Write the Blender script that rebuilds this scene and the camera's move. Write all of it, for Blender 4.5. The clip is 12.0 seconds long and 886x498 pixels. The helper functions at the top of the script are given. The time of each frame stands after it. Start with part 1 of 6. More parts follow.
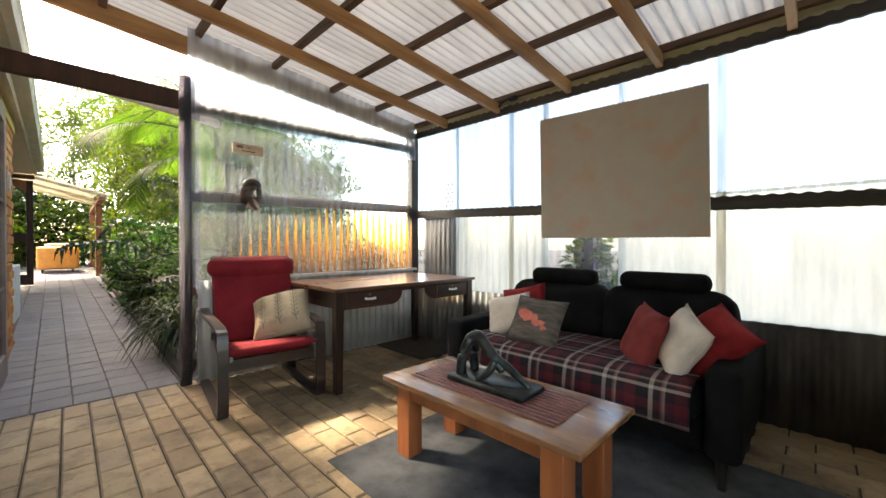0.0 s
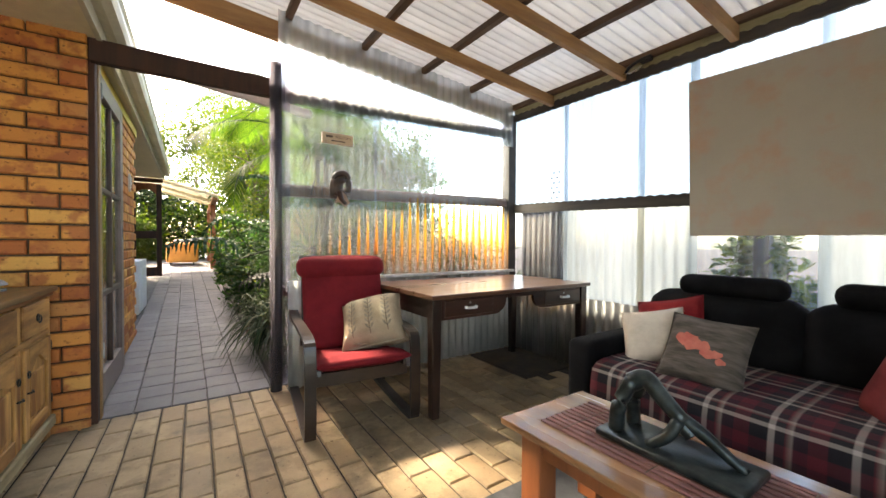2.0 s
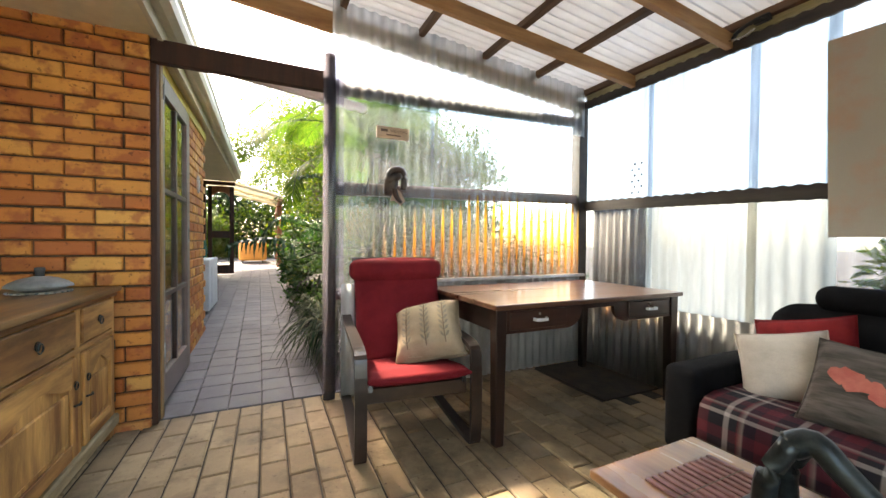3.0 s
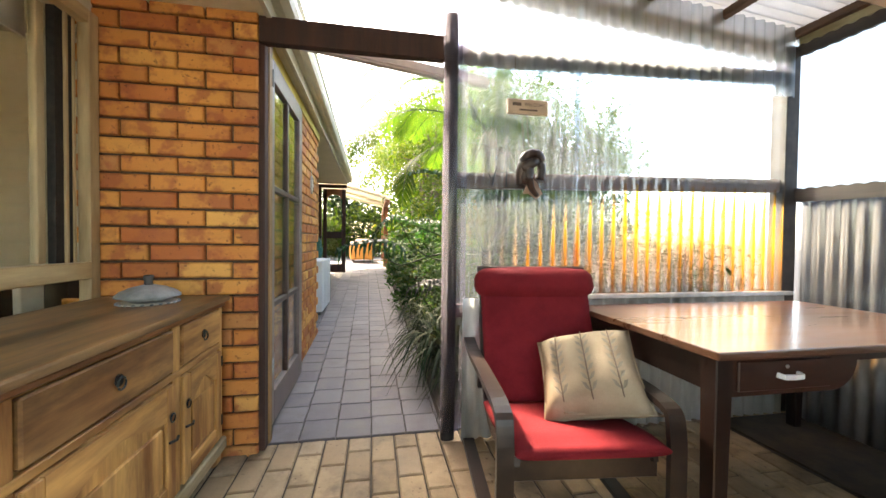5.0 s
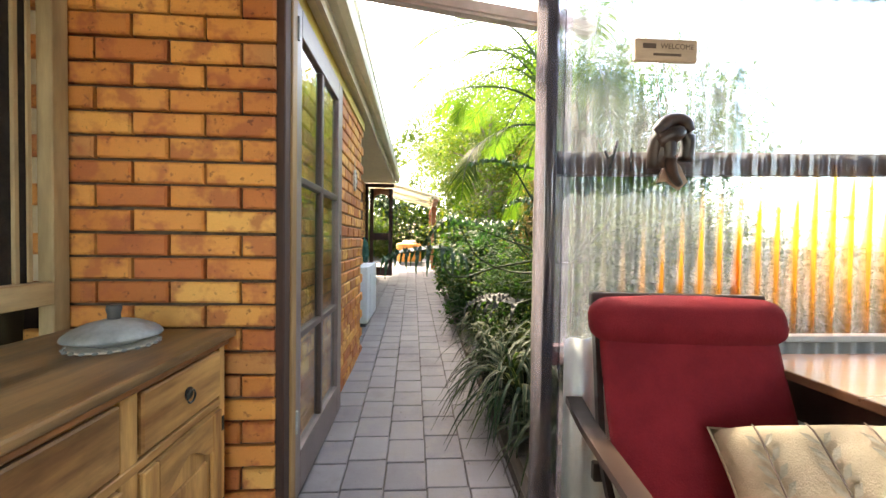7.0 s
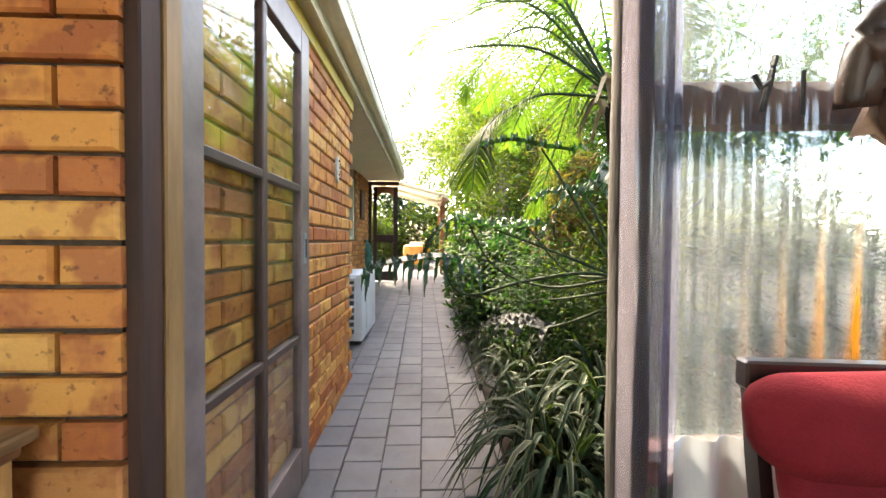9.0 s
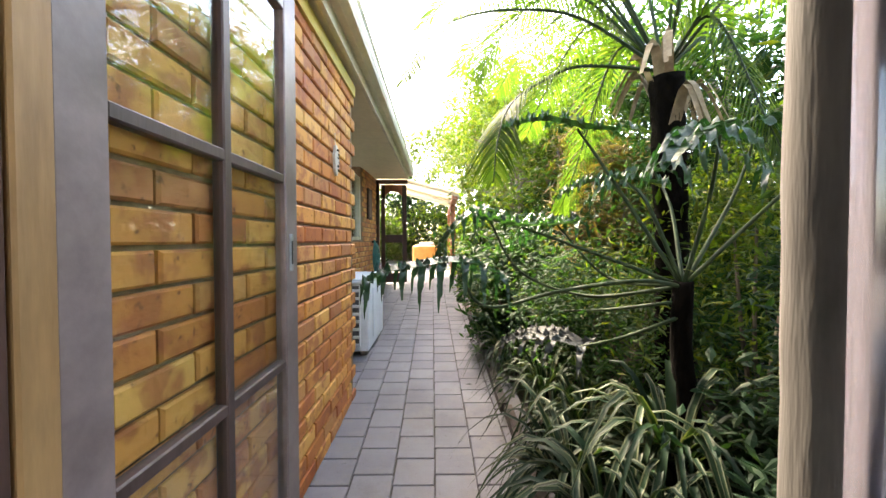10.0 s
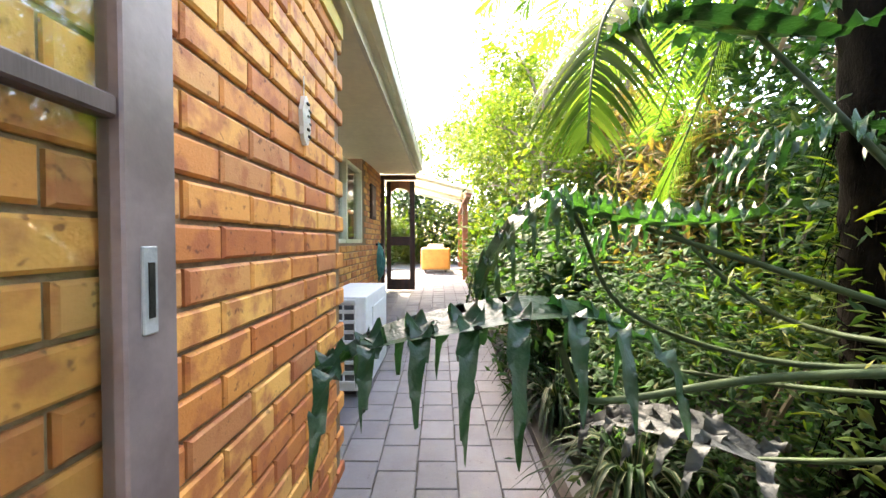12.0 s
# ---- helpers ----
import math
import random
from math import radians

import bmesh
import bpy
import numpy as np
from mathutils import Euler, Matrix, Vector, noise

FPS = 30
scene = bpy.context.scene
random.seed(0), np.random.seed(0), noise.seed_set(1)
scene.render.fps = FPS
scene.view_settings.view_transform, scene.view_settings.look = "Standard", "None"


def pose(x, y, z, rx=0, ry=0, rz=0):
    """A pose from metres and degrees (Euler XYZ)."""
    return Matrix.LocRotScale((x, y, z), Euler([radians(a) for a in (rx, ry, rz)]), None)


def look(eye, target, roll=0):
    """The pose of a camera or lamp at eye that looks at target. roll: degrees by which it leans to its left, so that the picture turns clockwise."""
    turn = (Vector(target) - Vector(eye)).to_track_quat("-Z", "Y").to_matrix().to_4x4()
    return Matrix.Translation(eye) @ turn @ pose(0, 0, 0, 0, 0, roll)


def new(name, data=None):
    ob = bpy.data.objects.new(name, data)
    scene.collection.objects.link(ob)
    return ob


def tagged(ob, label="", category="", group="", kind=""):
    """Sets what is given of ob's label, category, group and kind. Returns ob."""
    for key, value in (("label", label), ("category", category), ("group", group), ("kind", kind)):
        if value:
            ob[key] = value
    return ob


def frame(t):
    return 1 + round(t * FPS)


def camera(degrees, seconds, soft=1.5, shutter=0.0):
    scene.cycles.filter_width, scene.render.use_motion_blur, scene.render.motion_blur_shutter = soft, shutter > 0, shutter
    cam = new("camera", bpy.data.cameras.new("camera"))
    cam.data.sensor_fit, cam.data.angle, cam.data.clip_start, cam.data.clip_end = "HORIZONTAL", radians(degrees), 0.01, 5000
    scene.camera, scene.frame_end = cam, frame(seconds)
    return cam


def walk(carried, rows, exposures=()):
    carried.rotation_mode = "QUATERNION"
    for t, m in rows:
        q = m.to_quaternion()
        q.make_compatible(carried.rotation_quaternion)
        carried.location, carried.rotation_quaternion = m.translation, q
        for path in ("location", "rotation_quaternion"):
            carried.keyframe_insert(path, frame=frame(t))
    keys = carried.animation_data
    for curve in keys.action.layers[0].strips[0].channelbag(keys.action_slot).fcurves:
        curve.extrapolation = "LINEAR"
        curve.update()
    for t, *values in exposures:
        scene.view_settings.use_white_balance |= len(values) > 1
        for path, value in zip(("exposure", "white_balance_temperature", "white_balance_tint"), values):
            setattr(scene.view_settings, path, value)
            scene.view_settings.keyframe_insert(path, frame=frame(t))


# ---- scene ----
cam = camera(99.3, 12.0)
PATH = [
    (0, (0.065, 0.083, 1.036), (-1.351, 1.496, 1.023), 0.0),
    (0.5, (-0.022, 0.12, 1.038), (-1.515, 1.451, 1.019), 0.1),
    (1, (-0.161, 0.166, 1.035), (-1.723, 1.415, 1.007), 0.2),
    (1.5, (-0.284, 0.182, 1.036), (-1.895, 1.367, 1.01), 0.3),
    (2, (-0.426, 0.236, 1.05), (-2.097, 1.334, 1.019), 0.3),
    (2.5, (-0.564, 0.299, 1.056), (-2.305, 1.284, 1.022), 0.4),
    (3, (-0.674, 0.335, 1.062), (-2.487, 1.178, 1.027), 0.5),
    (3.5, (-0.813, 0.335, 1.09), (-2.68, 1.051, 1.053), 0.7),
    (5.5, (-1.428, 0.303, 1.087), (-3.411, 0.561, 1.043), 0.6),
    (6, (-1.578, 0.316, 1.11), (-3.569, 0.495, 1.065), 0.7),
    (6.5, (-1.71, 0.291, 1.122), (-3.705, 0.428, 1.076), 0.9),
    (7, (-1.914, 0.251, 1.128), (-3.91, 0.374, 1.083), 0.8),
    (9, (-2.563, 0.32, 1.149), (-4.561, 0.387, 1.108), 0.4),
    (9.5, (-2.727, 0.324, 1.144), (-4.726, 0.354, 1.099), -0.1),
    (10, (-2.897, 0.3, 1.154), (-4.896, 0.317, 1.111), -0.1),
    (10.5, (-3.093, 0.295, 1.142), (-5.092, 0.291, 1.096), -0.6),
    (11, (-3.298, 0.296, 1.142), (-5.297, 0.278, 1.101), -0.7),
    (11.5, (-3.483, 0.267, 1.166), (-5.482, 0.244, 1.128), -0.5),
    (12, (-3.714, 0.209, 1.186), (-5.713, 0.189, 1.147), -0.1),
]
walk(cam, [(t, look(eye, target, roll)) for t, eye, target, roll in PATH],
     exposures=[(0.0, 3.6, 8250, 11), (2.0, 3.74, 8250, 11), (3.5, 3.86, 8250, 11), (6.0, 4.2, 8250, 11), (9.5, 4.32, 8000, 12), (10.5, 4.52, 7800, 12), (12.0, 4.8, 7800, 13)])

# ---- daylight ----
SUN_YAW, SUN_UP = 118.0, 46.0        # degrees left of +y, degrees above the horizon
world = bpy.data.worlds.new("sky")
scene.world = world
world.use_nodes = True
wn = world.node_tree
wn.nodes.clear()
sky = wn.nodes.new("ShaderNodeTexSky")
sky.sky_type = "NISHITA"
sky.sun_disc = False
sky.sun_elevation = radians(SUN_UP)
sky.sun_rotation = radians(-SUN_YAW)
sky.dust_density = 2.5
bg = wn.nodes.new("ShaderNodeBackground")
bg.inputs["Strength"].default_value = 0.15
wout = wn.nodes.new("ShaderNodeOutputWorld")
wn.links.new(sky.outputs[0], bg.inputs[0])
wn.links.new(bg.outputs[0], wout.inputs[0])
sun_data = bpy.data.lights.new("sun", "SUN")
sun_data.energy, sun_data.angle, sun_data.color = 1.6, radians(5), (1.0, 0.93, 0.82)
sun = new("sun", sun_data)
sd = Vector((-math.sin(radians(SUN_YAW)) * math.cos(radians(SUN_UP)), math.cos(radians(SUN_YAW)) * math.cos(radians(SUN_UP)), math.sin(radians(SUN_UP))))
sun.matrix_basis = look(sd * 30, (0, 0, 0))

# ---- materials ----


class Nodes:
    """A small builder for one node material."""

    def __init__(self, name):
        self.m = bpy.data.materials.new(name)
        self.m.use_nodes = True
        self.t = self.m.node_tree
        self.t.nodes.clear()
        self.out = self.n("OutputMaterial")

    def n(self, kind, **values):
        node = self.t.nodes.new("ShaderNode" + kind)
        for key, value in values.items():
            node.inputs[key.replace("_", " ")].default_value = value
        return node

    def l(self, a, b):
        self.t.links.new(a, b)

    def coords(self, scale=(1, 1, 1), offset_random=False):
        tc = self.n("TexCoord")
        mp = self.n("Mapping")
        mp.inputs["Scale"].default_value = scale
        self.l(tc.outputs["Object"], mp.inputs["Vector"])
        if offset_random:
            info = self.n("ObjectInfo")
            sc = self.n("VectorMath")
            sc.operation = "SCALE"
            sc.inputs[0].default_value = (37.0, 61.0, 83.0)
            self.l(info.outputs["Random"], sc.inputs["Scale"])
            self.l(sc.outputs[0], mp.inputs["Location"])
        return mp.outputs[0]

    def noise(self, vec, scale, detail=4.0, rough=0.6):
        node = self.n("TexNoise", Scale=scale, Detail=detail, Roughness=rough)
        self.l(vec, node.inputs["Vector"])
        return node.outputs["Fac"]

    def ramp(self, fac, stops):
        node = self.n("ValToRGB")
        el = node.color_ramp.elements
        while len(el) < len(stops):
            el.new(0.5)
        for e, (p, c) in zip(el, stops):
            e.position, e.color = p, (*c, 1) if len(c) == 3 else c
        self.l(fac, node.inputs[0])
        return node.outputs[0]

    def mix(self, fac, a, b, blend="MIX"):
        node = self.n("MixRGB")
        node.blend_type = blend
        for value, sock in ((fac, node.inputs[0]), (a, node.inputs[1]), (b, node.inputs[2])):
            if isinstance(value, (int, float)):
                sock.default_value = value
            elif isinstance(value, tuple):
                sock.default_value = (*value, 1)
            else:
                self.l(value, sock)
        return node.outputs[0]

    def bump(self, height, strength, distance):
        node = self.n("Bump", Strength=strength, Distance=distance)
        self.l(height, node.inputs["Height"])
        return node.outputs[0]

    def mathn(self, op, a, b=0.0):
        node = self.n("Math")
        node.operation = op
        for value, sock in ((a, node.inputs[0]), (b, node.inputs[1])):
            if isinstance(value, (int, float)):
                sock.default_value = value
            else:
                self.l(value, sock)
        return node.outputs[0]

    def finish(self, color, rough=0.6, metal=0.0, normal=None, spec=0.5, coat=0.0):
        p = self.n("BsdfPrincipled", Metallic=metal)
        p.inputs["Specular IOR Level"].default_value = spec
        p.inputs["Coat Weight"].default_value = coat
        p.inputs["Coat Roughness"].default_value = 0.15
        if isinstance(color, tuple):
            p.inputs["Base Color"].default_value = (*color, 1)
        else:
            self.l(color, p.inputs["Base Color"])
        if isinstance(rough, (int, float)):
            p.inputs["Roughness"].default_value = rough
        else:
            self.l(rough, p.inputs["Roughness"])
        if normal is not None:
            self.l(normal, p.inputs["Normal"])
        self.l(p.outputs[0], self.out.inputs[0])
        return self.m


def surface(name, dark, light, scale=6.0, rough=0.6, bump=0.15, metal=0.0, stretch=(1, 1, 1), grain=40.0, spec=0.5, vary=False, coat=0.0, blotch=0.0):
    """Two scales of mottling between two colours, with a fine relief."""
    k = Nodes(name)
    v = k.coords(stretch, vary)
    big, fine = k.noise(v, scale, 5), k.noise(v, scale * grain / 6.0, 3)
    col = k.mix(k.ramp(big, [(0.36, (0, 0, 0)), (0.64, (1, 1, 1))]), dark, light)
    col = k.mix(0.35, col, k.mix(fine, (0.25, 0.25, 0.25), (1.0, 1.0, 1.0)), "MULTIPLY")
    if blotch:
        worn = k.ramp(k.noise(k.coords((stretch[0] ** 0.5, stretch[1] ** 0.5, stretch[2] ** 0.5), vary), 5.0, 6, 0.7), [(0.32, (0.35, 0.30, 0.26)), (0.5, (0.9, 0.88, 0.85)), (0.7, (1.15, 1.12, 1.05))])
        col = k.mix(blotch, col, worn, "MULTIPLY")
    r = k.mathn("ADD", k.mathn("MULTIPLY", big, 0.25), rough - 0.12)
    return k.finish(col, r, metal, k.bump(fine, bump, 0.004), spec, coat)


def wood(name, dark, light, along="x", rough=0.45, scale=3.0, coat=0.0, bump=0.2, blotch=0.35):
    s = {"x": (0.12, 1, 1), "y": (1, 0.12, 1), "z": (1, 1, 0.12)}[along]
    return surface(name, dark, light, scale * 5, rough, bump, 0.0, s, 30.0, 0.5, True, coat, blotch)


def brick_material(name, palette, blotch, speck=0.62, island=False, stains=0.0):
    k = Nodes(name)
    v = k.coords((1, 1, 1), not island)
    info = k.n("NewGeometry" if island else "ObjectInfo")
    base = k.ramp(info.outputs["Random Per Island" if island else "Random"], palette)
    patches = k.ramp(k.noise(v, 9, 3), [(0.48, (0, 0, 0)), (0.60, (0.75, 0.75, 0.75))])
    col = k.mix(patches, base, blotch)
    grime = k.ramp(k.noise(v, 42, 2), [(speck, (1, 1, 1)), (speck + 0.1, (0.28, 0.2, 0.17))])
    fine = k.noise(v, 160, 3)
    col = k.mix(0.8, col, grime, "MULTIPLY")
    if stains:
        where = k.n("NewGeometry")
        wet = k.ramp(k.noise(where.outputs["Position"], 2.3, 6, 0.65), [(0.33, (0.34, 0.31, 0.28)), (0.48, (0.85, 0.83, 0.8)), (0.66, (1.15, 1.12, 1.06))])
        col = k.mix(stains, col, wet, "MULTIPLY")
    col = k.mix(0.3, col, k.mix(fine, (0.3, 0.3, 0.3), (1, 1, 1)), "MULTIPLY")
    return k.finish(col, 0.72, 0, k.bump(k.mathn("ADD", fine, k.noise(v, 22, 3)), 0.3, 0.004))


def sheet_material(name, milk, clear, tint, stain=False, gloss=0.12, haze=0.16):
    """Corrugated plastic sheet: part scatters light, part lets it straight through."""
    k = Nodes(name)
    v = k.coords()
    tr = k.n("BsdfTranslucent")
    tp = k.n("BsdfTransparent")
    rf = k.n("BsdfRefraction", Roughness=haze, IOR=1.08)
    gl = k.n("BsdfGlossy", Roughness=0.08)
    dirt = k.ramp(k.noise(k.coords((3, 3, 0.5)), 3.0, 5), [(0.3, (0.72, 0.74, 0.74)), (0.65, (1, 1, 1))])
    col = k.mix(1.0, dirt, tint, "MULTIPLY")
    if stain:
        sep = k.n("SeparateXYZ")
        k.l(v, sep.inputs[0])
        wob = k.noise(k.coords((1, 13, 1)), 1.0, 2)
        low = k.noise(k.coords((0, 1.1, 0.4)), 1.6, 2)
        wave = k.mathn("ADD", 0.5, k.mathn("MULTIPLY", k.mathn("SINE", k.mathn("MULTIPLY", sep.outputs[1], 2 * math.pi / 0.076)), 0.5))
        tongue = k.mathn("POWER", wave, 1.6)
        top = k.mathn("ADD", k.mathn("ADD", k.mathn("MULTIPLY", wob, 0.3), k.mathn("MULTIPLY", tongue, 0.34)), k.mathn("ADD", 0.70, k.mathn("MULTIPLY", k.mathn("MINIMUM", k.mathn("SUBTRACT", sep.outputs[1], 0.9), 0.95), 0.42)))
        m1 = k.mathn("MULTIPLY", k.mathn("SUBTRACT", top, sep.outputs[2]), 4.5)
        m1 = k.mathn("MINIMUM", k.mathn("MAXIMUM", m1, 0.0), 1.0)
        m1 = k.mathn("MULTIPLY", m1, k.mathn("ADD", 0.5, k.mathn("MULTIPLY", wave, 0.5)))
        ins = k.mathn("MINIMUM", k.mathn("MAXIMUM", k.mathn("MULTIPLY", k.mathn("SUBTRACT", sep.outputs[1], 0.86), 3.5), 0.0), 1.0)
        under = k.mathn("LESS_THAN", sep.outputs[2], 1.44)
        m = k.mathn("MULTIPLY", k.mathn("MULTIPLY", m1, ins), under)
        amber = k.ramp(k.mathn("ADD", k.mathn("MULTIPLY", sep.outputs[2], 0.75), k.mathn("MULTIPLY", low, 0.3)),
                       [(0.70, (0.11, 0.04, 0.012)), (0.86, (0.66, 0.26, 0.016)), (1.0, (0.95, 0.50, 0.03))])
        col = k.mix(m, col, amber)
    for node in (tr, tp, rf):
        k.l(col, node.inputs["Color"])
    a = k.n("MixShader", Fac=milk)
    k.l(rf.outputs[0], a.inputs[1])
    k.l(tr.outputs[0], a.inputs[2])
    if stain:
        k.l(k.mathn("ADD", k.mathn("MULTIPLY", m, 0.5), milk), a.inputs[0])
    b = k.n("MixShader", Fac=clear)
    k.l(a.outputs[0], b.inputs[1])
    k.l(tp.outputs[0], b.inputs[2])
    slant = k.n("LayerWeight", Blend=0.5)
    c = k.n("MixShader")
    k.l(k.mathn("ADD", k.mathn("MULTIPLY", k.mathn("POWER", slant.outputs["Facing"], 4.0), 0.4), gloss * 0.7), c.inputs[0])
    k.l(b.outputs[0], c.inputs[1])
    k.l(gl.outputs[0], c.inputs[2])
    k.l(c.outputs[0], k.out.inputs[0])
    return k.m


def leaf_material(name, shades, rough=0.45, glow=0.35, gloss=0.13, relief=0.0):
    k = Nodes(name)
    geo = k.n("NewGeometry")
    base = k.ramp(geo.outputs["Random Per Island"], shades)
    base = k.mix(0.35, base, k.mix(k.noise(k.coords(), 30, 3), (0.4, 0.4, 0.4), (1.1, 1.1, 1.1)), "MULTIPLY")
    p = k.n("BsdfPrincipled", Roughness=rough)
    p.inputs["Specular IOR Level"].default_value = gloss
    if relief:
        k.l(k.bump(k.noise(k.coords(), 70, 3), relief, 0.006), p.inputs["Normal"])
    k.l(base, p.inputs["Base Color"])
    tr = k.n("BsdfTranslucent")
    k.l(k.mix(1.0, base, (1.5, 1.7, 0.5), "MULTIPLY"), tr.inputs["Color"])
    mx = k.n("MixShader", Fac=glow)
    k.l(p.outputs[0], mx.inputs[1])
    k.l(tr.outputs[0], mx.inputs[2])
    k.l(mx.outputs[0], k.out.inputs[0])
    return k.m


def glass_material(name):
    k = Nodes(name)
    tp = k.n("BsdfTransparent", Color=(0.93, 0.96, 0.94, 1))
    gl = k.n("BsdfGlossy", Roughness=0.02)
    slant = k.n("LayerWeight", Blend=0.5)
    mx = k.n("MixShader")
    k.l(k.mathn("ADD", k.mathn("MULTIPLY", k.mathn("POWER", slant.outputs["Facing"], 4.0), 0.75), 0.05), mx.inputs[0])
    k.l(tp.outputs[0], mx.inputs[1])
    k.l(gl.outputs[0], mx.inputs[2])
    k.l(mx.outputs[0], k.out.inputs[0])
    return k.m


def plaid_material(name):
    k = Nodes(name)
    v = k.coords()
    sep = k.n("SeparateXYZ")
    k.l(v, sep.inputs[0])

    def bands(axis, period, shift):
        along = sep.outputs[0] if axis == 0 else k.mathn("ADD", sep.outputs[1], sep.outputs[2])
        f = k.mathn("FRACT", k.mathn("MULTIPLY", k.mathn("ADD", along, shift), 1.0 / period))
        return k.ramp(f, [(0.0, (0.085, 0.013, 0.02)), (0.22, (0.085, 0.013, 0.02)), (0.24, (0.012, 0.012, 0.016)), (0.48, (0.012, 0.012, 0.016)), (0.50, (0.34, 0.31, 0.29)), (0.57, (0.34, 0.31, 0.29)), (0.59, (0.02, 0.018, 0.022)), (0.70, (0.02, 0.018, 0.022)), (0.72, (0.11, 0.02, 0.026)), (0.8, (0.26, 0.235, 0.21)), (0.83, (0.03, 0.012, 0.02)), (1.0, (0.03, 0.012, 0.02))])
    col = k.mix(0.5, bands(0, 0.21, 5.0), bands(1, 0.21, 0.06))
    fine = k.noise(v, 420, 2)
    col = k.mix(0.4, col, k.mix(fine, (0.4, 0.4, 0.4), (1.2, 1.2, 1.2)), "MULTIPLY")
    return k.finish(col, 0.92, 0, k.bump(fine, 0.4, 0.003), 0.2)


BRICK_TONES = [(0.0, (0.42, 0.115, 0.027)), (0.3, (0.57, 0.205, 0.045)), (0.6, (0.68, 0.295, 0.066)), (0.85, (0.74, 0.385, 0.10)), (1.0, (0.42, 0.15, 0.055))]
BRICK = brick_material("fired_brick", BRICK_TONES, (0.34, 0.085, 0.028))
BRICKFAR = brick_material("fired_brick_joined", BRICK_TONES, (0.34, 0.085, 0.028), 0.62, True)
# the pier's mortar carries the shade of its joints; the next is the lit copy
MORTARSHADED = surface("mortar", (0.045, 0.029, 0.019), (0.115, 0.075, 0.047), 30, 0.9, 0.5)
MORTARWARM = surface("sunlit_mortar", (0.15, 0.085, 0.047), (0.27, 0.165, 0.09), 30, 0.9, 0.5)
PAVER_TONES = [(0.0, (0.25, 0.17, 0.095)), (0.4, (0.33, 0.245, 0.145)), (0.8, (0.41, 0.305, 0.18)), (1.0, (0.27, 0.205, 0.14))]
PAVER = brick_material("clay_paver", PAVER_TONES, (0.27, 0.195, 0.115), 0.66, False, 0.9)
PAVERFAR = brick_material("clay_paver_joined", PAVER_TONES, (0.27, 0.195, 0.115), 0.66, True, 0.9)
PATH_TONES = [(0.0, (0.108, 0.104, 0.118)), (0.5, (0.132, 0.127, 0.142)), (1.0, (0.158, 0.15, 0.163))]
PATHPAVER = brick_material("concrete_paver", PATH_TONES, (0.14, 0.128, 0.13), 0.68, False, 0.45)
PATHFAR = brick_material("concrete_paver_joined", PATH_TONES, (0.14, 0.128, 0.13), 0.68, True, 0.45)
CONCRETE = surface("pale_concrete", (0.40, 0.37, 0.32), (0.52, 0.48, 0.42), 2, 0.9, 0.3)
SAND = surface("jointing_sand", (0.022, 0.017, 0.013), (0.06, 0.046, 0.032), 25, 0.95, 0.4)
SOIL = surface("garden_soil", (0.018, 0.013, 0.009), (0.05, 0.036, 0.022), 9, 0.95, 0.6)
IRON = surface("galvanised_iron", (0.46, 0.47, 0.46), (0.70, 0.69, 0.66), 5, 0.45, 0.1, 0.5, (1, 1, 0.3))
GREYIRON = surface("dull_grey_iron", (0.15, 0.145, 0.14), (0.30, 0.285, 0.27), 5, 0.5, 0.12, 0.4, (1, 1, 0.3))
DARKIRON = surface("dark_and_shaded_iron", (0.03, 0.029, 0.028), (0.085, 0.08, 0.075), 5, 0.6, 0.15, 0.3, (1, 1, 0.3))


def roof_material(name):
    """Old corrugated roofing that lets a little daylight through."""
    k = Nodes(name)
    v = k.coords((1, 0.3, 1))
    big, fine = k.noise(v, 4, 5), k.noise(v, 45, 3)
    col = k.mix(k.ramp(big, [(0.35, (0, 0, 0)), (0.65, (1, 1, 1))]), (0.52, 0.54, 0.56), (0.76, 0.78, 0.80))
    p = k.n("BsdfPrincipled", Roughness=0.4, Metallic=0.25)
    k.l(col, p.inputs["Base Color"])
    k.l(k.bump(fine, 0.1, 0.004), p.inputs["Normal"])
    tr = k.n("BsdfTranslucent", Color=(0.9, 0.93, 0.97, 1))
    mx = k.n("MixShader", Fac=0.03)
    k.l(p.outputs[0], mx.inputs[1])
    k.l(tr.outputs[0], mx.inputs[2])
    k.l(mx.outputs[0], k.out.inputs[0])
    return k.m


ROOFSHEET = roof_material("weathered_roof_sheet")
MILKY = sheet_material("milky_plastic_sheet", 0.88, 0.08, (0.70, 0.75, 0.79))
MILKYBLUE = sheet_material("bluish_milky_sheet", 0.86, 0.08, (0.50, 0.555, 0.61))
MILKYLOW = sheet_material("dirty_milky_sheet", 0.9, 0.06, (0.58, 0.535, 0.45))
HAZY = sheet_material("hazy_clear_sheet", 0.16, 0.58, (0.80, 0.86, 0.93), False, 0.10)
CLEAR = sheet_material("clear_plastic_sheet", 0.6, 0.3, (0.86, 0.93, 1.0), False, 0.12)
EDGESHEET = sheet_material("hazed_plastic_edge", 0.16, 0.36, (0.66, 0.62, 0.74), False, 0.06)
STAINED = sheet_material("stained_plastic_sheet", 0.12, 0.51, (0.82, 0.92, 1.0), True, 0.09, 0.2)
RAIL = wood("dark_stained_rail", (0.07, 0.025, 0.014), (0.17, 0.066, 0.036), "y", 0.6)
RAILX = wood("dark_rail", (0.02, 0.016, 0.014), (0.06, 0.045, 0.036), "x", 0.65)
PINE = wood("pine_rafter", (0.32, 0.15, 0.05), (0.48, 0.26, 0.10), "y", 0.6)
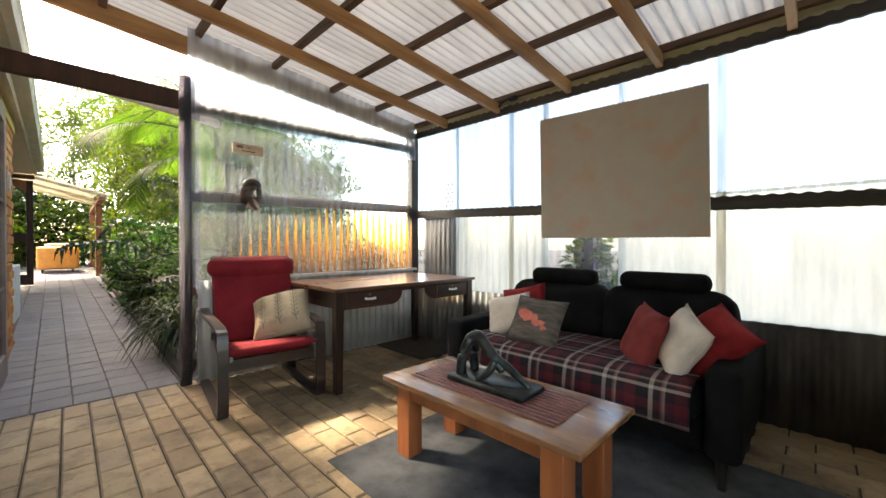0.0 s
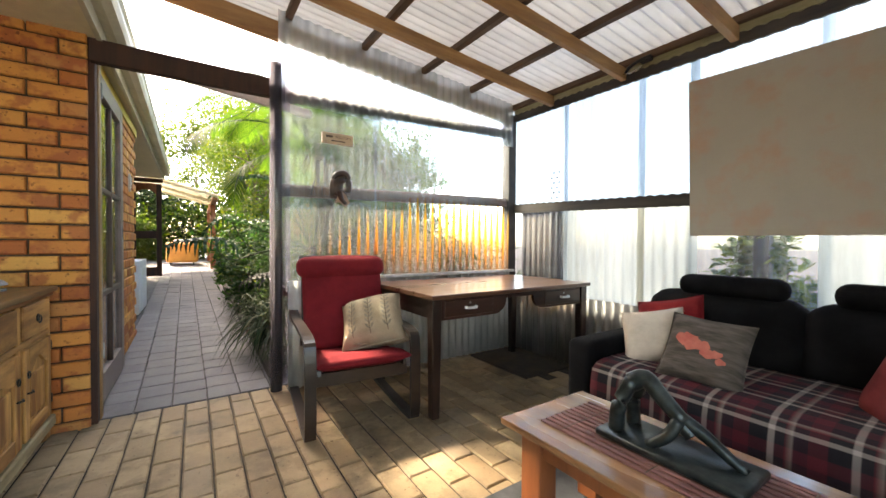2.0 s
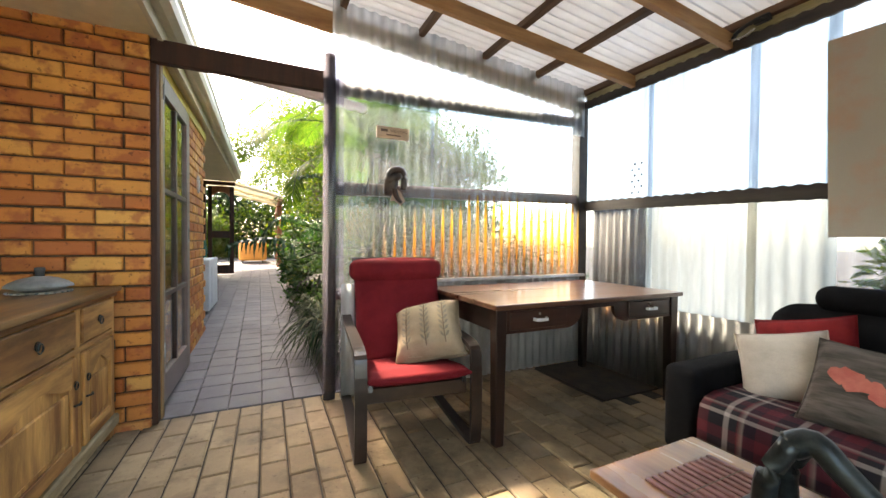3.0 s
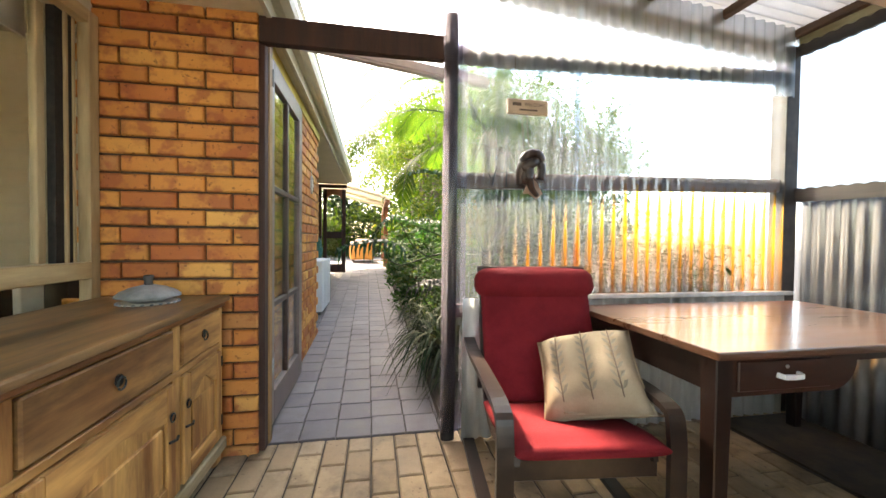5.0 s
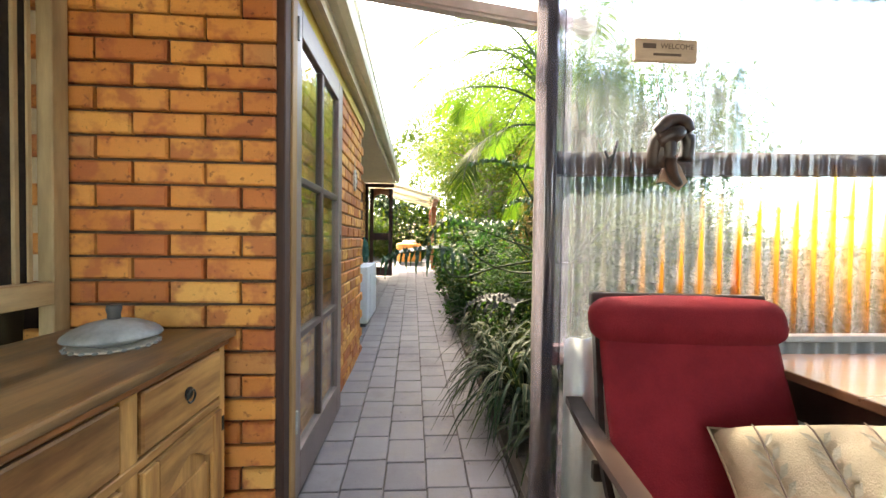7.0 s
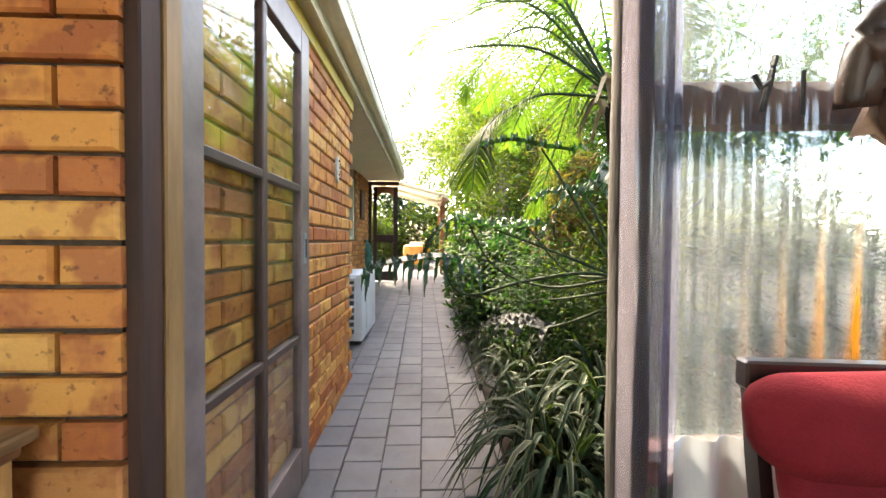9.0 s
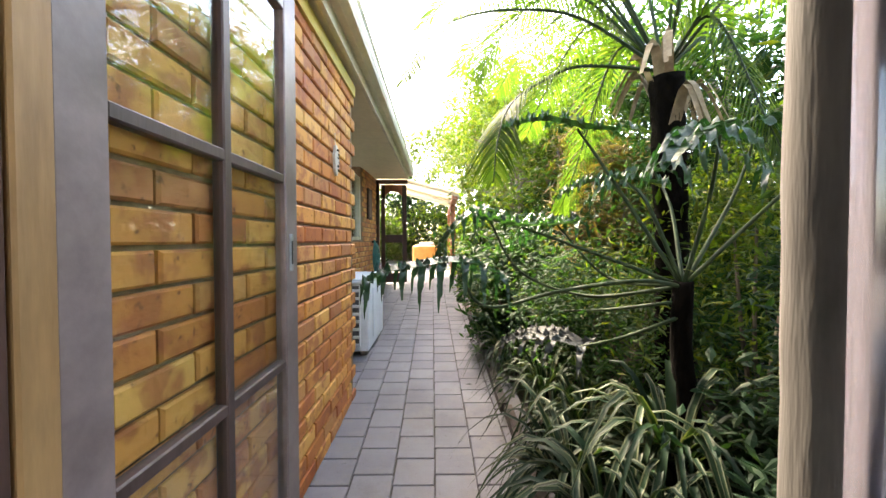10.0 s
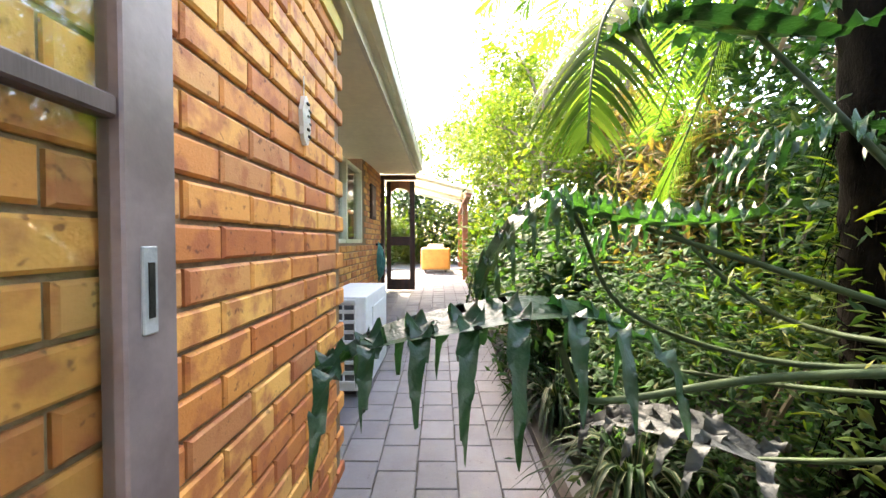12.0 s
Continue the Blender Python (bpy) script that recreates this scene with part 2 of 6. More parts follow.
BATTEN = wood("dark_batten", (0.07, 0.035, 0.02), (0.16, 0.085, 0.045), "x", 0.7)
GREYPOST = wood("weathered_post", (0.006, 0.0055, 0.005), (0.05, 0.046, 0.043), "z", 0.95, 2.0, 0, 0.8, 0.95)
MOSSY = wood("pale_mossy_plate", (0.30, 0.27, 0.13), (0.5, 0.45, 0.28), "x", 0.8)
JAMB = wood("dark_jamb", (0.026, 0.009, 0.005), (0.068, 0.025, 0.013), "z", 0.75)
DOORBAR = wood("dark_glazing_bar", (0.04, 0.022, 0.018), (0.085, 0.05, 0.044), "z", 0.5)
TIMBERSTRIP = wood("raw_timber", (0.22, 0.115, 0.038), (0.36, 0.205, 0.08), "z", 0.6)
DOORPAINT = surface("mauve_brown_paint", (0.13, 0.095, 0.09), (0.21, 0.16, 0.15), 7, 0.42, 0.12)
CREAM = surface("cream_paint", (0.58, 0.52, 0.36), (0.70, 0.64, 0.46), 3, 0.5, 0.06)
SOFFIT = surface("soffit_paint", (0.80, 0.72, 0.48), (0.86, 0.78, 0.54), 2.5, 0.7, 0.05)
YELLOW = surface("yellow_trim", (0.55, 0.40, 0.08), (0.66, 0.5, 0.12), 4, 0.6, 0.08)
TILE = surface("roof_tile", (0.16, 0.10, 0.08), (0.26, 0.17, 0.13), 5, 0.8, 0.3)
PLASTER = surface("cream_plaster", (0.54, 0.47, 0.33), (0.62, 0.55, 0.40), 3, 0.85, 0.1)
GLASS = glass_material("window_glass")
SASH = wood("blond_window_timber", (0.40, 0.27, 0.12), (0.58, 0.43, 0.22), "x", 0.5)
SASHZ = wood("blond_window_stile", (0.34, 0.24, 0.12), (0.52, 0.39, 0.21), "z", 0.5)
DESKTOP = wood("red_brown_desk_top", (0.085, 0.036, 0.02), (0.14, 0.064, 0.035), "y", 0.3, 2.0, 0.35, 0.03, 0.2)
DESKDARK = wood("dark_mahogany", (0.007, 0.003, 0.002), (0.026, 0.009, 0.005), "z", 0.4, 2.0, 0.1, 0.05)
DESKFRONT = wood("mahogany_front", (0.018, 0.006, 0.004), (0.055, 0.019, 0.009), "y", 0.4, 2.0, 0.1, 0.05)
TABLETOP = wood("table_top_wood", (0.22, 0.10, 0.045), (0.40, 0.215, 0.10), "x", 0.25, 2.0, 0.5, 0.05)
TABLELEG = wood("red_jarrah", (0.22, 0.06, 0.02), (0.38, 0.12, 0.04), "z", 0.4, 2.0, 0.2, 0.05)
STRIPPED = wood("stripped_pine", (0.27, 0.105, 0.026), (0.82, 0.47, 0.16), "z", 0.6, 2.0, 0.0, 0.3, 0.8)
STRIPPEDX = wood("stripped_pine_rail", (0.24, 0.095, 0.024), (0.74, 0.41, 0.14), "x", 0.6, 2.0, 0.0, 0.3, 0.8)
DRAWERDARK = wood("browned_pine", (0.20, 0.085, 0.027), (0.56, 0.305, 0.108), "x", 0.55, 2.0, 0.05, 0.3, 0.9)
MOULDRED = wood("red_brown_moulding", (0.15, 0.052, 0.018), (0.38, 0.16, 0.055), "x", 0.5, 2.0, 0.05, 0.3, 0.8)
PLINTHPALE = wood("limed_pine", (0.28, 0.21, 0.11), (0.54, 0.45, 0.27), "x", 0.7, 2.0, 0.0, 0.4, 0.7)
SIDETOP = wood("worn_sideboard_top", (0.055, 0.027, 0.012), (0.38, 0.222, 0.098), "x", 0.4, 2.0, 0.15, 0.2, 0.85)
BENTWOOD = wood("dark_bentwood", (0.010, 0.006, 0.005), (0.032, 0.018, 0.013), "x", 0.35, 2.0, 0.1, 0.05)
CHAIRRED = surface("red_canvas", (0.145, 0.010, 0.015), (0.215, 0.017, 0.023), 5, 0.9, 0.35, 0, (1, 1, 1), 240, 0.15)
CUSHRED = surface("red_cotton", (0.18, 0.012, 0.016), (0.27, 0.024, 0.026), 8, 0.9, 0.35, 0, (1, 1, 1), 200, 0.15)
MAROON = surface("maroon_velvet", (0.14, 0.022, 0.022), (0.22, 0.04, 0.04), 8, 0.85, 0.3, 0, (1, 1, 1), 200, 0.15)
LINEN = surface("white_linen", (0.52, 0.47, 0.40), (0.66, 0.60, 0.52), 8, 0.95, 0.4, 0, (1, 1, 1), 200, 0.15)
BEIGE = surface("beige_cotton", (0.30, 0.23, 0.155), (0.39, 0.31, 0.215), 7, 0.95, 0.4, 0, (1, 1, 1), 200, 0.15)
LEAFPRINT = surface("grey_embroidery", (0.19, 0.16, 0.12), (0.27, 0.23, 0.17), 20, 0.95, 0.3)
CUSHGREY = surface("dark_grey_cotton", (0.07, 0.062, 0.055), (0.15, 0.13, 0.115), 9, 0.9, 0.3, 0, (1, 6, 1), 200, 0.15)
PINKPRINT = surface("salmon_print", (0.5, 0.12, 0.09), (0.62, 0.2, 0.15), 14, 0.9, 0.2)
SOFABLACK = surface("charcoal_upholstery", (0.005, 0.005, 0.006), (0.011, 0.011, 0.0125), 6, 0.95, 0.4, 0, (1, 1, 1), 260, 0.08)
PLAID = plaid_material("plaid_wool")
RUG = surface("grey_rug", (0.05, 0.055, 0.062), (0.10, 0.107, 0.115), 6, 0.97, 0.8, 0, (1, 1, 1), 300, 0.1)
SLAT = surface("burgundy_slats", (0.15, 0.055, 0.048), (0.26, 0.115, 0.10), 12, 0.6, 0.2)
BRONZE = surface("dark_bronze", (0.018, 0.024, 0.026), (0.06, 0.075, 0.075), 12, 0.35, 0.2, 0.7)
def canvas_material(name):
    k = Nodes(name)
    v = k.coords()
    base = k.mix(k.noise(v, 2.2, 4), (0.37, 0.335, 0.275), (0.47, 0.42, 0.35))
    marks = k.ramp(k.noise(v, 5.5, 3), [(0.50, (0, 0, 0)), (0.70, (0.7, 0.7, 0.7))])
    base = k.mix(marks, base, (0.48, 0.31, 0.22))
    weave = k.noise(v, 260, 2)
    return k.finish(k.mix(0.25, base, k.mix(weave, (0.5, 0.5, 0.5), (1, 1, 1)), "MULTIPLY"), 0.9, 0, k.bump(weave, 0.3, 0.002), 0.15)


CANVAS = canvas_material("taupe_canvas")
CARVED = surface("carved_dark_wood", (0.014, 0.007, 0.005), (0.06, 0.03, 0.02), 14, 0.4, 0.3)
PALEWOOD = surface("pale_carved_wood", (0.30, 0.19, 0.13), (0.42, 0.28, 0.2), 14, 0.5, 0.2)
SIGNWOOD = wood("pale_sign_board", (0.50, 0.36, 0.24), (0.62, 0.47, 0.33), "y", 0.7)
INK = surface("dark_ink", (0.10, 0.065, 0.045), (0.15, 0.10, 0.07), 30, 0.8, 0.1)
PEWTER = surface("grey_stoneware", (0.19, 0.20, 0.20), (0.33, 0.34, 0.33), 12, 0.5, 0.3)
BLACKIRON = surface("black_iron", (0.01, 0.01, 0.01), (0.03, 0.028, 0.026), 20, 0.5, 0.3, 0.5)
CHROME = surface("bright_metal", (0.6, 0.6, 0.6), (0.75, 0.75, 0.74), 30, 0.25, 0.05, 1.0)
ACWHITE = surface("white_enamel", (0.68, 0.69, 0.70), (0.78, 0.79, 0.79), 4, 0.4, 0.04)
ACDARK = surface("dark_fins", (0.04, 0.045, 0.05), (0.10, 0.105, 0.11), 40, 0.5, 0.1)
HOSE = surface("green_hose", (0.02, 0.14, 0.12), (0.05, 0.24, 0.2), 20, 0.45, 0.1)
ORANGE = surface("orange_vinyl", (0.62, 0.22, 0.03), (0.74, 0.3, 0.05), 6, 0.55, 0.15)
EDGING = wood("sleeper_edging", (0.03, 0.024, 0.02), (0.09, 0.07, 0.055), "x", 0.9, 2.0, 0, 0.6)
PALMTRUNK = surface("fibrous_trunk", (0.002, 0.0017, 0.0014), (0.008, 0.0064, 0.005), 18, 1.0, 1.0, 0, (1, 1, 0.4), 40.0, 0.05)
BARK = surface("grey_bark", (0.07, 0.055, 0.04), (0.2, 0.165, 0.125), 12, 0.95, 0.8, 0, (1, 1, 0.3))
LEAFMID = leaf_material("shrub_leaves", [(0.0, (0.013, 0.038, 0.017)), (0.5, (0.022, 0.057, 0.022)), (0.85, (0.036, 0.074, 0.026)), (1.0, (0.066, 0.074, 0.032))], 0.6, 0.45)
LEAFBRIGHT = leaf_material("sunlit_leaves", [(0.0, (0.034, 0.062, 0.011)), (0.6, (0.064, 0.10, 0.017)), (1.0, (0.12, 0.125, 0.026))], 0.5, 0.5)
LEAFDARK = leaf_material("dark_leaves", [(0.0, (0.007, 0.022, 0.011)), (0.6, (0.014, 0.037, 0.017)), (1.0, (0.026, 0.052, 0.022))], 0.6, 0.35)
LEAFDRY = leaf_material("dry_leaves", [(0.0, (0.10, 0.065, 0.035)), (0.6, (0.16, 0.11, 0.055)), (1.0, (0.10, 0.11, 0.035))], 0.8, 0.3)
PHILO = leaf_material("glossy_philodendron", [(0.0, (0.006, 0.031, 0.016)), (0.6, (0.011, 0.044, 0.02)), (1.0, (0.02, 0.062, 0.022))], 0.34, 0.35, 0.42, 0.5)
STRAP = leaf_material("variegated_straps", [(0.0, (0.004, 0.013, 0.0065)), (0.5, (0.007, 0.022, 0.0095)), (0.78, (0.019, 0.038, 0.018)), (0.93, (0.045, 0.062, 0.038)), (1.0, (0.045, 0.043, 0.026))], 0.55, 0.2)
STRAPEDGE = leaf_material("cream_leaf_margin", [(0.0, (0.04, 0.052, 0.029)), (0.6, (0.075, 0.088, 0.052)), (1.0, (0.13, 0.138, 0.09))], 0.5, 0.2)
FROND = leaf_material("palm_leaflets", [(0.0, (0.022, 0.05, 0.013)), (0.6, (0.04, 0.073, 0.019)), (1.0, (0.07, 0.1, 0.027))], 0.55, 0.68, 0.1)
STEM = surface("green_stem", (0.012, 0.027, 0.011), (0.032, 0.056, 0.02), 14, 0.65, 0.2, 0, (1, 1, 1), 40.0, 0.2)
DEADLEAF = surface("dry_sheath", (0.20, 0.14, 0.08), (0.36, 0.28, 0.18), 14, 0.9, 0.4)
SILVERLEAF = leaf_material("silvery_leaf", [(0.0, (0.016, 0.02, 0.022)), (1.0, (0.032, 0.038, 0.042))], 0.6, 0.1, 0.2, 0.6)

# ---- mesh helpers ----
LOCAL = {}


def thing(name, m, label, category, group="", local=False, kind=""):
    """An Empty at a thing's base. Its parts are made in world metres, or about the base if local."""
    ob = new(name)
    ob.empty_display_size = 0.1
    ob.matrix_basis = m
    LOCAL[ob] = Matrix() if local else m.inverted()
    return tagged(ob, label, category, group, kind)


def mesh_of(bm, name, smooth=False):
    me = bpy.data.meshes.new(name)
    bmesh.ops.recalc_face_normals(bm, faces=bm.faces)
    bm.to_mesh(me)
    bm.free()
    if smooth:
        me.shade_smooth()
    return me


def part(name, bm, material, parent, label="", smooth=False):
    me = bm if isinstance(bm, bpy.types.Mesh) else mesh_of(bm, name, smooth)
    if not me.materials:
        me.materials.append(material)
    ob = new(name, me)
    ob.parent = parent
    ob.matrix_parent_inverse = LOCAL.get(parent, Matrix())
    if label:
        ob["label"] = label
    return ob


def single(name, bm, material, label, category="", group="", kind="", smooth=False):
    me = bm if isinstance(bm, bpy.types.Mesh) else mesh_of(bm, name, smooth)
    if not me.materials:
        me.materials.append(material)
    return tagged(new(name, me), label, category, group, kind)


def box(x0, x1, y0, y1, z0, z1, bevel=0.0, bm=None, segments=1):
    bm = bm or bmesh.new()
    made = bmesh.ops.create_cube(bm, size=1.0, matrix=Matrix.LocRotScale(((x0 + x1) / 2, (y0 + y1) / 2, (z0 + z1) / 2), None, (abs(x1 - x0), abs(y1 - y0), abs(z1 - z0))))
    if bevel:
        edges = list({e for v in made["verts"] for e in v.link_edges})
        bmesh.ops.bevel(bm, geom=edges, offset=bevel, segments=segments, affect="EDGES", profile=0.6)
    return bm


def soft_box(x0, x1, y0, y1, z0, z1, r, bm=None, puff=0.0):
    """A padded block: rounded edges and faces that swell a little."""
    bm = bm or bmesh.new()
    made = bmesh.ops.create_cube(bm, size=1.0, matrix=Matrix.LocRotScale(((x0 + x1) / 2, (y0 + y1) / 2, (z0 + z1) / 2), None, (x1 - x0, y1 - y0, z1 - z0)))
    edges = list({e for v in made["verts"] for e in v.link_edges})
    bmesh.ops.bevel(bm, geom=edges, offset=r, segments=4, affect="EDGES", profile=0.5)
    if puff:
        bmesh.ops.subdivide_edges(bm, edges=[e for e in bm.edges if e.calc_length() > 3 * r], cuts=5, use_grid_fill=True)
        c = Vector(((x0 + x1) / 2, (y0 + y1) / 2, (z0 + z1) / 2))
        h = Vector(((x1 - x0) / 2, (y1 - y0) / 2, (z1 - z0) / 2))
        for v in bm.verts:
            q = Vector([(v.co[i] - c[i]) / h[i] for i in range(3)])
            for i in range(3):
                if abs(q[i]) > 0.93:
                    a, b = [j for j in range(3) if j != i]
                    v.co[i] += math.copysign(puff * (1 - q[a] ** 2) * (1 - q[b] ** 2), q[i]) + 0.15 * puff * noise.noise(v.co * 9)
    return bm


def rod(points, radius, sides=8, bm=None, flat=None, up=(0, 0, 1), taper=None):
    """A tube, or with flat=(width, thickness) a bar, along points."""
    bm = bm or bmesh.new()
    pts = [Vector(p) for p in points]
    rings = []
    for i, p in enumerate(pts):
        d = (pts[min(i + 1, len(pts) - 1)] - pts[max(i - 1, 0)]).normalized()
        u = Vector(up)
        if abs(d.dot(u)) > 0.95:
            u = Vector((1, 0, 0)) if abs(d.x) < 0.9 else Vector((0, 1, 0))
        s = d.cross(u).normalized()
        n = s.cross(d).normalized()
        ring = []
        f = 1.0 if taper is None else 1 + (taper - 1) * i / (len(pts) - 1)
        if flat:
            for a, b in ((-1, -1), (1, -1), (1, 1), (-1, 1)):
                ring.append(bm.verts.new(p + s * (a * flat[0] / 2 * f) + n * (b * flat[1] / 2 * f)))
        else:
            for k in range(sides):
                a = 2 * math.pi * k / sides
                ring.append(bm.verts.new(p + (s * math.cos(a) + n * math.sin(a)) * radius * f))
        rings.append(ring)
    c = len(rings[0])
    for r0, r1 in zip(rings, rings[1:]):
        for k in range(c):
            bm.faces.new((r0[k], r0[(k + 1) % c], r1[(k + 1) % c], r1[k]))
    bm.faces.new(rings[0][::-1])
    bm.faces.new(rings[-1])
    return bm


def curve_pts(keys, n):
    """A smooth line (Catmull-Rom) through keys, n steps a span."""
    ks = [Vector(p) for p in keys]
    ks = [2 * ks[0] - ks[1]] + ks + [2 * ks[-1] - ks[-2]]
    out = []
    for a, b, c, d in zip(ks, ks[1:], ks[2:], ks[3:]):
        for i in range(n):
            t = i / n
            out.append(0.5 * (2 * b + (c - a) * t + (2 * a - 5 * b + 4 * c - d) * t * t + (3 * b - a - 3 * c + d) * t ** 3))
    out.append(ks[-2])
    return out


def lathe(profile, steps=32, bm=None, centre=(0, 0, 0)):
    bm = bm or bmesh.new()
    rings = []
    for r, z in profile:
        rings.append([bm.verts.new((centre[0] + r * math.cos(2 * math.pi * k / steps), centre[1] + r * math.sin(2 * math.pi * k / steps), centre[2] + z)) for k in range(steps)])
    for a, b in zip(rings, rings[1:]):
        for k in range(steps):
            bm.faces.new((a[k], a[(k + 1) % steps], b[(k + 1) % steps], b[k]))
    bm.faces.new(rings[0][::-1])
    bm.faces.new(rings[-1])
    return bm


def corrugated(u0, u1, place, pitch=0.076, depth=0.009, rows=2, step=8, thick=0.0):
    """A corrugated sheet: place(u, f, d) gives the point at u along the waves' width, f from foot to head, d off the plane."""
    n = max(2, round((u1 - u0) / pitch * step))
    verts, faces = [], []
    for side in (0, 1)[:2 if thick else 1]:
        for j in range(rows):
            for i in range(n + 1):
                u = u0 + (u1 - u0) * i / n
                verts.append(place(u, j / (rows - 1), depth * math.sin(2 * math.pi * u / pitch) + side * thick))
    w, half = n + 1, rows * (n + 1)
    for j in range(rows - 1):
        for i in range(n):
            a = j * w + i
            faces.append((a, a + 1, a + w + 1, a + w))
            if thick:
                faces.append((half + a, half + a + w, half + a + w + 1, half + a + 1))
    for i in range(n if thick else 0):
        faces.append((i, half + i, half + i + 1, i + 1))
        b = (rows - 1) * w + i
        faces.append((b, b + 1, half + b + 1, half + b))
    me = bpy.data.meshes.new("sheet")
    me.from_pydata(verts, [], faces)
    me.shade_smooth()
    return me


def rise(x):
    """The garden path climbs gently away from the room."""
    return 0.038 * min(max(-3.42 - x, 0.0), 10.8)


def roof_z(x, y):
    return 2.60 - 0.095 * y - 0.02 * (x + 3.3)


# ---- ground and floors ----
bm = bmesh.new()
xs = [-90, -40, -20, -14.2, -12, -10, -8, -6, -4.5, -3.42, 0, 6, 20, 60]
ys = [-60, -20, -6, -1.2, 0.7, 3, 8, 20, 70]
grid = [[bm.verts.new((x, y, rise(x) - 0.09)) for y in ys] for x in xs]
for i in range(len(xs) - 1):
    for j in range(len(ys) - 1):
        bm.faces.new((grid[i][j], grid[i + 1][j], grid[i + 1][j + 1], grid[i][j + 1]))
single("ground", bm, SOIL, "dark damp garden soil around the house", "ground", kind="structure")
floor_room = single("floor", box(-3.38, 1.0, -0.98, 3.05, -0.08, -0.012), SAND, "sand bed under clay pavers of the covered room", "floor", kind="structure")
bm = bmesh.new()
pxs = [-3.42, -5, -7, -9, -11, -14.3]
tops = [[bm.verts.new((x, y, rise(x) - 0.012)) for y in (-1.0, 0.70)] for x in pxs]
for a, b in zip(tops, tops[1:]):
    bm.faces.new((a[0], b[0], b[1], a[1]))
pavement = single("pavement", bm, SAND, "sand bed under the grey path pavers", "path", kind="structure")
single("patio_floor", box(-22, -14.25, -4, 1.2, 0.3, rise(-14.3)), PATHPAVER, "grey paved patio at the end of the path", "patio", kind="structure")

# ---- house walls ----
COURSE = 0.0845
wall_pier = single("wall_pier", box(-3.53, -3.315, -0.99, -0.280, -0.05, 2.2), MORTARSHADED, "orange brick pier with raked mortar joints", "wall", kind="structure")
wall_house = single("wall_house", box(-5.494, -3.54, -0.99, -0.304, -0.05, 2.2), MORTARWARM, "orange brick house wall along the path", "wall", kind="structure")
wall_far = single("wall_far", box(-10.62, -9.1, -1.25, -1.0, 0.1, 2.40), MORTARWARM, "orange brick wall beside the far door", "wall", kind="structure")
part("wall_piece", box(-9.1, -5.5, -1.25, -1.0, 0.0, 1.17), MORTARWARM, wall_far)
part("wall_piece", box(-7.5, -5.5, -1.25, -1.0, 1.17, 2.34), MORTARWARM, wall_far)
# room's house side: wall below, beside and above the window
wall_south = single("wall_south", box(-3.3, 0.7, -1.2, -0.985, -0.05, 0.62), PLASTER, "cream plastered house wall under the window", "wall", kind="structure")
part("wall_piece", box(-1.3, 0.7, -1.2, -0.985, 0.62, 2.2), PLASTER, wall_south)
part("wall_piece", box(-3.3, 0.7, -1.2, -0.985, 2.1, 2.75), PLASTER, wall_south)
# dim room behind the window
inner = single("wall_inner", box(-4.4, -1.7, -3.6, -3.5, -0.05, 2.6), PLASTER, "cream painted wall of the room behind the window", "wall", kind="structure")
# unseen gap between these two pieces, added to let sky light brighten the room
part("wall_piece", box(-1.7, 0.6, -3.6, -3.5, -0.05, 0.8), PLASTER, inner)
part("wall_piece", box(-1.7, 0.6, -3.6, -3.5, 2.1, 2.6), PLASTER, inner)
part("wall_piece", box(-4.5, -4.4, -3.6, -1.2, -0.05, 2.6), PLASTER, inner)
part("wall_piece", box(0.6, 0.7, -3.6, -1.2, -0.05, 2.6), PLASTER, inner)
part("wall_piece", box(-4.4, 0.6, -3.5, -1.2, -0.05, 0.0), SIDETOP, inner)
part("wall_piece", box(-4.4, 0.6, -3.5, -1.2, 2.5, 2.6), PLASTER, inner)
for k in range(16):
    part("block", box(-4.39, -1.72, -3.5, -3.494, 0.2 * k * 0.8 + 0.02, 0.2 * k * 0.8 + 0.165), PLASTER, inner)
# added out of view: blocks daylight from the east so the corner stays dark
light_block_east = single("light_block_east", box(0.44, 0.54, 0.9, 3.1, -0.05, 2.36), PLASTER, "unseen plastered wall added to keep light off the corner", "wall", kind="structure")
# added reflector, never in view: throws sunlight back onto the brick pier
single("yard", box(1.0, 16, -12, 9, -0.08, -0.01), CONCRETE, "unseen pale ground added to bounce sunlight into the room", "yard", kind="structure")

# eave: soffit, fascia, gutter, tiled roof edge
eave = thing("eave", pose(-4, -0.5, 2.2), "cream painted eave with gutter and soffit boards", "eave", kind="structure")


def eave_bar(name, prof, material, x_end=-10.6):
    """A long bar of the eave; it follows the rise of the ground past the room."""
    bm = bmesh.new()
    rings = []
    for x in (x_end, -4.0, 0.9):
        up, out = 0.033 * max(-4.0 - x, 0), -0.019 * max(-4.0 - x, 0)
        rings.append([bm.verts.new((x, y + out, z + up)) for y, z in prof])
    n = len(prof)
    for ra, rb in zip(rings, rings[1:]):
        for i in range(n):
            bm.faces.new((ra[i], ra[(i + 1) % n], rb[(i + 1) % n], rb[i]))
    bm.faces.new(rings[0][::-1])
    bm.faces.new(rings[-1])
    return part(name, bm, material, eave)


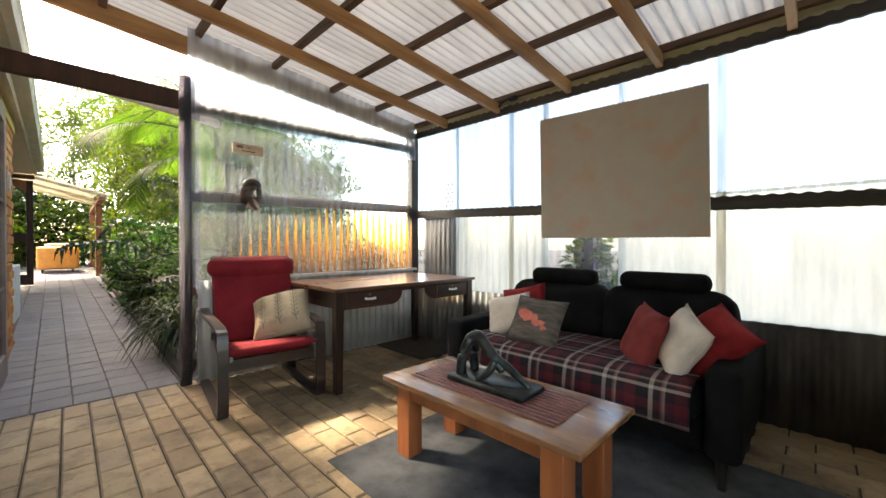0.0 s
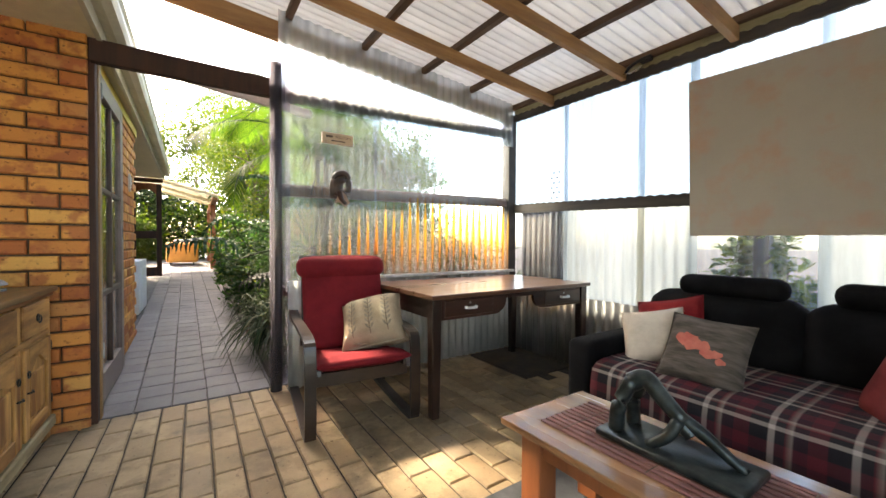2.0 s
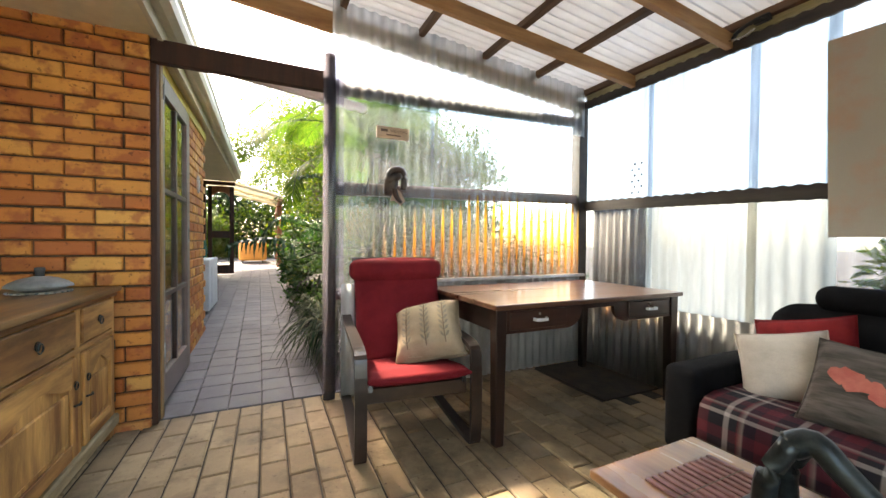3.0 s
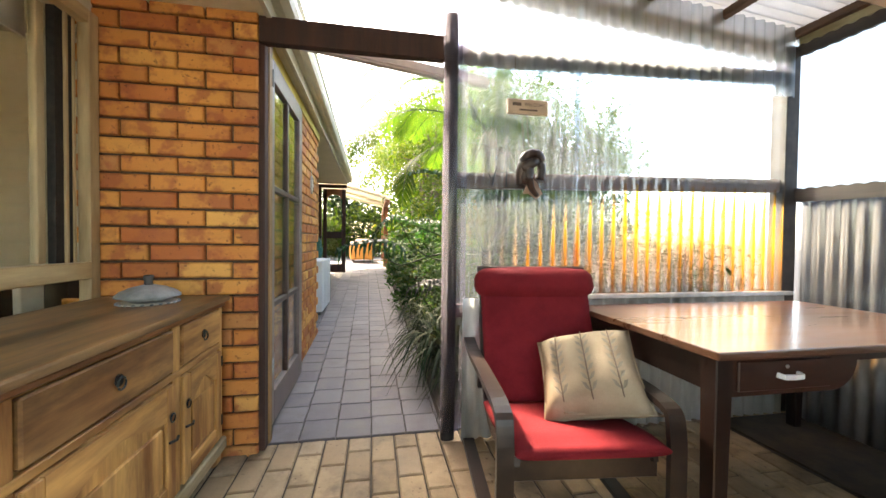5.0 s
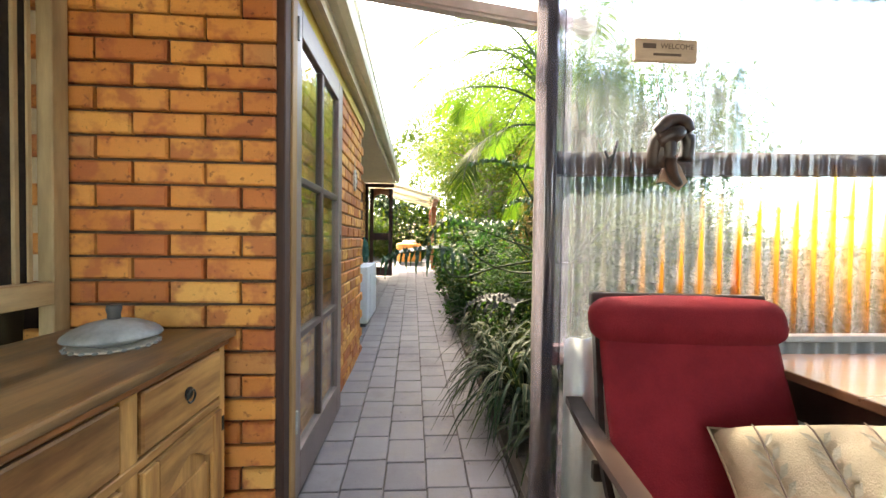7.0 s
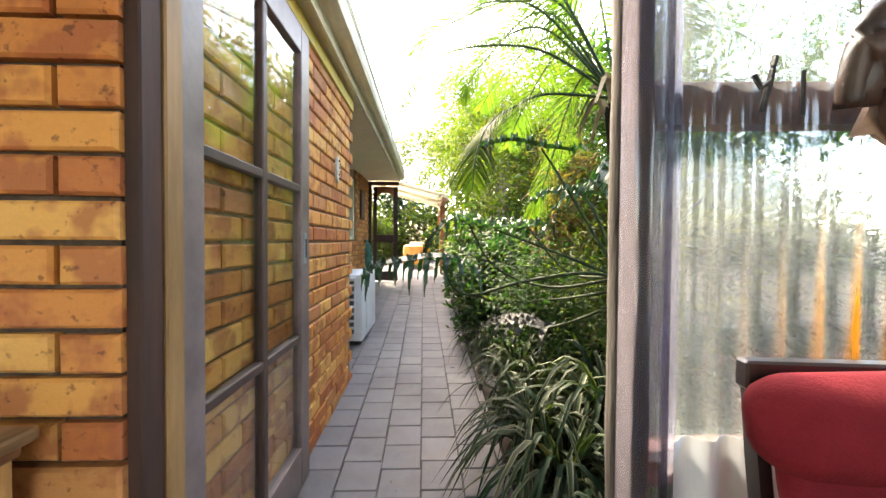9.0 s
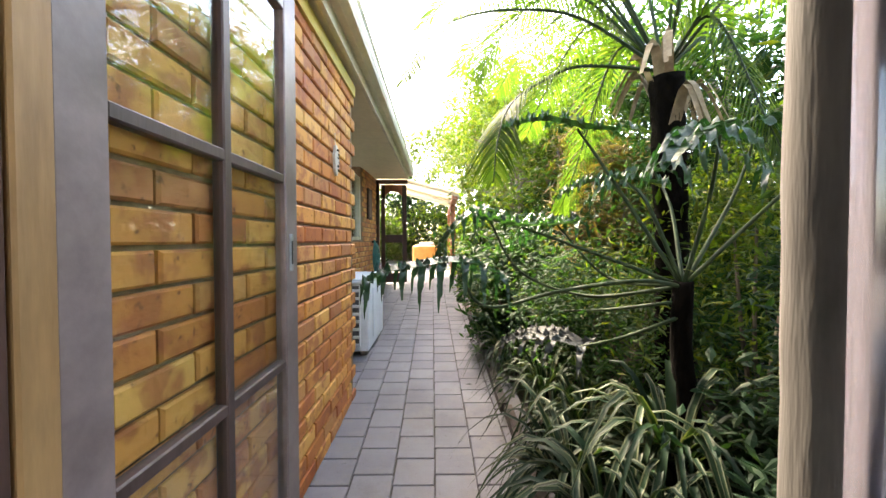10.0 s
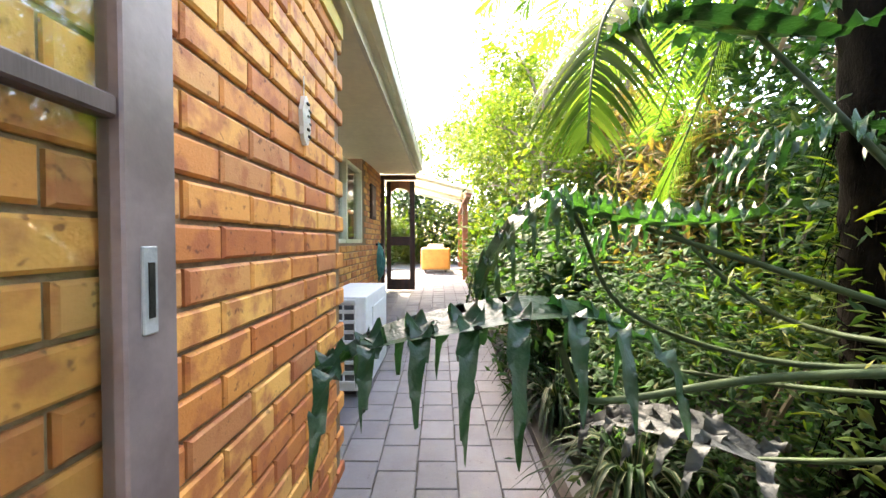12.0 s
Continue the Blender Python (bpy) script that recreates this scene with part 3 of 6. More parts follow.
eave_bar("soffit", [(-1.3, 2.205), (-0.225, 2.205), (-0.225, 2.225), (-1.3, 2.225)], SOFFIT)
eave_bar("fascia", [(-0.225, 2.18), (-0.20, 2.18), (-0.20, 2.37), (-0.225, 2.37)], CREAM)
eave_bar("gutter", [(y - 0.11, z) for y, z in ((-0.088, 2.25), (-0.04, 2.235), (0.0, 2.25), (0.012, 2.29), (0.006, 2.34), (0.02, 2.365), (0.016, 2.37), (0.0, 2.345), (0.004, 2.295), (-0.006, 2.26), (-0.04, 2.245), (-0.088, 2.258))], CREAM, -10.55)
eave_bar("roof_slope", [(-0.17, 2.38), (-0.17, 2.42), (-3.2, 3.64), (-3.2, 3.6)], TILE, -10.7)
single("trim", box(-5.49, -3.54, -0.296, -0.275, 2.13, 2.204), YELLOW, "yellow timber trim under the eave", "trim", kind="structure")

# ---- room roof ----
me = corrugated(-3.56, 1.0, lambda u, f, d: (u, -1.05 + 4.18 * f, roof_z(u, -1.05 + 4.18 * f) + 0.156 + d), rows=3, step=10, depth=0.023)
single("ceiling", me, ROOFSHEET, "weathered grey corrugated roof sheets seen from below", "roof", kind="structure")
rafters = thing("roof_frame", pose(-1, 1, 2.5), "pine rafters and dark battens under the roof sheets", "roof frame", kind="structure")


def sloped_bar(x0, x1, y0, y1, lo, hi, material, name):
    bm = bmesh.new()
    vs = [bm.verts.new((x, y, roof_z(x, y) + o)) for x in (x0, x1) for y in (y0, y1) for o in (lo, hi)]
    for f in ((0, 1, 3, 2), (4, 6, 7, 5), (0, 4, 5, 1), (2, 3, 7, 6), (0, 2, 6, 4), (1, 5, 7, 3)):
        bm.faces.new([vs[i] for i in f])
    bmesh.ops.bevel(bm, geom=list(bm.edges), offset=0.003, segments=1, affect="EDGES")
    return part(name, bm, material, rafters)


for x in (-2.78, -2.09, -1.38, -0.72, -0.05, 0.62):
    sloped_bar(x - 0.022, x + 0.022, -1.0, 3.0, 0.0, 0.09, PINE, "rafter")
sloped_bar(-3.46, -3.415, -0.1, 3.0, 0.0, 0.138, PINE, "rafter")
for y in (-0.78, -0.28, 0.26, 0.79, 1.35, 1.89, 2.40, 2.96):
    sloped_bar(-3.412, 0.85, y - 0.022, y + 0.022, 0.092, 0.138, BATTEN, "batten")

# ---- partition towards the garden ----
PX = -3.28
wall_west = thing("wall_west", pose(-3.36, 1.8, 0), "partition of corrugated clear sheets, amber stained, on dark rails", "partition", kind="structure")


def wavy_bar(line, h, wave, place):
    """A flat bar along a line, its edges scalloped to the waves of the sheet it holds."""
    bm = bmesh.new()
    rings = []
    for u, z in line:
        w = wave * math.sin(2 * math.pi * u / 0.076)
        rings.append([bm.verts.new(place(u, z + o, side)) for o, side in ((-h / 2 + w * 0.4, 0), (h / 2 + w, 0), (h / 2 + w, 1), (-h / 2 + w * 0.4, 1))])
    for a, b in zip(rings, rings[1:]):
        for k in range(4):
            bm.faces.new((a[k], a[(k + 1) % 4], b[(k + 1) % 4], b[k]))
    bm.faces.new(rings[0])
    bm.faces.new(rings[-1][::-1])
    return bm


def rail_y(y0, y1, z0, z1, h, x0=-3.345, x1=-3.295, material=RAIL, wave=0.0):
    n = round((y1 - y0) / 0.0095)
    bm = wavy_bar([(y0 + (y1 - y0) * i / n, z0 + (z1 - z0) * i / n) for i in range(n + 1)], h, wave, lambda u, z, side: (x1 if side else x0, u, z))
    return part("rail", bm, material, wall_west)


rail_y(0.70, 2.93, 2.108, 2.17, 0.085, wave=0.008)
rail_y(0.72, 2.93, 1.422, 1.47, 0.085)
rail_y(0.72, 2.93, 0.70, 0.72, 0.07)
for i, (a, b) in enumerate(((0.72, 1.46), (1.44, 2.2), (2.18, 2.95))):
    o = 0.002 * i
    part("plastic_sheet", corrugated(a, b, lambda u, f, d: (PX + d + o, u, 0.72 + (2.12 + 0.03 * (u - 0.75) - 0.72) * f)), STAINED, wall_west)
    part("upper_sheet", corrugated(a, b, lambda u, f, d: (PX + 0.022 + d + o, u, 2.03 + (roof_z(PX, u) + 0.14 - 2.03) * f)), CLEAR, wall_west)
part("iron_skirt", corrugated(0.78, 2.90, lambda u, f, d: (PX + 0.02 + d, u, 0.0 + 0.775 * f), thick=0.001, depth=0.012), IRON, wall_west, "grey galvanised corrugated iron")
part("flashing", box(PX + 0.012, PX + 0.05, 1.3, 2.95, 0.765, 0.79, 0.003), IRON, wall_west)
part("corner_stud", box(-3.37, -3.265, 2.90, 3.0, 0, 2.36, 0.004), RAILX, wall_west)
bm = rod([(-3.287, 0.709, 2.3 * i / 40) for i in range(41)], 0.038, 18)
for v in bm.verts:
    w = noise.noise(Vector((v.co.x * 30, v.co.y * 30, v.co.z * 3))) * 0.005 + noise.noise(v.co * 22) * 0.004
    v.co.x += (v.co.x + 3.287) / 0.038 * w
    v.co.y += (v.co.y - 0.709) / 0.038 * w * 0.6
part("post", bm, GREYPOST, wall_west, "weathered grey round timber post", True)
part("edge_sheet", corrugated(0.655, 0.80, lambda u, f, d: (-3.229 + d - (0.045 if u > 0.76 else 0.0), u, 0.06 + 2.24 * f), pitch=0.064, depth=0.008), EDGESHEET, wall_west)
part("lintel_beam", box(-3.33, -3.28, -0.26, 0.673, 2.06, 2.19, 0.004), JAMB, wall_west, "dark stained beam over the opening")

# pale gutter along the roof's edge outside the opening
bm = bmesh.new()
vs = [bm.verts.new((x, y, 2.215 - 0.125 * y + o)) for x in (-3.64, -3.575) for y in (-0.16, 1.02) for o in (-0.03, 0.035)]
for f in ((0, 1, 3, 2), (4, 6, 7, 5), (0, 4, 5, 1), (2, 3, 7, 6), (0, 2, 6, 4), (1, 5, 7, 3)):
    bm.faces.new([vs[i] for i in f])
bmesh.ops.bevel(bm, geom=list(bm.edges), offset=0.012, segments=2, affect="EDGES")
part("gutter", bm, ACWHITE, wall_west, "pale grey metal gutter")

# ---- back wall ----
BY = 3.0
wall_north = thing("wall_north", pose(-0.6, 3.0, 0), "wall of milky corrugated sheets over corrugated iron skirt", "wall", kind="structure")
sheet_edges = [-3.29, -2.66, -1.98, -1.63, -1.0, -0.40, 0.36, 0.8]
for i, (a, b) in enumerate(zip(sheet_edges, sheet_edges[1:])):
    o = 0.002 * (i % 2)
    part("plastic_sheet", corrugated(a, b + 0.05, lambda u, f, d: (u, BY + d + o, 1.36 + (roof_z(u, BY) + 0.13 - 1.36) * f), depth=0.011), MILKYBLUE if i < 3 else MILKY, wall_north)
    part("plastic_sheet", corrugated(a, b + 0.05, lambda u, f, d: (u, BY - 0.004 + d + o, 0.5 + 0.88 * f), depth=0.007 if i < 4 else 0.004), HAZY if i in (0, 3) else MILKYLOW, wall_north)
# one skirt in two tones: the shade right of x = -1.9 is painted in
part("iron_skirt", corrugated(-3.26, -1.9, lambda u, f, d: (u, BY - 0.022 + d, -0.04 + 0.63 * f), thick=0.001, depth=0.012), GREYIRON, wall_north, "grey corrugated iron skirt at its lit end")
part("iron_skirt", corrugated(-1.9, 0.85, lambda u, f, d: (u, BY - 0.022 + d, -0.04 + 0.63 * f), thick=0.001), DARKIRON, wall_north, "corrugated iron skirt with shade put into its colour")


def rail_x(z0, z1, h, y0, y1, x0=-3.26, x1=0.85, material=RAILX, wave=0.0):
    n = round((x1 - x0) / 0.0095)
    bm = wavy_bar([(x0 + (x1 - x0) * i / n, z0 + (z1 - z0) * i / n) for i in range(n + 1)], h, wave, lambda u, z, side: (u, y1 if side else y0, z))
    return part("rail", bm, material, wall_north)


rail_x(1.405, 1.265, 0.085, BY - 0.03, BY - 0.011, wave=0.0045)
rail_x(roof_z(-3.3, 3.0) + 0.01, roof_z(0.85, 3.0) + 0.01, 0.07, BY - 0.03, BY - 0.011, wave=0.006)
rail_x(roof_z(-3.3, 3.0) + 0.093, roof_z(0.85, 3.0) + 0.093, 0.09, BY - 0.03, BY - 0.01, material=MOSSY)
rail_x(roof_z(-3.3, 3.0) + 0.15, roof_z(0.85, 3.0) + 0.15, 0.12, BY + 0.066, BY + 0.086)
rail_x(0.56, 0.56, 0.07, BY + 0.018, BY + 0.06)
part("stud", box(-1.32, -1.24, BY + 0.12, BY + 0.2, -0.05, 2.0, 0.003), RAILX, wall_north)

# ---- opening: jamb and open glazed door ----
door_1 = thing("door_1", pose(-3.45, -0.25, 0), "open glazed door with brown frame folded against the brick wall", "door", kind="structure")
part("jamb", box(-3.37, -3.31, -0.272, -0.238, 0.0, 2.2, 0.004), JAMB, door_1, "dark stained door jamb")
part("strip", box(-3.428, -3.372, -0.272, -0.232, 0.0, 2.15, 0.004), TIMBERSTRIP, door_1, "raw yellow timber strip")
DX0, DX1, DY0, DY1, DZ0, DZ1 = -4.345, -3.435, -0.286, -0.246, 0.045, 2.08
leaf = part("leaf_frame", box(DX1 - 0.095, DX1, DY0, DY1, DZ0, DZ1, 0.004), DOORPAINT, door_1)
part("stile", box(DX0, DX0 + 0.105, DY0, DY1, DZ0, DZ1, 0.004), DOORPAINT, leaf)
for z0, z1 in ((DZ0, 0.225), (1.965, DZ1)):
    part("rail", box(DX0 + 0.105, DX1 - 0.095, DY0, DY1, z0, z1, 0.003), DOORPAINT, leaf)
XM = (DX0 + 0.105 + DX1 - 0.095) / 2
for z in (0.715, 1.375):
    part("glazing_bar", box(DX0 + 0.105, DX1 - 0.095, DY0 + 0.004, DY1 - 0.004, z - 0.016, z + 0.016, 0.004), DOORBAR, leaf)
part("glazing_bar", box(XM - 0.018, XM + 0.018, DY0 + 0.003, DY1 - 0.003, 0.225, 1.965, 0.004), DOORBAR, leaf)
for x0, x1 in ((DX0 + 0.105, XM - 0.018), (XM + 0.018, DX1 - 0.095)):
    for z0, z1 in ((0.225, 0.70), (0.73, 1.36), (1.39, 1.965)):
        pane = part("pane", box(x0, x1, -0.268, -0.264, z0, z1), GLASS, leaf)
        pane.visible_shadow = False
lock = part("pull", box(-4.298, -4.268, DY1 - 0.002, DY1 + 0.004, 1.045, 1.18, 0.002), PEWTER, door_1, "worn metal flush pull")
part("slot", box(-4.289, -4.277, DY1 + 0.0045, DY1 + 0.006, 1.07, 1.155), BLACKIRON, lock)
for z in (0.35, 1.9):
    part("hinge", rod([(-3.43, -0.232, z), (-3.43, -0.232, z + 0.09)], 0.008), PEWTER, door_1)

# ---- window of the house ----
window_1 = thing("window_1", pose(-2.3, -0.98, 0.8), "blond timber sash window above the sideboard", "window", kind="structure")
part("window_frame", box(-3.285, -3.225, -1.0, -0.95, 0.62, 2.1, 0.003), SASHZ, window_1)
part("window_frame", box(-1.36, -1.30, -1.0, -0.95, 0.62, 2.1, 0.003), SASHZ, window_1)
part("window_frame", box(-3.225, -1.36, -1.0, -0.945, 0.90, 0.975, 0.004), SASH, window_1)
part("window_frame", box(-3.225, -1.36, -1.0, -0.95, 2.04, 2.1, 0.003), SASH, window_1)
part("window_frame", box(-3.225, -1.36, -1.0, -0.95, 0.62, 0.68, 0.003), SASH, window_1)
for x in (-3.19, -3.15):
    part("track", box(x - 0.008, x + 0.008, -1.02, -0.985, 0.975, 2.04, 0.002), SASHZ, window_1)
part("stile", box(-3.10, -3.06, -1.06, -1.03, 0.975, 2.04, 0.003), SASHZ, window_1)
for z0, z1 in ((0.975, 2.04), (0.68, 0.90)):
    pane = part("pane", box(-3.225, -1.36, -1.045, -1.041, z0, z1), GLASS, window_1)
    pane.visible_shadow = False
blind = thing("roller_blind", pose(-2.3, -1.12, 1.93), "white roller blind drawn up behind the window", "blind")
part("fabric", box(-3.13, -1.4, -1.125, -1.12, 1.92, 2.09), LINEN, blind)
part("bar", box(-3.13, -1.4, -1.13, -1.115, 1.905, 1.92, 0.003), LINEN, blind)
part("track", box(-3.182, -3.158, -1.02, -0.99, 0.975, 2.04), BLACKIRON, window_1)
part("track", box(-3.142, -3.10, -1.025, -0.995, 0.975, 2.04), BLACKIRON, window_1)
single("bench", box(-4.3, -1.0, -1.9, -1.3, 0.0, 0.86, 0.01), BLACKIRON, "dark bench inside the room behind the window", "bench")
single("curtain", soft_box(-3.2, -3.08, -1.14, -1.11, 0.3, 0.95, 0.01), LINEN, "pale curtain edge behind the lower pane", "curtain")

# ---- far door, window and fittings along the path ----
far_door = thing("door_2", pose(-10.67, -0.7, 0.27), "open glazed timber door at the end of the path", "door", kind="structure")
part("post", box(-10.72, -10.62, -1.02, -0.94, 0.25, 2.35, 0.005), JAMB, far_door)
part("head", box(-10.72, -10.62, -1.02, -0.36, 2.33, 2.41, 0.005), JAMB, far_door)
fl = part("leaf_frame", box(-10.68, -10.64, -0.90, -0.82, 0.3, 2.3, 0.004), JAMB, far_door)
part("stile", box(-10.68, -10.64, -0.47, -0.38, 0.3, 2.3, 0.004), JAMB, fl)
part("rail", box(-10.68, -10.64, -0.82, -0.47, 0.3, 0.5, 0.004), JAMB, fl)
part("rail", box(-10.68, -10.64, -0.82, -0.47, 1.12, 1.28, 0.004), JAMB, fl)
bm = bmesh.new()
arch = [(-0.82, 2.3), (-0.82, 2.06), (-0.78, 2.12), (-0.72, 2.16), (-0.645, 2.175), (-0.57, 2.16), (-0.51, 2.12), (-0.47, 2.06), (-0.47, 2.3)]
fa = [bm.verts.new((-10.68, y, z)) for y, z in arch]
fb = [bm.verts.new((-10.64, y, z)) for y, z in arch]
for i in range(len(arch)):
    bm.faces.new((fa[i], fa[(i + 1) % len(arch)], fb[(i + 1) % len(arch)], fb[i]))
bm.faces.new(fa[::-1])
bm.faces.new(fb)
part("arched_rail", bm, TABLELEG, fl)
for z0, z1 in ((0.5, 1.12), (1.28, 2.17)):
    pane = part("pane", box(-10.663, -10.659, -0.82, -0.47, z0, z1), GLASS, fl)
    pane.visible_shadow = False
window_2 = thing("window_2", pose(-8.3, -1.0, 1.17), "cream framed window in the far brick wall", "window", kind="structure")
for x in (-9.1, -8.32, -7.56):
    part("window_frame", box(x, x + 0.06, -1.08, -1.0, 1.17, 2.2, 0.004), CREAM, window_2)
for z in (1.17, 2.15):
    part("window_frame", box(-9.04, -7.56, -1.08, -1.01, z, z + 0.05, 0.004), CREAM, window_2)
part("pane", box(-9.04, -7.56, -1.06, -1.055, 1.22, 2.15), GLASS, window_2)
# black sheet stands in for the darkness of the room behind the pane
part("backing", box(-9.1, -7.5, -1.25, -1.2, 1.17, 2.25), BLACKIRON, window_2)
wallpic = thing("wall_panel", pose(-9.75, -0.98, 1.6), "small brown framed panel on the brick wall", "panel")
part("frame_border", box(-9.95, -9.6, -1.0, -0.96, 1.55, 2.1, 0.005), JAMB, wallpic)
part("board", box(-9.91, -9.64, -0.96, -0.955, 1.59, 2.06), RAIL, wallpic)
hosething = thing("garden_hose", pose(-10.1, -0.95, 0.9), "coiled green garden hose hung on the brick wall", "hose")
part("hook", box(-10.12, -10.08, -1.0, -0.86, 1.12, 1.16, 0.005), BLACKIRON, hosething)
for k in range(5):
    w = 0.09 + 0.012 * k
    pts = [(-10.1 + w * math.sin(a), -0.95 + 0.018 * k + 0.01 * math.sin(3 * a), 0.85 + (0.33 - 0.03 * k) * math.cos(a)) for a in [2 * math.pi * i / 24 for i in range(25)]]
    part("coil", rod(pts, 0.011, 6), HOSE, hosething, smooth=True)
ac = thing("air_conditioner", pose(-6.7, -0.5, rise(-6.7)), "white outdoor air conditioner unit beside the wall", "air conditioner")
az = rise(-6.2)
part("casing", box(-7.15, -6.28, -0.68, -0.345, az + 0.05, 0.81, 0.012, segments=2), ACWHITE, ac)
for y in (-0.64, -0.4):
    part("foot", box(-7.1, -6.33, y - 0.03, y + 0.03, az - 0.03, az + 0.05, 0.004), ACDARK, ac)
part("coil", box(-6.28, -6.274, -0.66, -0.42, az + 0.1, 0.75), ACDARK, ac)
for k in range(9):
    part("louvre", box(-6.28, -6.262, -0.665, -0.415, az + 0.1 + 0.07 * k, az + 0.125 + 0.07 * k, 0.003), ACWHITE, ac)
for y in (-0.665, -0.58, -0.5, -0.42):
    part("louvre", box(-6.28, -6.264, y - 0.006, y + 0.006, az + 0.1, 0.75, 0.002), ACWHITE, ac)
fan = part("fan_grille", box(-7.0, -6.5, -0.345, -0.338, az + 0.13, az + 0.6, 0.002), ACWHITE, ac)
plq = thing("wall_ornament", pose(-5.02, -0.28, 1.6), "pale leaf-shaped ceramic ornament hung on bricks", "ornament")
bm = bmesh.new()
n = 20
rim = [bm.verts.new((-5.02 + 0.035 * math.sin(a) * (1 + 0.15 * math.sin(6 * a)), -0.282 + 0.008, 1.605 + 0.085 * math.cos(a))) for a in [2 * math.pi * i / n for i in range(n)]]
mid = bm.verts.new((-5.02, -0.262, 1.605))
low = [bm.verts.new((v.co.x, -0.289, v.co.z)) for v in rim]
for i in range(n):
    bm.faces.new((rim[i], rim[(i + 1) % n], mid))
    bm.faces.new((rim[i], low[i], low[(i + 1) % n], rim[(i + 1) % n]))
body = part("body", bm, LINEN, plq)
for k in range(6):
    part("bead", box(-5.035 + 0.01 * (k % 2), -5.015 + 0.01 * (k % 2), -0.272, -0.262, 1.545 + 0.022 * k, 1.555 + 0.022 * k, 0.003), BLACKIRON, plq)
part("cord", rod([(-5.02, -0.284, 1.68), (-5.025, -0.286, 1.76)], 0.002, 5), LINEN, plq)

# ---- furniture ----
desk = thing("desk", pose(-2.7, 2.1, 0), "old mahogany desk with two drawers and pale pulls", "desk")
X0, X1, Y0, Y1, ZT = -3.16, -2.27, 1.375, 2.85, 0.745
part("desktop", box(X0, X1, Y0, Y1, ZT - 0.028, ZT, 0.006, segments=2), DESKTOP, desk)
for x in (X0 + 0.06, X1 - 0.055):
    for y in (Y0 + 0.05, Y1 - 0.05):
        bm = bmesh.new()
        b0, b1 = 0.026, 0.033
        lo = [bm.verts.new((x + sx * b0, y + sy * b0, 0)) for sx, sy in ((-1, -1), (1, -1), (1, 1), (-1, 1))]
        hi = [bm.verts.new((x + sx * b1, y + sy * b1, ZT - 0.028)) for sx, sy in ((-1, -1), (1, -1), (1, 1), (-1, 1))]
        for i in range(4):
            bm.faces.new((lo[i], lo[(i + 1) % 4], hi[(i + 1) % 4], hi[i]))
        bm.faces.new(lo[::-1])
        bm.faces.new(hi)
        bmesh.ops.bevel(bm, geom=list(bm.edges), offset=0.004, segments=1, affect="EDGES")
        part("leg", bm, DESKDARK, desk)
part("apron", box(X0 + 0.09, X1 - 0.09, Y0 + 0.035, Y0 + 0.055, ZT - 0.15, ZT - 0.03), DESKDARK, desk)
part("apron", box(X0 + 0.09, X1 - 0.09, Y1 - 0.055, Y1 - 0.035, ZT - 0.15, ZT - 0.03), DESKDARK, desk)
part("apron", box(X0 + 0.05, X0 + 0.07, Y0 + 0.085, Y1 - 0.085, ZT - 0.15, ZT - 0.03), DESKDARK, desk)
XF = X1 - 0.03
front = [(Y0 + 0.085, ZT - 0.03), (Y0 + 0.085, ZT - 0.16), (Y0 + 0.50, ZT - 0.16)] + \
        [(Y0 + 0.50 + 0.11 * math.sin(a), ZT - 0.06 - 0.10 * math.cos(a)) for a in [math.pi / 2 * i / 6 for i in range(1, 7)]] + \
        [(Y1 - 0.61, ZT - 0.06)] + [(Y1 - 0.50 - 0.11 * math.cos(a), ZT - 0.06 - 0.10 * math.sin(a)) for a in [math.pi / 2 * i / 6 for i in range(1, 7)]] + \
        [(Y1 - 0.085, ZT - 0.16), (Y1 - 0.085, ZT - 0.03)]
bm = bmesh.new()
fa = [bm.verts.new((XF - 0.025, y, z)) for y, z in front]
fb = [bm.verts.new((XF - 0.004, y, z)) for y, z in front]
for i in range(len(front)):
    bm.faces.new((fa[i], fa[(i + 1) % len(front)], fb[(i + 1) % len(front)], fb[i]))
bm.faces.new(fa[::-1])
bm.faces.new(fb)
part("front_apron", bm, DESKFRONT, desk)
for ya in (Y0 + 0.105, Y1 - 0.485):
    dr = part("drawer", box(XF - 0.02, XF + 0.006, ya, ya + 0.38, ZT - 0.143, ZT - 0.042, 0.004), DESKFRONT, desk)
    ym = ya + 0.19
    part("pull", rod([(XF + 0.008, ym - 0.042, ZT - 0.09), (XF + 0.028, ym - 0.036, ZT - 0.092), (XF + 0.03, ym, ZT - 0.093), (XF + 0.028, ym + 0.036, ZT - 0.092), (XF + 0.008, ym + 0.042, ZT - 0.09)], 0, flat=(0.010, 0.016)), ACWHITE, dr, "pale bar pull")
    part("keyhole", rod([(XF + 0.006, ym, ZT - 0.064), (XF + 0.009, ym, ZT - 0.064)], 0.007, 10), PEWTER, dr)

# coffee table
table = thing("coffee_table", pose(-0.97, 1.45, 0), "low red-brown timber coffee table with square legs", "coffee table")
TX0, TX1, TY0, TY1, TZ = -1.50, -0.458, 1.21, 1.70, 0.385
part("tabletop", box(TX0, TX1, TY0, TY1, TZ - 0.025, TZ, 0.006, segments=2), TABLETOP, table)
for x in (TX0 + 0.12, TX1 - 0.12):
    for y in (TY0 + 0.08, TY1 - 0.08):
        part("leg", box(x - 0.045, x + 0.045, y - 0.045, y + 0.045, 0.006, TZ - 0.026, 0.004), TABLELEG, table)
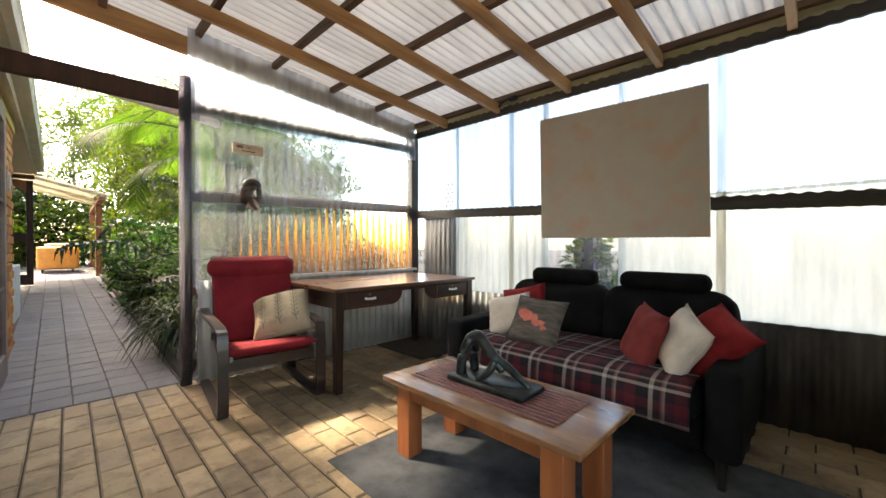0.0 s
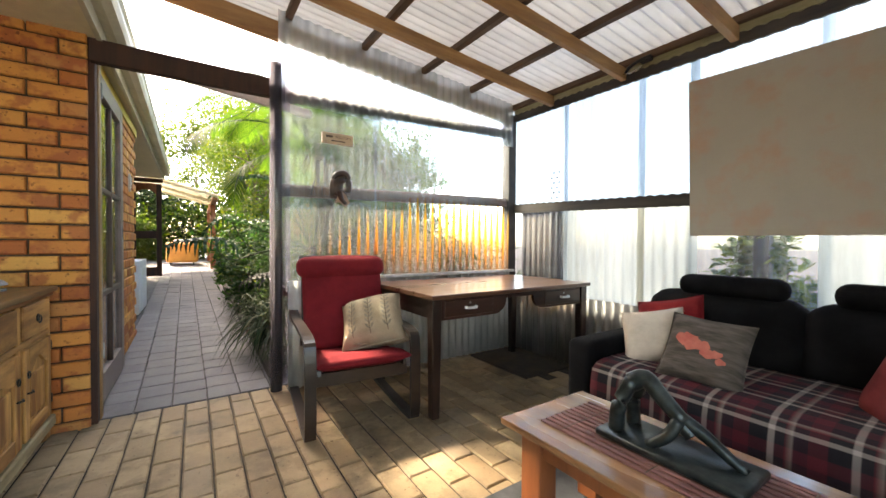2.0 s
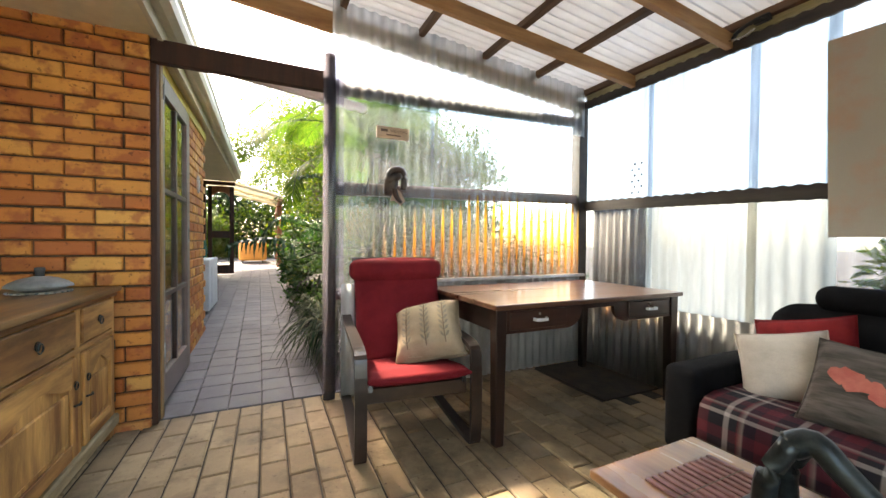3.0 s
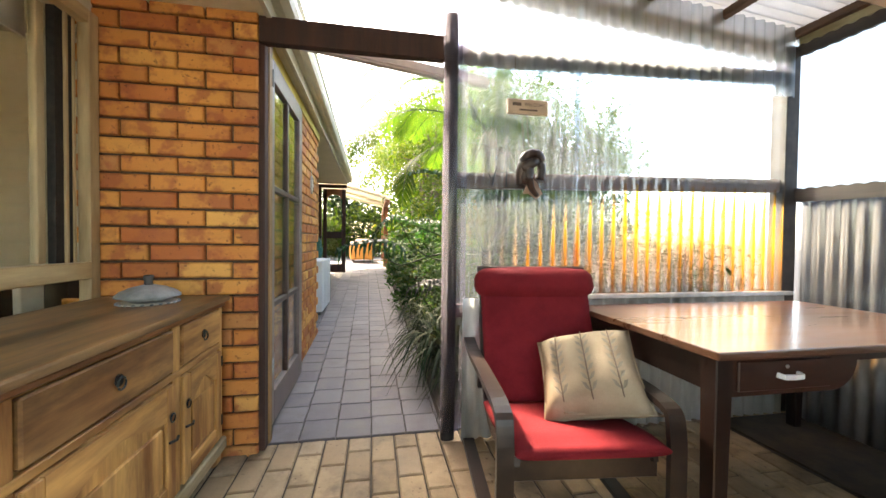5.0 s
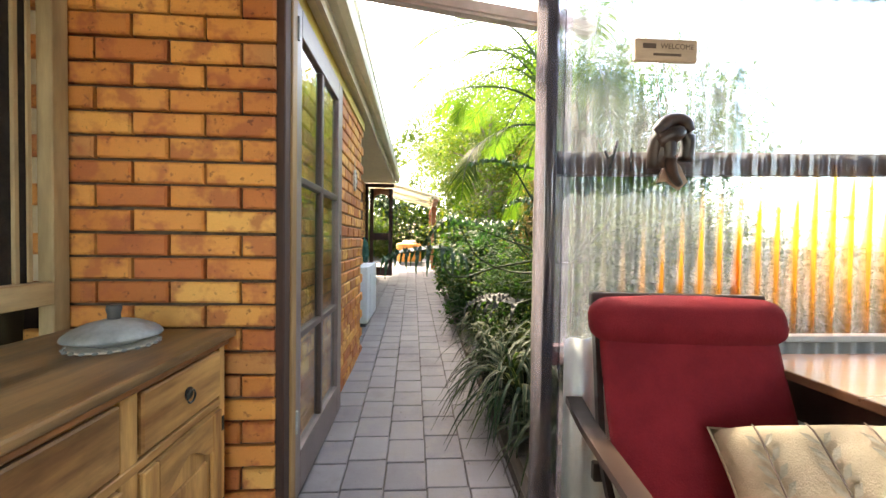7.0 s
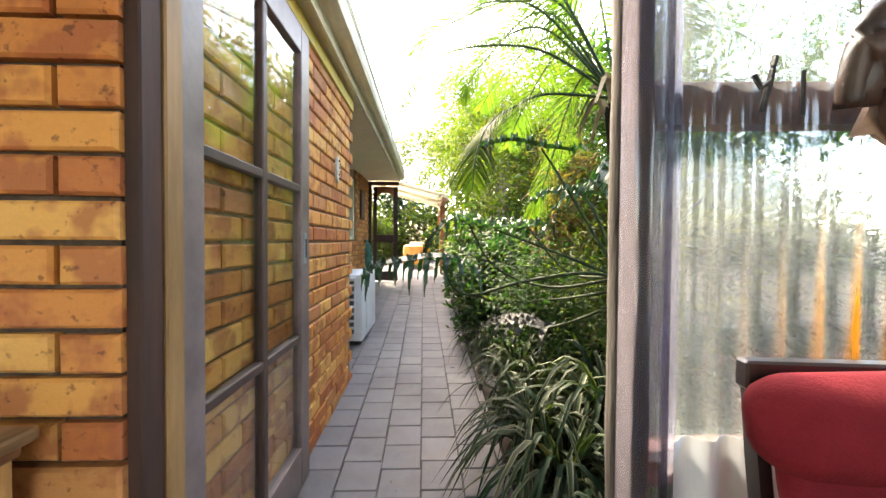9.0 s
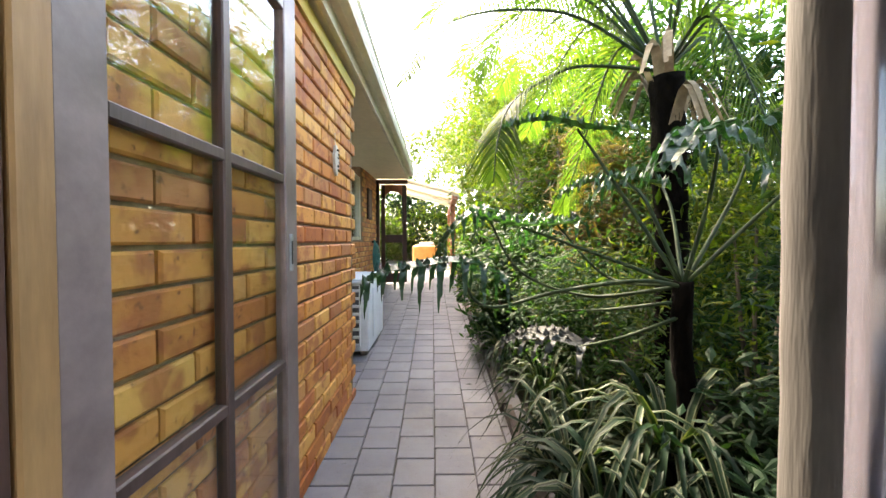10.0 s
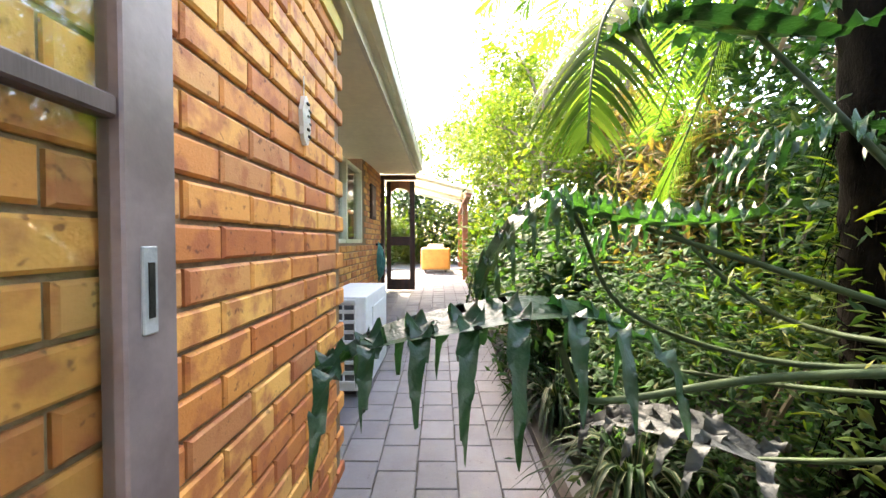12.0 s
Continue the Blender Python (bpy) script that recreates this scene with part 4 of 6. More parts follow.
for y in (TY0 + 0.05, TY1 - 0.07):
    part("apron", box(TX0 + 0.166, TX1 - 0.166, y, y + 0.02, TZ - 0.10, TZ - 0.026, 0.002), TABLELEG, table)
for x in (TX0 + 0.09, TX1 - 0.11):
    part("apron", box(x, x + 0.02, TY0 + 0.126, TY1 - 0.126, TZ - 0.10, TZ - 0.026, 0.002), TABLELEG, table)
runner = thing("table_runner", pose(-1.0, 1.45, TZ), "burgundy slatted bamboo runner lying on the coffee table", "runner")
for k in range(11):
    y = 1.312 + 0.0285 * k
    part("slat", box(-1.395, -0.605, y, y + 0.019, TZ + 0.0005, TZ + 0.0085, 0.003), SLAT, runner)
for x in (-1.3, -1.0, -0.7):
    part("thread", box(x - 0.002, x + 0.002, 1.31, 1.62, TZ + 0.0088, TZ + 0.0095), INK, runner)

# bronze on the table: base and bent plain shape in one mesh
bm = box(-1.215, -0.79, 1.385, 1.575, TZ + 0.0095, TZ + 0.035, 0.006)
for pts, r, tp in (
    ([(-1.17, 1.44, TZ + 0.03), (-1.16, 1.44, TZ + 0.12), (-1.12, 1.45, TZ + 0.215)], 0.026, 0.9),
    ([(-1.16, 1.53, TZ + 0.03), (-1.155, 1.52, TZ + 0.12), (-1.11, 1.50, TZ + 0.21)], 0.024, 0.9),
    ([(-1.13, 1.46, TZ + 0.20), (-1.09, 1.475, TZ + 0.222), (-1.04, 1.475, TZ + 0.18), (-0.97, 1.47, TZ + 0.125)], 0.032, 0.75),
    ([(-0.98, 1.46, TZ + 0.13), (-1.0, 1.44, TZ + 0.08), (-1.05, 1.42, TZ + 0.035)], 0.02, 0.8),
    ([(-0.98, 1.48, TZ + 0.13), (-0.92, 1.49, TZ + 0.10), (-0.86, 1.495, TZ + 0.06), (-0.82, 1.50, TZ + 0.035)], 0.022, 0.55),
    ([(-0.99, 1.475, TZ + 0.12), (-0.965, 1.48, TZ + 0.10), (-0.95, 1.48, TZ + 0.085)], 0.026, 0.8)):
    rod(curve_pts(pts, 4), r, 10, bm, taper=tp)
single("sculpture", bm, BRONZE, "dark bronze abstract bent figure on a rectangular base", "sculpture", smooth=True)

# rug
bm = box(-1.61, 0.35, 0.965, 2.35, 0.0, 0.006, 0.002)
single("rug", bm, RUG, "plain dark grey carpet rug under the coffee table", "rug")
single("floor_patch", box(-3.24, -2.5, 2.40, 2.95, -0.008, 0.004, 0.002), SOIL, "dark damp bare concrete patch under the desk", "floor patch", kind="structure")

# sofa
sofa = thing("sofa", pose(-1.2, 2.4, 0), "charcoal two-seat sofa with roll headrests", "sofa")
SX0, SX1 = -1.80, -0.15
part("base", soft_box(SX0 + 0.15, SX1 - 0.15, 2.02, 2.88, 0.14, 0.30, 0.03), SOFABLACK, sofa, smooth=True)
for x0, x1 in ((SX0, SX0 + 0.15), (SX1 - 0.13, SX1)):
    part("arm", soft_box(x0, x1, 1.97, 2.9, 0.14, 0.525, 0.035, None, 0.004), SOFABLACK, sofa, smooth=True)
xm = (SX0 + SX1) / 2
for x0, x1 in ((SX0 + 0.155, xm - 0.005), (xm + 0.005, SX1 - 0.155)):
    part("seat_cushion", soft_box(x0, x1, 1.98, 2.66, 0.27, 0.42, 0.05, None, 0.012), SOFABLACK, sofa, smooth=True)
    b = soft_box(x0 - (0.06 if x0 < xm - 0.2 else 0), x1 + (0.03 if x1 > xm else 0), 2.60, 2.84, 0.36, 0.765, 0.08, None, 0.03)
    bmesh.ops.rotate(b, verts=b.verts, cent=(0, 2.7, 0.4), matrix=Matrix.Rotation(radians(-8), 3, "X"))
    part("back_cushion", b, SOFABLACK, sofa, smooth=True)
    c = (-1.295 if x0 < xm - 0.2 else -0.63)
    part("headrest", soft_box(c - 0.255, c + 0.255, 2.66, 2.79, 0.755, 0.875, 0.055), SOFABLACK, sofa, smooth=True)
for x in (SX0 + 0.075, SX1 - 0.075):
    for y in (2.0, 2.82):
        part("foot", lathe([(0.016, 0.0), (0.028, 0.145)], 12, None, (x, y + 0.04, 0.004)), BLACKIRON, sofa)

# plaid throw over the seat and its front
bm = bmesh.new()
line = [(2.60, 0.437), (2.45, 0.441), (2.25, 0.443), (2.06, 0.44), (2.0, 0.43), (1.966, 0.405), (1.954, 0.36), (1.95, 0.31), (1.946, 0.25)]
cols = []
for i in range(33):
    x = -1.63 + 1.305 * i / 32
    cols.append([bm.verts.new((x, y + 0.006 * noise.noise(Vector((x * 7, z * 9, 0))), z + 0.006 * noise.noise(Vector((x * 6, y * 6, 3))) + (0.02 * math.sin(x * 9) if z < 0.25 else 0))) for y, z in line])
for a, b in zip(cols, cols[1:]):
    for j in range(len(line) - 1):
        bm.faces.new((a[j], b[j], b[j + 1], a[j + 1]))
me = mesh_of(bm, "throw", True)
throw = single("throw_blanket", me, PLAID, "dark red, black and white plaid wool throw over sofa seat", "blanket")
sol = throw.modifiers.new("thickness", "SOLIDIFY")
sol.thickness = 0.008


def cushion_mesh(w, h, t, seed):
    bm = bmesh.new()
    n = 14
    grids = []
    for side in (1, -1):
        rows = []
        for i in range(n + 1):
            row = []
            for j in range(n + 1):
                u, v = 2 * i / n - 1, 2 * j / n - 1
                edge = (1 - u ** 4) * (1 - v ** 4)
                pinch = 1 - 0.07 * (1 - u * u) * abs(v) ** 3 - 0.0
                pinch2 = 1 - 0.07 * (1 - v * v) * abs(u) ** 3
                d = side * t / 2 * edge ** 0.6 * (1 + 0.16 * noise.noise(Vector((u * 2 + seed, v * 2, side))))
                row.append(bm.verts.new((u * w / 2 * pinch2, v * h / 2 * pinch, d)))
            rows.append(row)
        grids.append(rows)
    for s, rows in enumerate(grids):
        for i in range(n):
            for j in range(n):
                q = (rows[i][j], rows[i + 1][j], rows[i + 1][j + 1], rows[i][j + 1])
                bm.faces.new(q if s == 0 else q[::-1])
    bmesh.ops.remove_doubles(bm, verts=bm.verts, dist=0.0008)
    return bm


def cushion(m, w, t, material, label, seed, prints=None):
    e = thing("cushion", m, label, "cushion", "cushions", True)
    part("cover", cushion_mesh(w, w, t, seed), material, e, smooth=True)
    edge = [(x * w / 2 * (1 - 0.07 * (1 - y * y) * abs(x) ** 3), y * w / 2 * (1 - 0.07 * (1 - x * x) * abs(y) ** 3), 0) for x, y in
            [(-1 + 2 * i / 8, -1) for i in range(8)] + [(1, -1 + 2 * i / 8) for i in range(8)] + [(1 - 2 * i / 8, 1) for i in range(8)] + [(-1, 1 - 2 * i / 8) for i in range(9)]]
    part("piping", rod(edge, 0.004, 5), material, e, smooth=True)
    if prints:
        prints(e, w, t)
    return e


def surface_at(u, v, t):
    return t / 2 * max(0.0, (1 - u ** 4) * (1 - v ** 4)) ** 0.55


def leaf_sprigs(e, w, t):
    for u0 in (-0.56, 0.0, 0.56):
        bm = bmesh.new()
        for k in range(7):
            for s in (-1, 1):
                v0 = -0.74 + 0.2 * k
                pts = [(u0, v0), (u0 + s * 0.07, v0 + 0.16), (u0 + s * 0.15, v0 + 0.2), (u0 + s * 0.1, v0 + 0.07)]
                bm.faces.new([bm.verts.new((a * w / 2 * 0.96, b * w / 2 * 0.96, surface_at(a, b, t) * 1.05 + 0.006)) for a, b in pts])
        part("leaf_print", bm, LEAFPRINT, e, "grey leaf sprig print")
        part("stalk_print", rod([(u0 * w / 2 * 0.96, b * w / 2 * 0.96, surface_at(u0, b, t) * 1.05 + 0.006) for b in [-0.85 + 0.17 * i for i in range(11)]], 0.0022, 4), INK, e)


def splash(e, w, t):
    bm = bmesh.new()
    for k in range(9):
        u0, v0 = -0.45 + 0.12 * k, 0.12 - 0.05 * k + 0.08 * math.sin(k * 2.1)
        r = 0.2 - 0.012 * k
        pts = [(u0 + r * math.cos(a) * 1.2, v0 + r * math.sin(a) * (0.9 + 0.3 * math.sin(3 * a + k))) for a in [2 * math.pi * i / 12 for i in range(12)]]
        bm.faces.new([bm.verts.new((a * w / 2 * 0.96, b * w / 2 * 0.96, surface_at(a, b, t) * 1.06 + 0.005 + 0.0003 * k)) for a, b in pts])
    part("flower_print", bm, PINKPRINT, e, "salmon pink flower print")


def leaning(x, y, z, face, tilt, spin=0.0):
    """A cushion standing on its edge: face = bearing of its front, tilt = how far it leans back, spin in its own plane."""
    return Matrix.Translation((x, y, z)) @ Matrix.Rotation(radians(face), 4, "Z") @ Matrix.Rotation(radians(90 - tilt), 4, "X") @ Matrix.Rotation(radians(spin), 4, "Z")


cushion(leaning(-1.50, 2.50, 0.565, 0, 20, 14), 0.36, 0.12, CUSHRED, "plain red cotton cushion behind a white one on the sofa", 1)
cushion(leaning(-1.49, 2.30, 0.55, 14, 30, 14), 0.31, 0.12, LINEN, "off-white linen cushion against the sofa arm", 2)
cushion(leaning(-1.20, 2.18, 0.56, 10, 34, -5), 0.33, 0.12, CUSHGREY, "dark grey cushion with salmon flower print on sofa", 3, splash)
cushion(leaning(-0.60, 2.26, 0.55, -52, 20, -6), 0.33, 0.12, MAROON, "maroon cushion with pale piping on the sofa", 4)
cushion(leaning(-0.415, 2.20, 0.565, -48, 24, -22), 0.30, 0.12, LINEN, "off-white linen cushion leaning on a red one", 5)
cushion(leaning(-0.315, 2.30, 0.575, -30, 42, -30), 0.33, 0.12, CUSHRED, "bright red cotton cushion leaning on the sofa arm", 6)

# ---- bentwood armchair ----
chair = thing("armchair", pose(-2.85, 1.1, 0), "dark bentwood armchair with red canvas cushions", "armchair")
CY0, CY1 = 0.772, 1.42
for y in (CY0 + 0.03, CY1 - 0.03):
    loop = curve_pts([(-3.18, y, 0.02), (-2.8, y, 0.014), (-2.45, y, 0.016), (-2.39, y, 0.06), (-2.383, y, 0.28), (-2.39, y, 0.46), (-2.44, y, 0.522), (-2.70, y, 0.535), (-3.02, y, 0.535), (-3.2, y, 0.56)], 4)
    part("side_frame", rod(loop, 0, flat=(0.024, 0.058), up=(0, 1, 0)), BENTWOOD, chair)
    back = curve_pts([(-2.42, y + (0.05 if y < 1.1 else -0.05), 0.35), (-2.80, y + (0.05 if y < 1.1 else -0.05), 0.27), (-3.03, y + (0.05 if y < 1.1 else -0.05), 0.40), (-3.11, y + (0.05 if y < 1.1 else -0.05), 0.7), (-3.145, y + (0.05 if y < 1.1 else -0.05), 0.95)], 5)
    part("back_rail", rod(back, 0, flat=(0.03, 0.02), up=(0, 1, 0)), BENTWOOD, chair)
part("cross_bar", box(-2.46, -2.435, CY0 + 0.06, CY1 - 0.06, 0.27, 0.345, 0.004), BENTWOOD, chair)
part("cross_bar", box(-3.1, -3.07, CY0 + 0.06, CY1 - 0.06, 0.34, 0.40, 0.004), BENTWOOD, chair)
part("top_bar", box(-3.152, -3.122, 0.83, 1.40, 0.91, 0.958, 0.004), BENTWOOD, chair)


def pad(keys, y0, y1, thick, material, name, label=""):
    """A long padded cushion that follows a line in the x-z plane."""
    bm = bmesh.new()
    line = curve_pts([(x, 0, z) for x, z in keys], 6)
    rings = []
    m = len(line)
    for i, p in enumerate(line):
        d = (line[min(i + 1, m - 1)] - line[max(i - 1, 0)]).normalized()
        nrm = Vector((-d.z, 0, d.x))
        f = min(1.0, 0.35 + 3.0 * min(i, m - 1 - i) / m)
        sect = []
        for k in range(20):
            a = 2 * math.pi * k / 20
            cx, cz = math.copysign(abs(math.cos(a)) ** 0.35, math.cos(a)), math.copysign(abs(math.sin(a)) ** 0.7, math.sin(a))
            sect.append(bm.verts.new(Vector((p.x, (y0 + y1) / 2 + cx * (y1 - y0) / 2, p.z)) + nrm * (cz * thick / 2 * f)))
        rings.append(sect)
    for a, b in zip(rings, rings[1:]):
        for k in range(20):
            bm.faces.new((a[k], a[(k + 1) % 20], b[(k + 1) % 20], b[k]))
    bm.faces.new(rings[0])
    bm.faces.new(rings[-1][::-1])
    return part(name, bm, material, chair, label, True)


pad([(-2.36, 0.402), (-2.5, 0.378), (-2.75, 0.335), (-2.94, 0.325)], CY0 + 0.062, CY1 - 0.062, 0.085, CHAIRRED, "seat_pad", "red canvas seat cushion")
pad([(-2.84, 0.37), (-2.955, 0.52), (-3.04, 0.72), (-3.10, 0.92)], CY0 + 0.068, CY1 - 0.025, 0.075, CHAIRRED, "back_pad", "red canvas back cushion")
roll = soft_box(-3.135, -3.025, CY0 + 0.046, CY1 - 0.008, 0.805, 0.948, 0.05, None, 0.012)
bmesh.ops.rotate(roll, verts=roll.verts, cent=(-3.08, 1.1, 0.875), matrix=Matrix.Rotation(radians(-16), 3, "Y"))
part("head_roll", roll, CHAIRRED, chair, "red padded head roll", True)
chair.matrix_basis = Matrix.Translation((-3.1, 1.11, 0)) @ Matrix.Rotation(radians(-6), 4, "Z") @ Matrix.Translation((3.1, -1.11, 0)) @ chair.matrix_basis
lean = Matrix(((0.471, -0.77, 0.43, -2.665), (0.853, 0.257, -0.45, 1.175), (0.228, 0.584, 0.78, 0.548), (0, 0, 0, 1)))
cushion(Matrix.Translation((-2.69, 1.225, 0.43)) @ Matrix.Rotation(radians(-12), 4, "Z") @ Matrix.Rotation(radians(-6), 4, "Y"), 0.36, 0.07, BEIGE, "crumpled beige cushion lying flat on the red armchair", 9)
cushion(lean, 0.39, 0.21, BEIGE, "beige cushion with grey leaf sprigs on the red armchair", 8, leaf_sprigs)

# ---- sideboard ----
sb = thing("sideboard", pose(-2.5, -0.67, 0), "stripped pine sideboard with worn dark top and arched doors", "sideboard")
BX0, BX1, BYF, BYB = -3.245, -1.72, -0.415, -0.93
part("top", box(BX0 - 0.02, BX1 + 0.02, BYB - 0.01, BYF + 0.03, 0.785, 0.812, 0.008, segments=2), SIDETOP, sb, "worn dark wooden top")
part("moulding", box(BX0 - 0.005, BX1 + 0.005, BYB, BYF + 0.015, 0.762, 0.784, 0.006), MOULDRED, sb)
part("body", box(BX0, BX1, BYB, BYF - 0.012, 0.12, 0.762, 0.003), STRIPPED, sb)
part("plinth", box(BX0 - 0.012, BX1 + 0.012, BYB, BYF + 0.018, 0.065, 0.125, 0.008), PLINTHPALE, sb)
for x in (BX0 + 0.03, BX1 - 0.03):
    for y in (BYF - 0.03, BYB + 0.03):
        part("foot", lathe([(0.02, 0.0), (0.034, 0.02), (0.034, 0.05), (0.026, 0.066)], 14, None, (x, y, 0)), STRIPPED, sb)
bays = [(BX0 + 0.035, BX0 + 0.40), (BX0 + 0.455, BX0 + 1.07), (BX0 + 1.125, BX1 - 0.035)]
for x in (BX0, BX0 + 0.40, BX0 + 1.07, BX1 - 0.035):
    part("stile", box(x, x + (0.055 if BX0 < x < BX1 - 0.05 else 0.035), BYF - 0.012, BYF, 0.125, 0.762, 0.002), STRIPPED, sb)
part("mid_rail", box(BX0 + 0.035, BX1 - 0.035, BYF - 0.012, BYF + 0.004, 0.565, 0.59, 0.003), STRIPPEDX, sb)


def ring_pull(x, z, parent, r=0.018):
    part("pull_plate", rod([(x, BYF + 0.008, z), (x, BYF + 0.012, z)], r * 1.0, 12), BLACKIRON, parent)
    pts = [(x + r * math.sin(a), BYF + 0.017, z - r * 0.5 + r * math.cos(a)) for a in [2 * math.pi * i / 14 for i in range(15)]]
    part("ring_pull", rod(pts, 0.003, 6), BRONZE, parent, "tarnished ring pull")


for x0, x1 in bays:
    dr = part("drawer", box(x0 + 0.006, x1 - 0.006, BYF - 0.012, BYF + 0.008, 0.60, 0.752, 0.005), DRAWERDARK if x1 - x0 > 0.5 else STRIPPEDX, sb)
    ring_pull((x0 + x1) / 2, 0.68, dr)
    doors = [(x0 + 0.004, x1 - 0.004)]
    for a, b in doors:
        dpart = part("door", box(a, b, BYF - 0.012, BYF, 0.14, 0.556, 0.002), STRIPPED, sb)
        for s0, s1 in ((a, a + 0.055), (b - 0.055, b)):
            part("door_stile", box(s0, s1, BYF, BYF + 0.012, 0.14, 0.556, 0.003), STRIPPED, dpart)
        part("door_rail", box(a + 0.055, b - 0.055, BYF, BYF + 0.012, 0.14, 0.205, 0.003), STRIPPEDX, dpart)
        bm = bmesh.new()
        w = b - a - 0.11
        arch = [(a + 0.055, 0.556), (a + 0.055, 0.44)] + [(a + 0.055 + w * i / 20, 0.44 + 0.06 * (0.5 - 0.5 * math.cos(math.pi * min(1.0, 1.9 * min(i, 20 - i) / 20)))) for i in range(1, 20)] + [(b - 0.055, 0.44), (b - 0.055, 0.556)]
        fa = [bm.verts.new((x, BYF, z)) for x, z in arch]
        fb = [bm.verts.new((x, BYF + 0.012, z)) for x, z in arch]
        for i in range(len(arch)):
            bm.faces.new((fa[i], fa[(i + 1) % len(arch)], fb[(i + 1) % len(arch)], fb[i]))
        bm.faces.new(fa[::-1])
        bm.faces.new(fb)
        part("arched_rail", bm, STRIPPEDX, dpart)
        part("raised_panel", box(a + 0.075, b - 0.075, BYF, BYF + 0.007, 0.225, 0.425, 0.006), STRIPPED, dpart)
        xk = b - 0.028 if x0 < BX0 + 0.1 else a + 0.028
        for zh in (0.2, 0.48):
            xh = a - 0.002 if xk > (a + b) / 2 else b + 0.002
            part("hinge", box(xh - 0.007, xh + 0.007, BYF + 0.010, BYF + 0.0145, zh, zh + 0.05, 0.002), BLACKIRON, dpart)
        ring_pull(xk, 0.45, dpart, 0.015)
        part("latch", rod([(xk - 0.03, BYF + 0.02, 0.36), (xk, BYF + 0.03, 0.362), (xk + 0.03, BYF + 0.02, 0.365)], 0.005, 6), BLACKIRON, dpart)

dish = thing("covered_dish", pose(-3.055, -0.63, 0.812), "grey stoneware covered dish with knob on a doily", "dish")
part("doily", lathe([(0.10, 0.0), (0.105, 0.003), (0.10, 0.006)], 40, None, (-3.055, -0.63, 0.812)), LINEN, dish)
for k in range(22):
    a = 2 * math.pi * k / 22
    part("bead", box(-3.055 + 0.106 * math.cos(a) - 0.006, -3.055 + 0.106 * math.cos(a) + 0.006, -0.63 + 0.106 * math.sin(a) - 0.006, -0.63 + 0.106 * math.sin(a) + 0.006, 0.812, 0.82, 0.003), PEWTER, dish)
part("bowl", lathe([(0.055, 0.006), (0.085, 0.018), (0.10, 0.026)], 36, None, (-3.055, -0.63, 0.812)), PEWTER, dish, smooth=True)
part("lid", lathe([(0.116, 0.028), (0.114, 0.036), (0.098, 0.05), (0.065, 0.066), (0.03, 0.075), (0.02, 0.077)], 36, None, (-3.055, -0.63, 0.812)), PEWTER, dish, smooth=True)
part("knob", lathe([(0.017, 0.072), (0.015, 0.09), (0.019, 0.105), (0.018, 0.116), (0.01, 0.118)], 16, None, (-3.055, -0.63, 0.812)), DARKIRON, dish, smooth=True)

# ---- on the walls ----
pic = thing("painting", pose(-1.0, 2.9, 1.09), "large taupe canvas with faint pinkish marks", "painting")
bm = bmesh.new()
vs = [bm.verts.new(p) for p in ((-1.57, 2.875, 1.105), (-0.415, 2.875, 1.095), (-0.427, 2.885, 2.045), (-1.595, 2.885, 2.09), (-1.57, 2.91, 1.105), (-0.415, 2.91, 1.095), (-0.427, 2.92, 2.045), (-1.595, 2.92, 2.09))]
for f in ((0, 1, 2, 3), (4, 7, 6, 5), (0, 4, 5, 1), (1, 5, 6, 2), (2, 6, 7, 3), (3, 7, 4, 0)):
    bm.faces.new([vs[i] for i in f])
part("canvas", bm, CANVAS, pic)
for x in (-1.3, -0.7):
    part("batten", box(x - 0.02, x + 0.02, 2.922, 2.975, 1.2, 1.95), RAILX, pic)

sign = thing("sign", pose(-3.30, 1.15, 1.82), "small pale wooden welcome sign hung on string", "sign")
part("board", box(-3.262, -3.242, 1.018, 1.252, 1.79, 1.87, 0.003), SIGNWOOD, sign)
font = bpy.data.curves.new("lettering", "FONT")
font.body, font.size, font.extrude, font.align_x, font.align_y = "WELCOME", 0.026, 0.0004, "CENTER", "CENTER"
font.materials.append(INK)
txt = new("lettering", font)
txt.parent = sign
txt.matrix_parent_inverse = LOCAL[sign]
txt.matrix_basis = Matrix.Translation((-3.2413, 1.175, 1.842)) @ Matrix.Rotation(radians(90), 4, "Z") @ Matrix.Rotation(radians(90), 4, "X")
part("word_bar", box(-3.242, -3.2412, 1.045, 1.095, 1.833, 1.851), INK, sign)
part("word_bar", box(-3.242, -3.2412, 1.085, 1.19, 1.808, 1.817), INK, sign)
for y in (1.06, 1.145, 1.16):
    part("string", rod([(-3.25, y, 1.87), (-3.26, y + 0.004, 2.12)], 0.0012, 4), INK, sign)

carving = thing("wall_carving", pose(-3.245, 1.16, 1.45), "dark carved wooden animal head hung on the sheet", "carving")
part("head", rod(curve_pts([(-3.24, 1.095, 1.40), (-3.225, 1.09, 1.48), (-3.215, 1.11, 1.55), (-3.215, 1.155, 1.57), (-3.215, 1.195, 1.555), (-3.225, 1.212, 1.49), (-3.23, 1.205, 1.43)], 5), 0.024, 10), CARVED, carving, smooth=True)
bm = bmesh.new()
bmesh.ops.create_uvsphere(bm, u_segments=20, v_segments=14, radius=1.0, matrix=Matrix.LocRotScale((-3.222, 1.125, 1.485), Matrix.Rotation(radians(-8), 3, "X"), (0.026, 0.042, 0.088)))
for v in bm.verts:
    v.co += v.normal * 0.006 * noise.noise(v.co * 40)
part("cheek", bm, CARVED, carving, smooth=True)
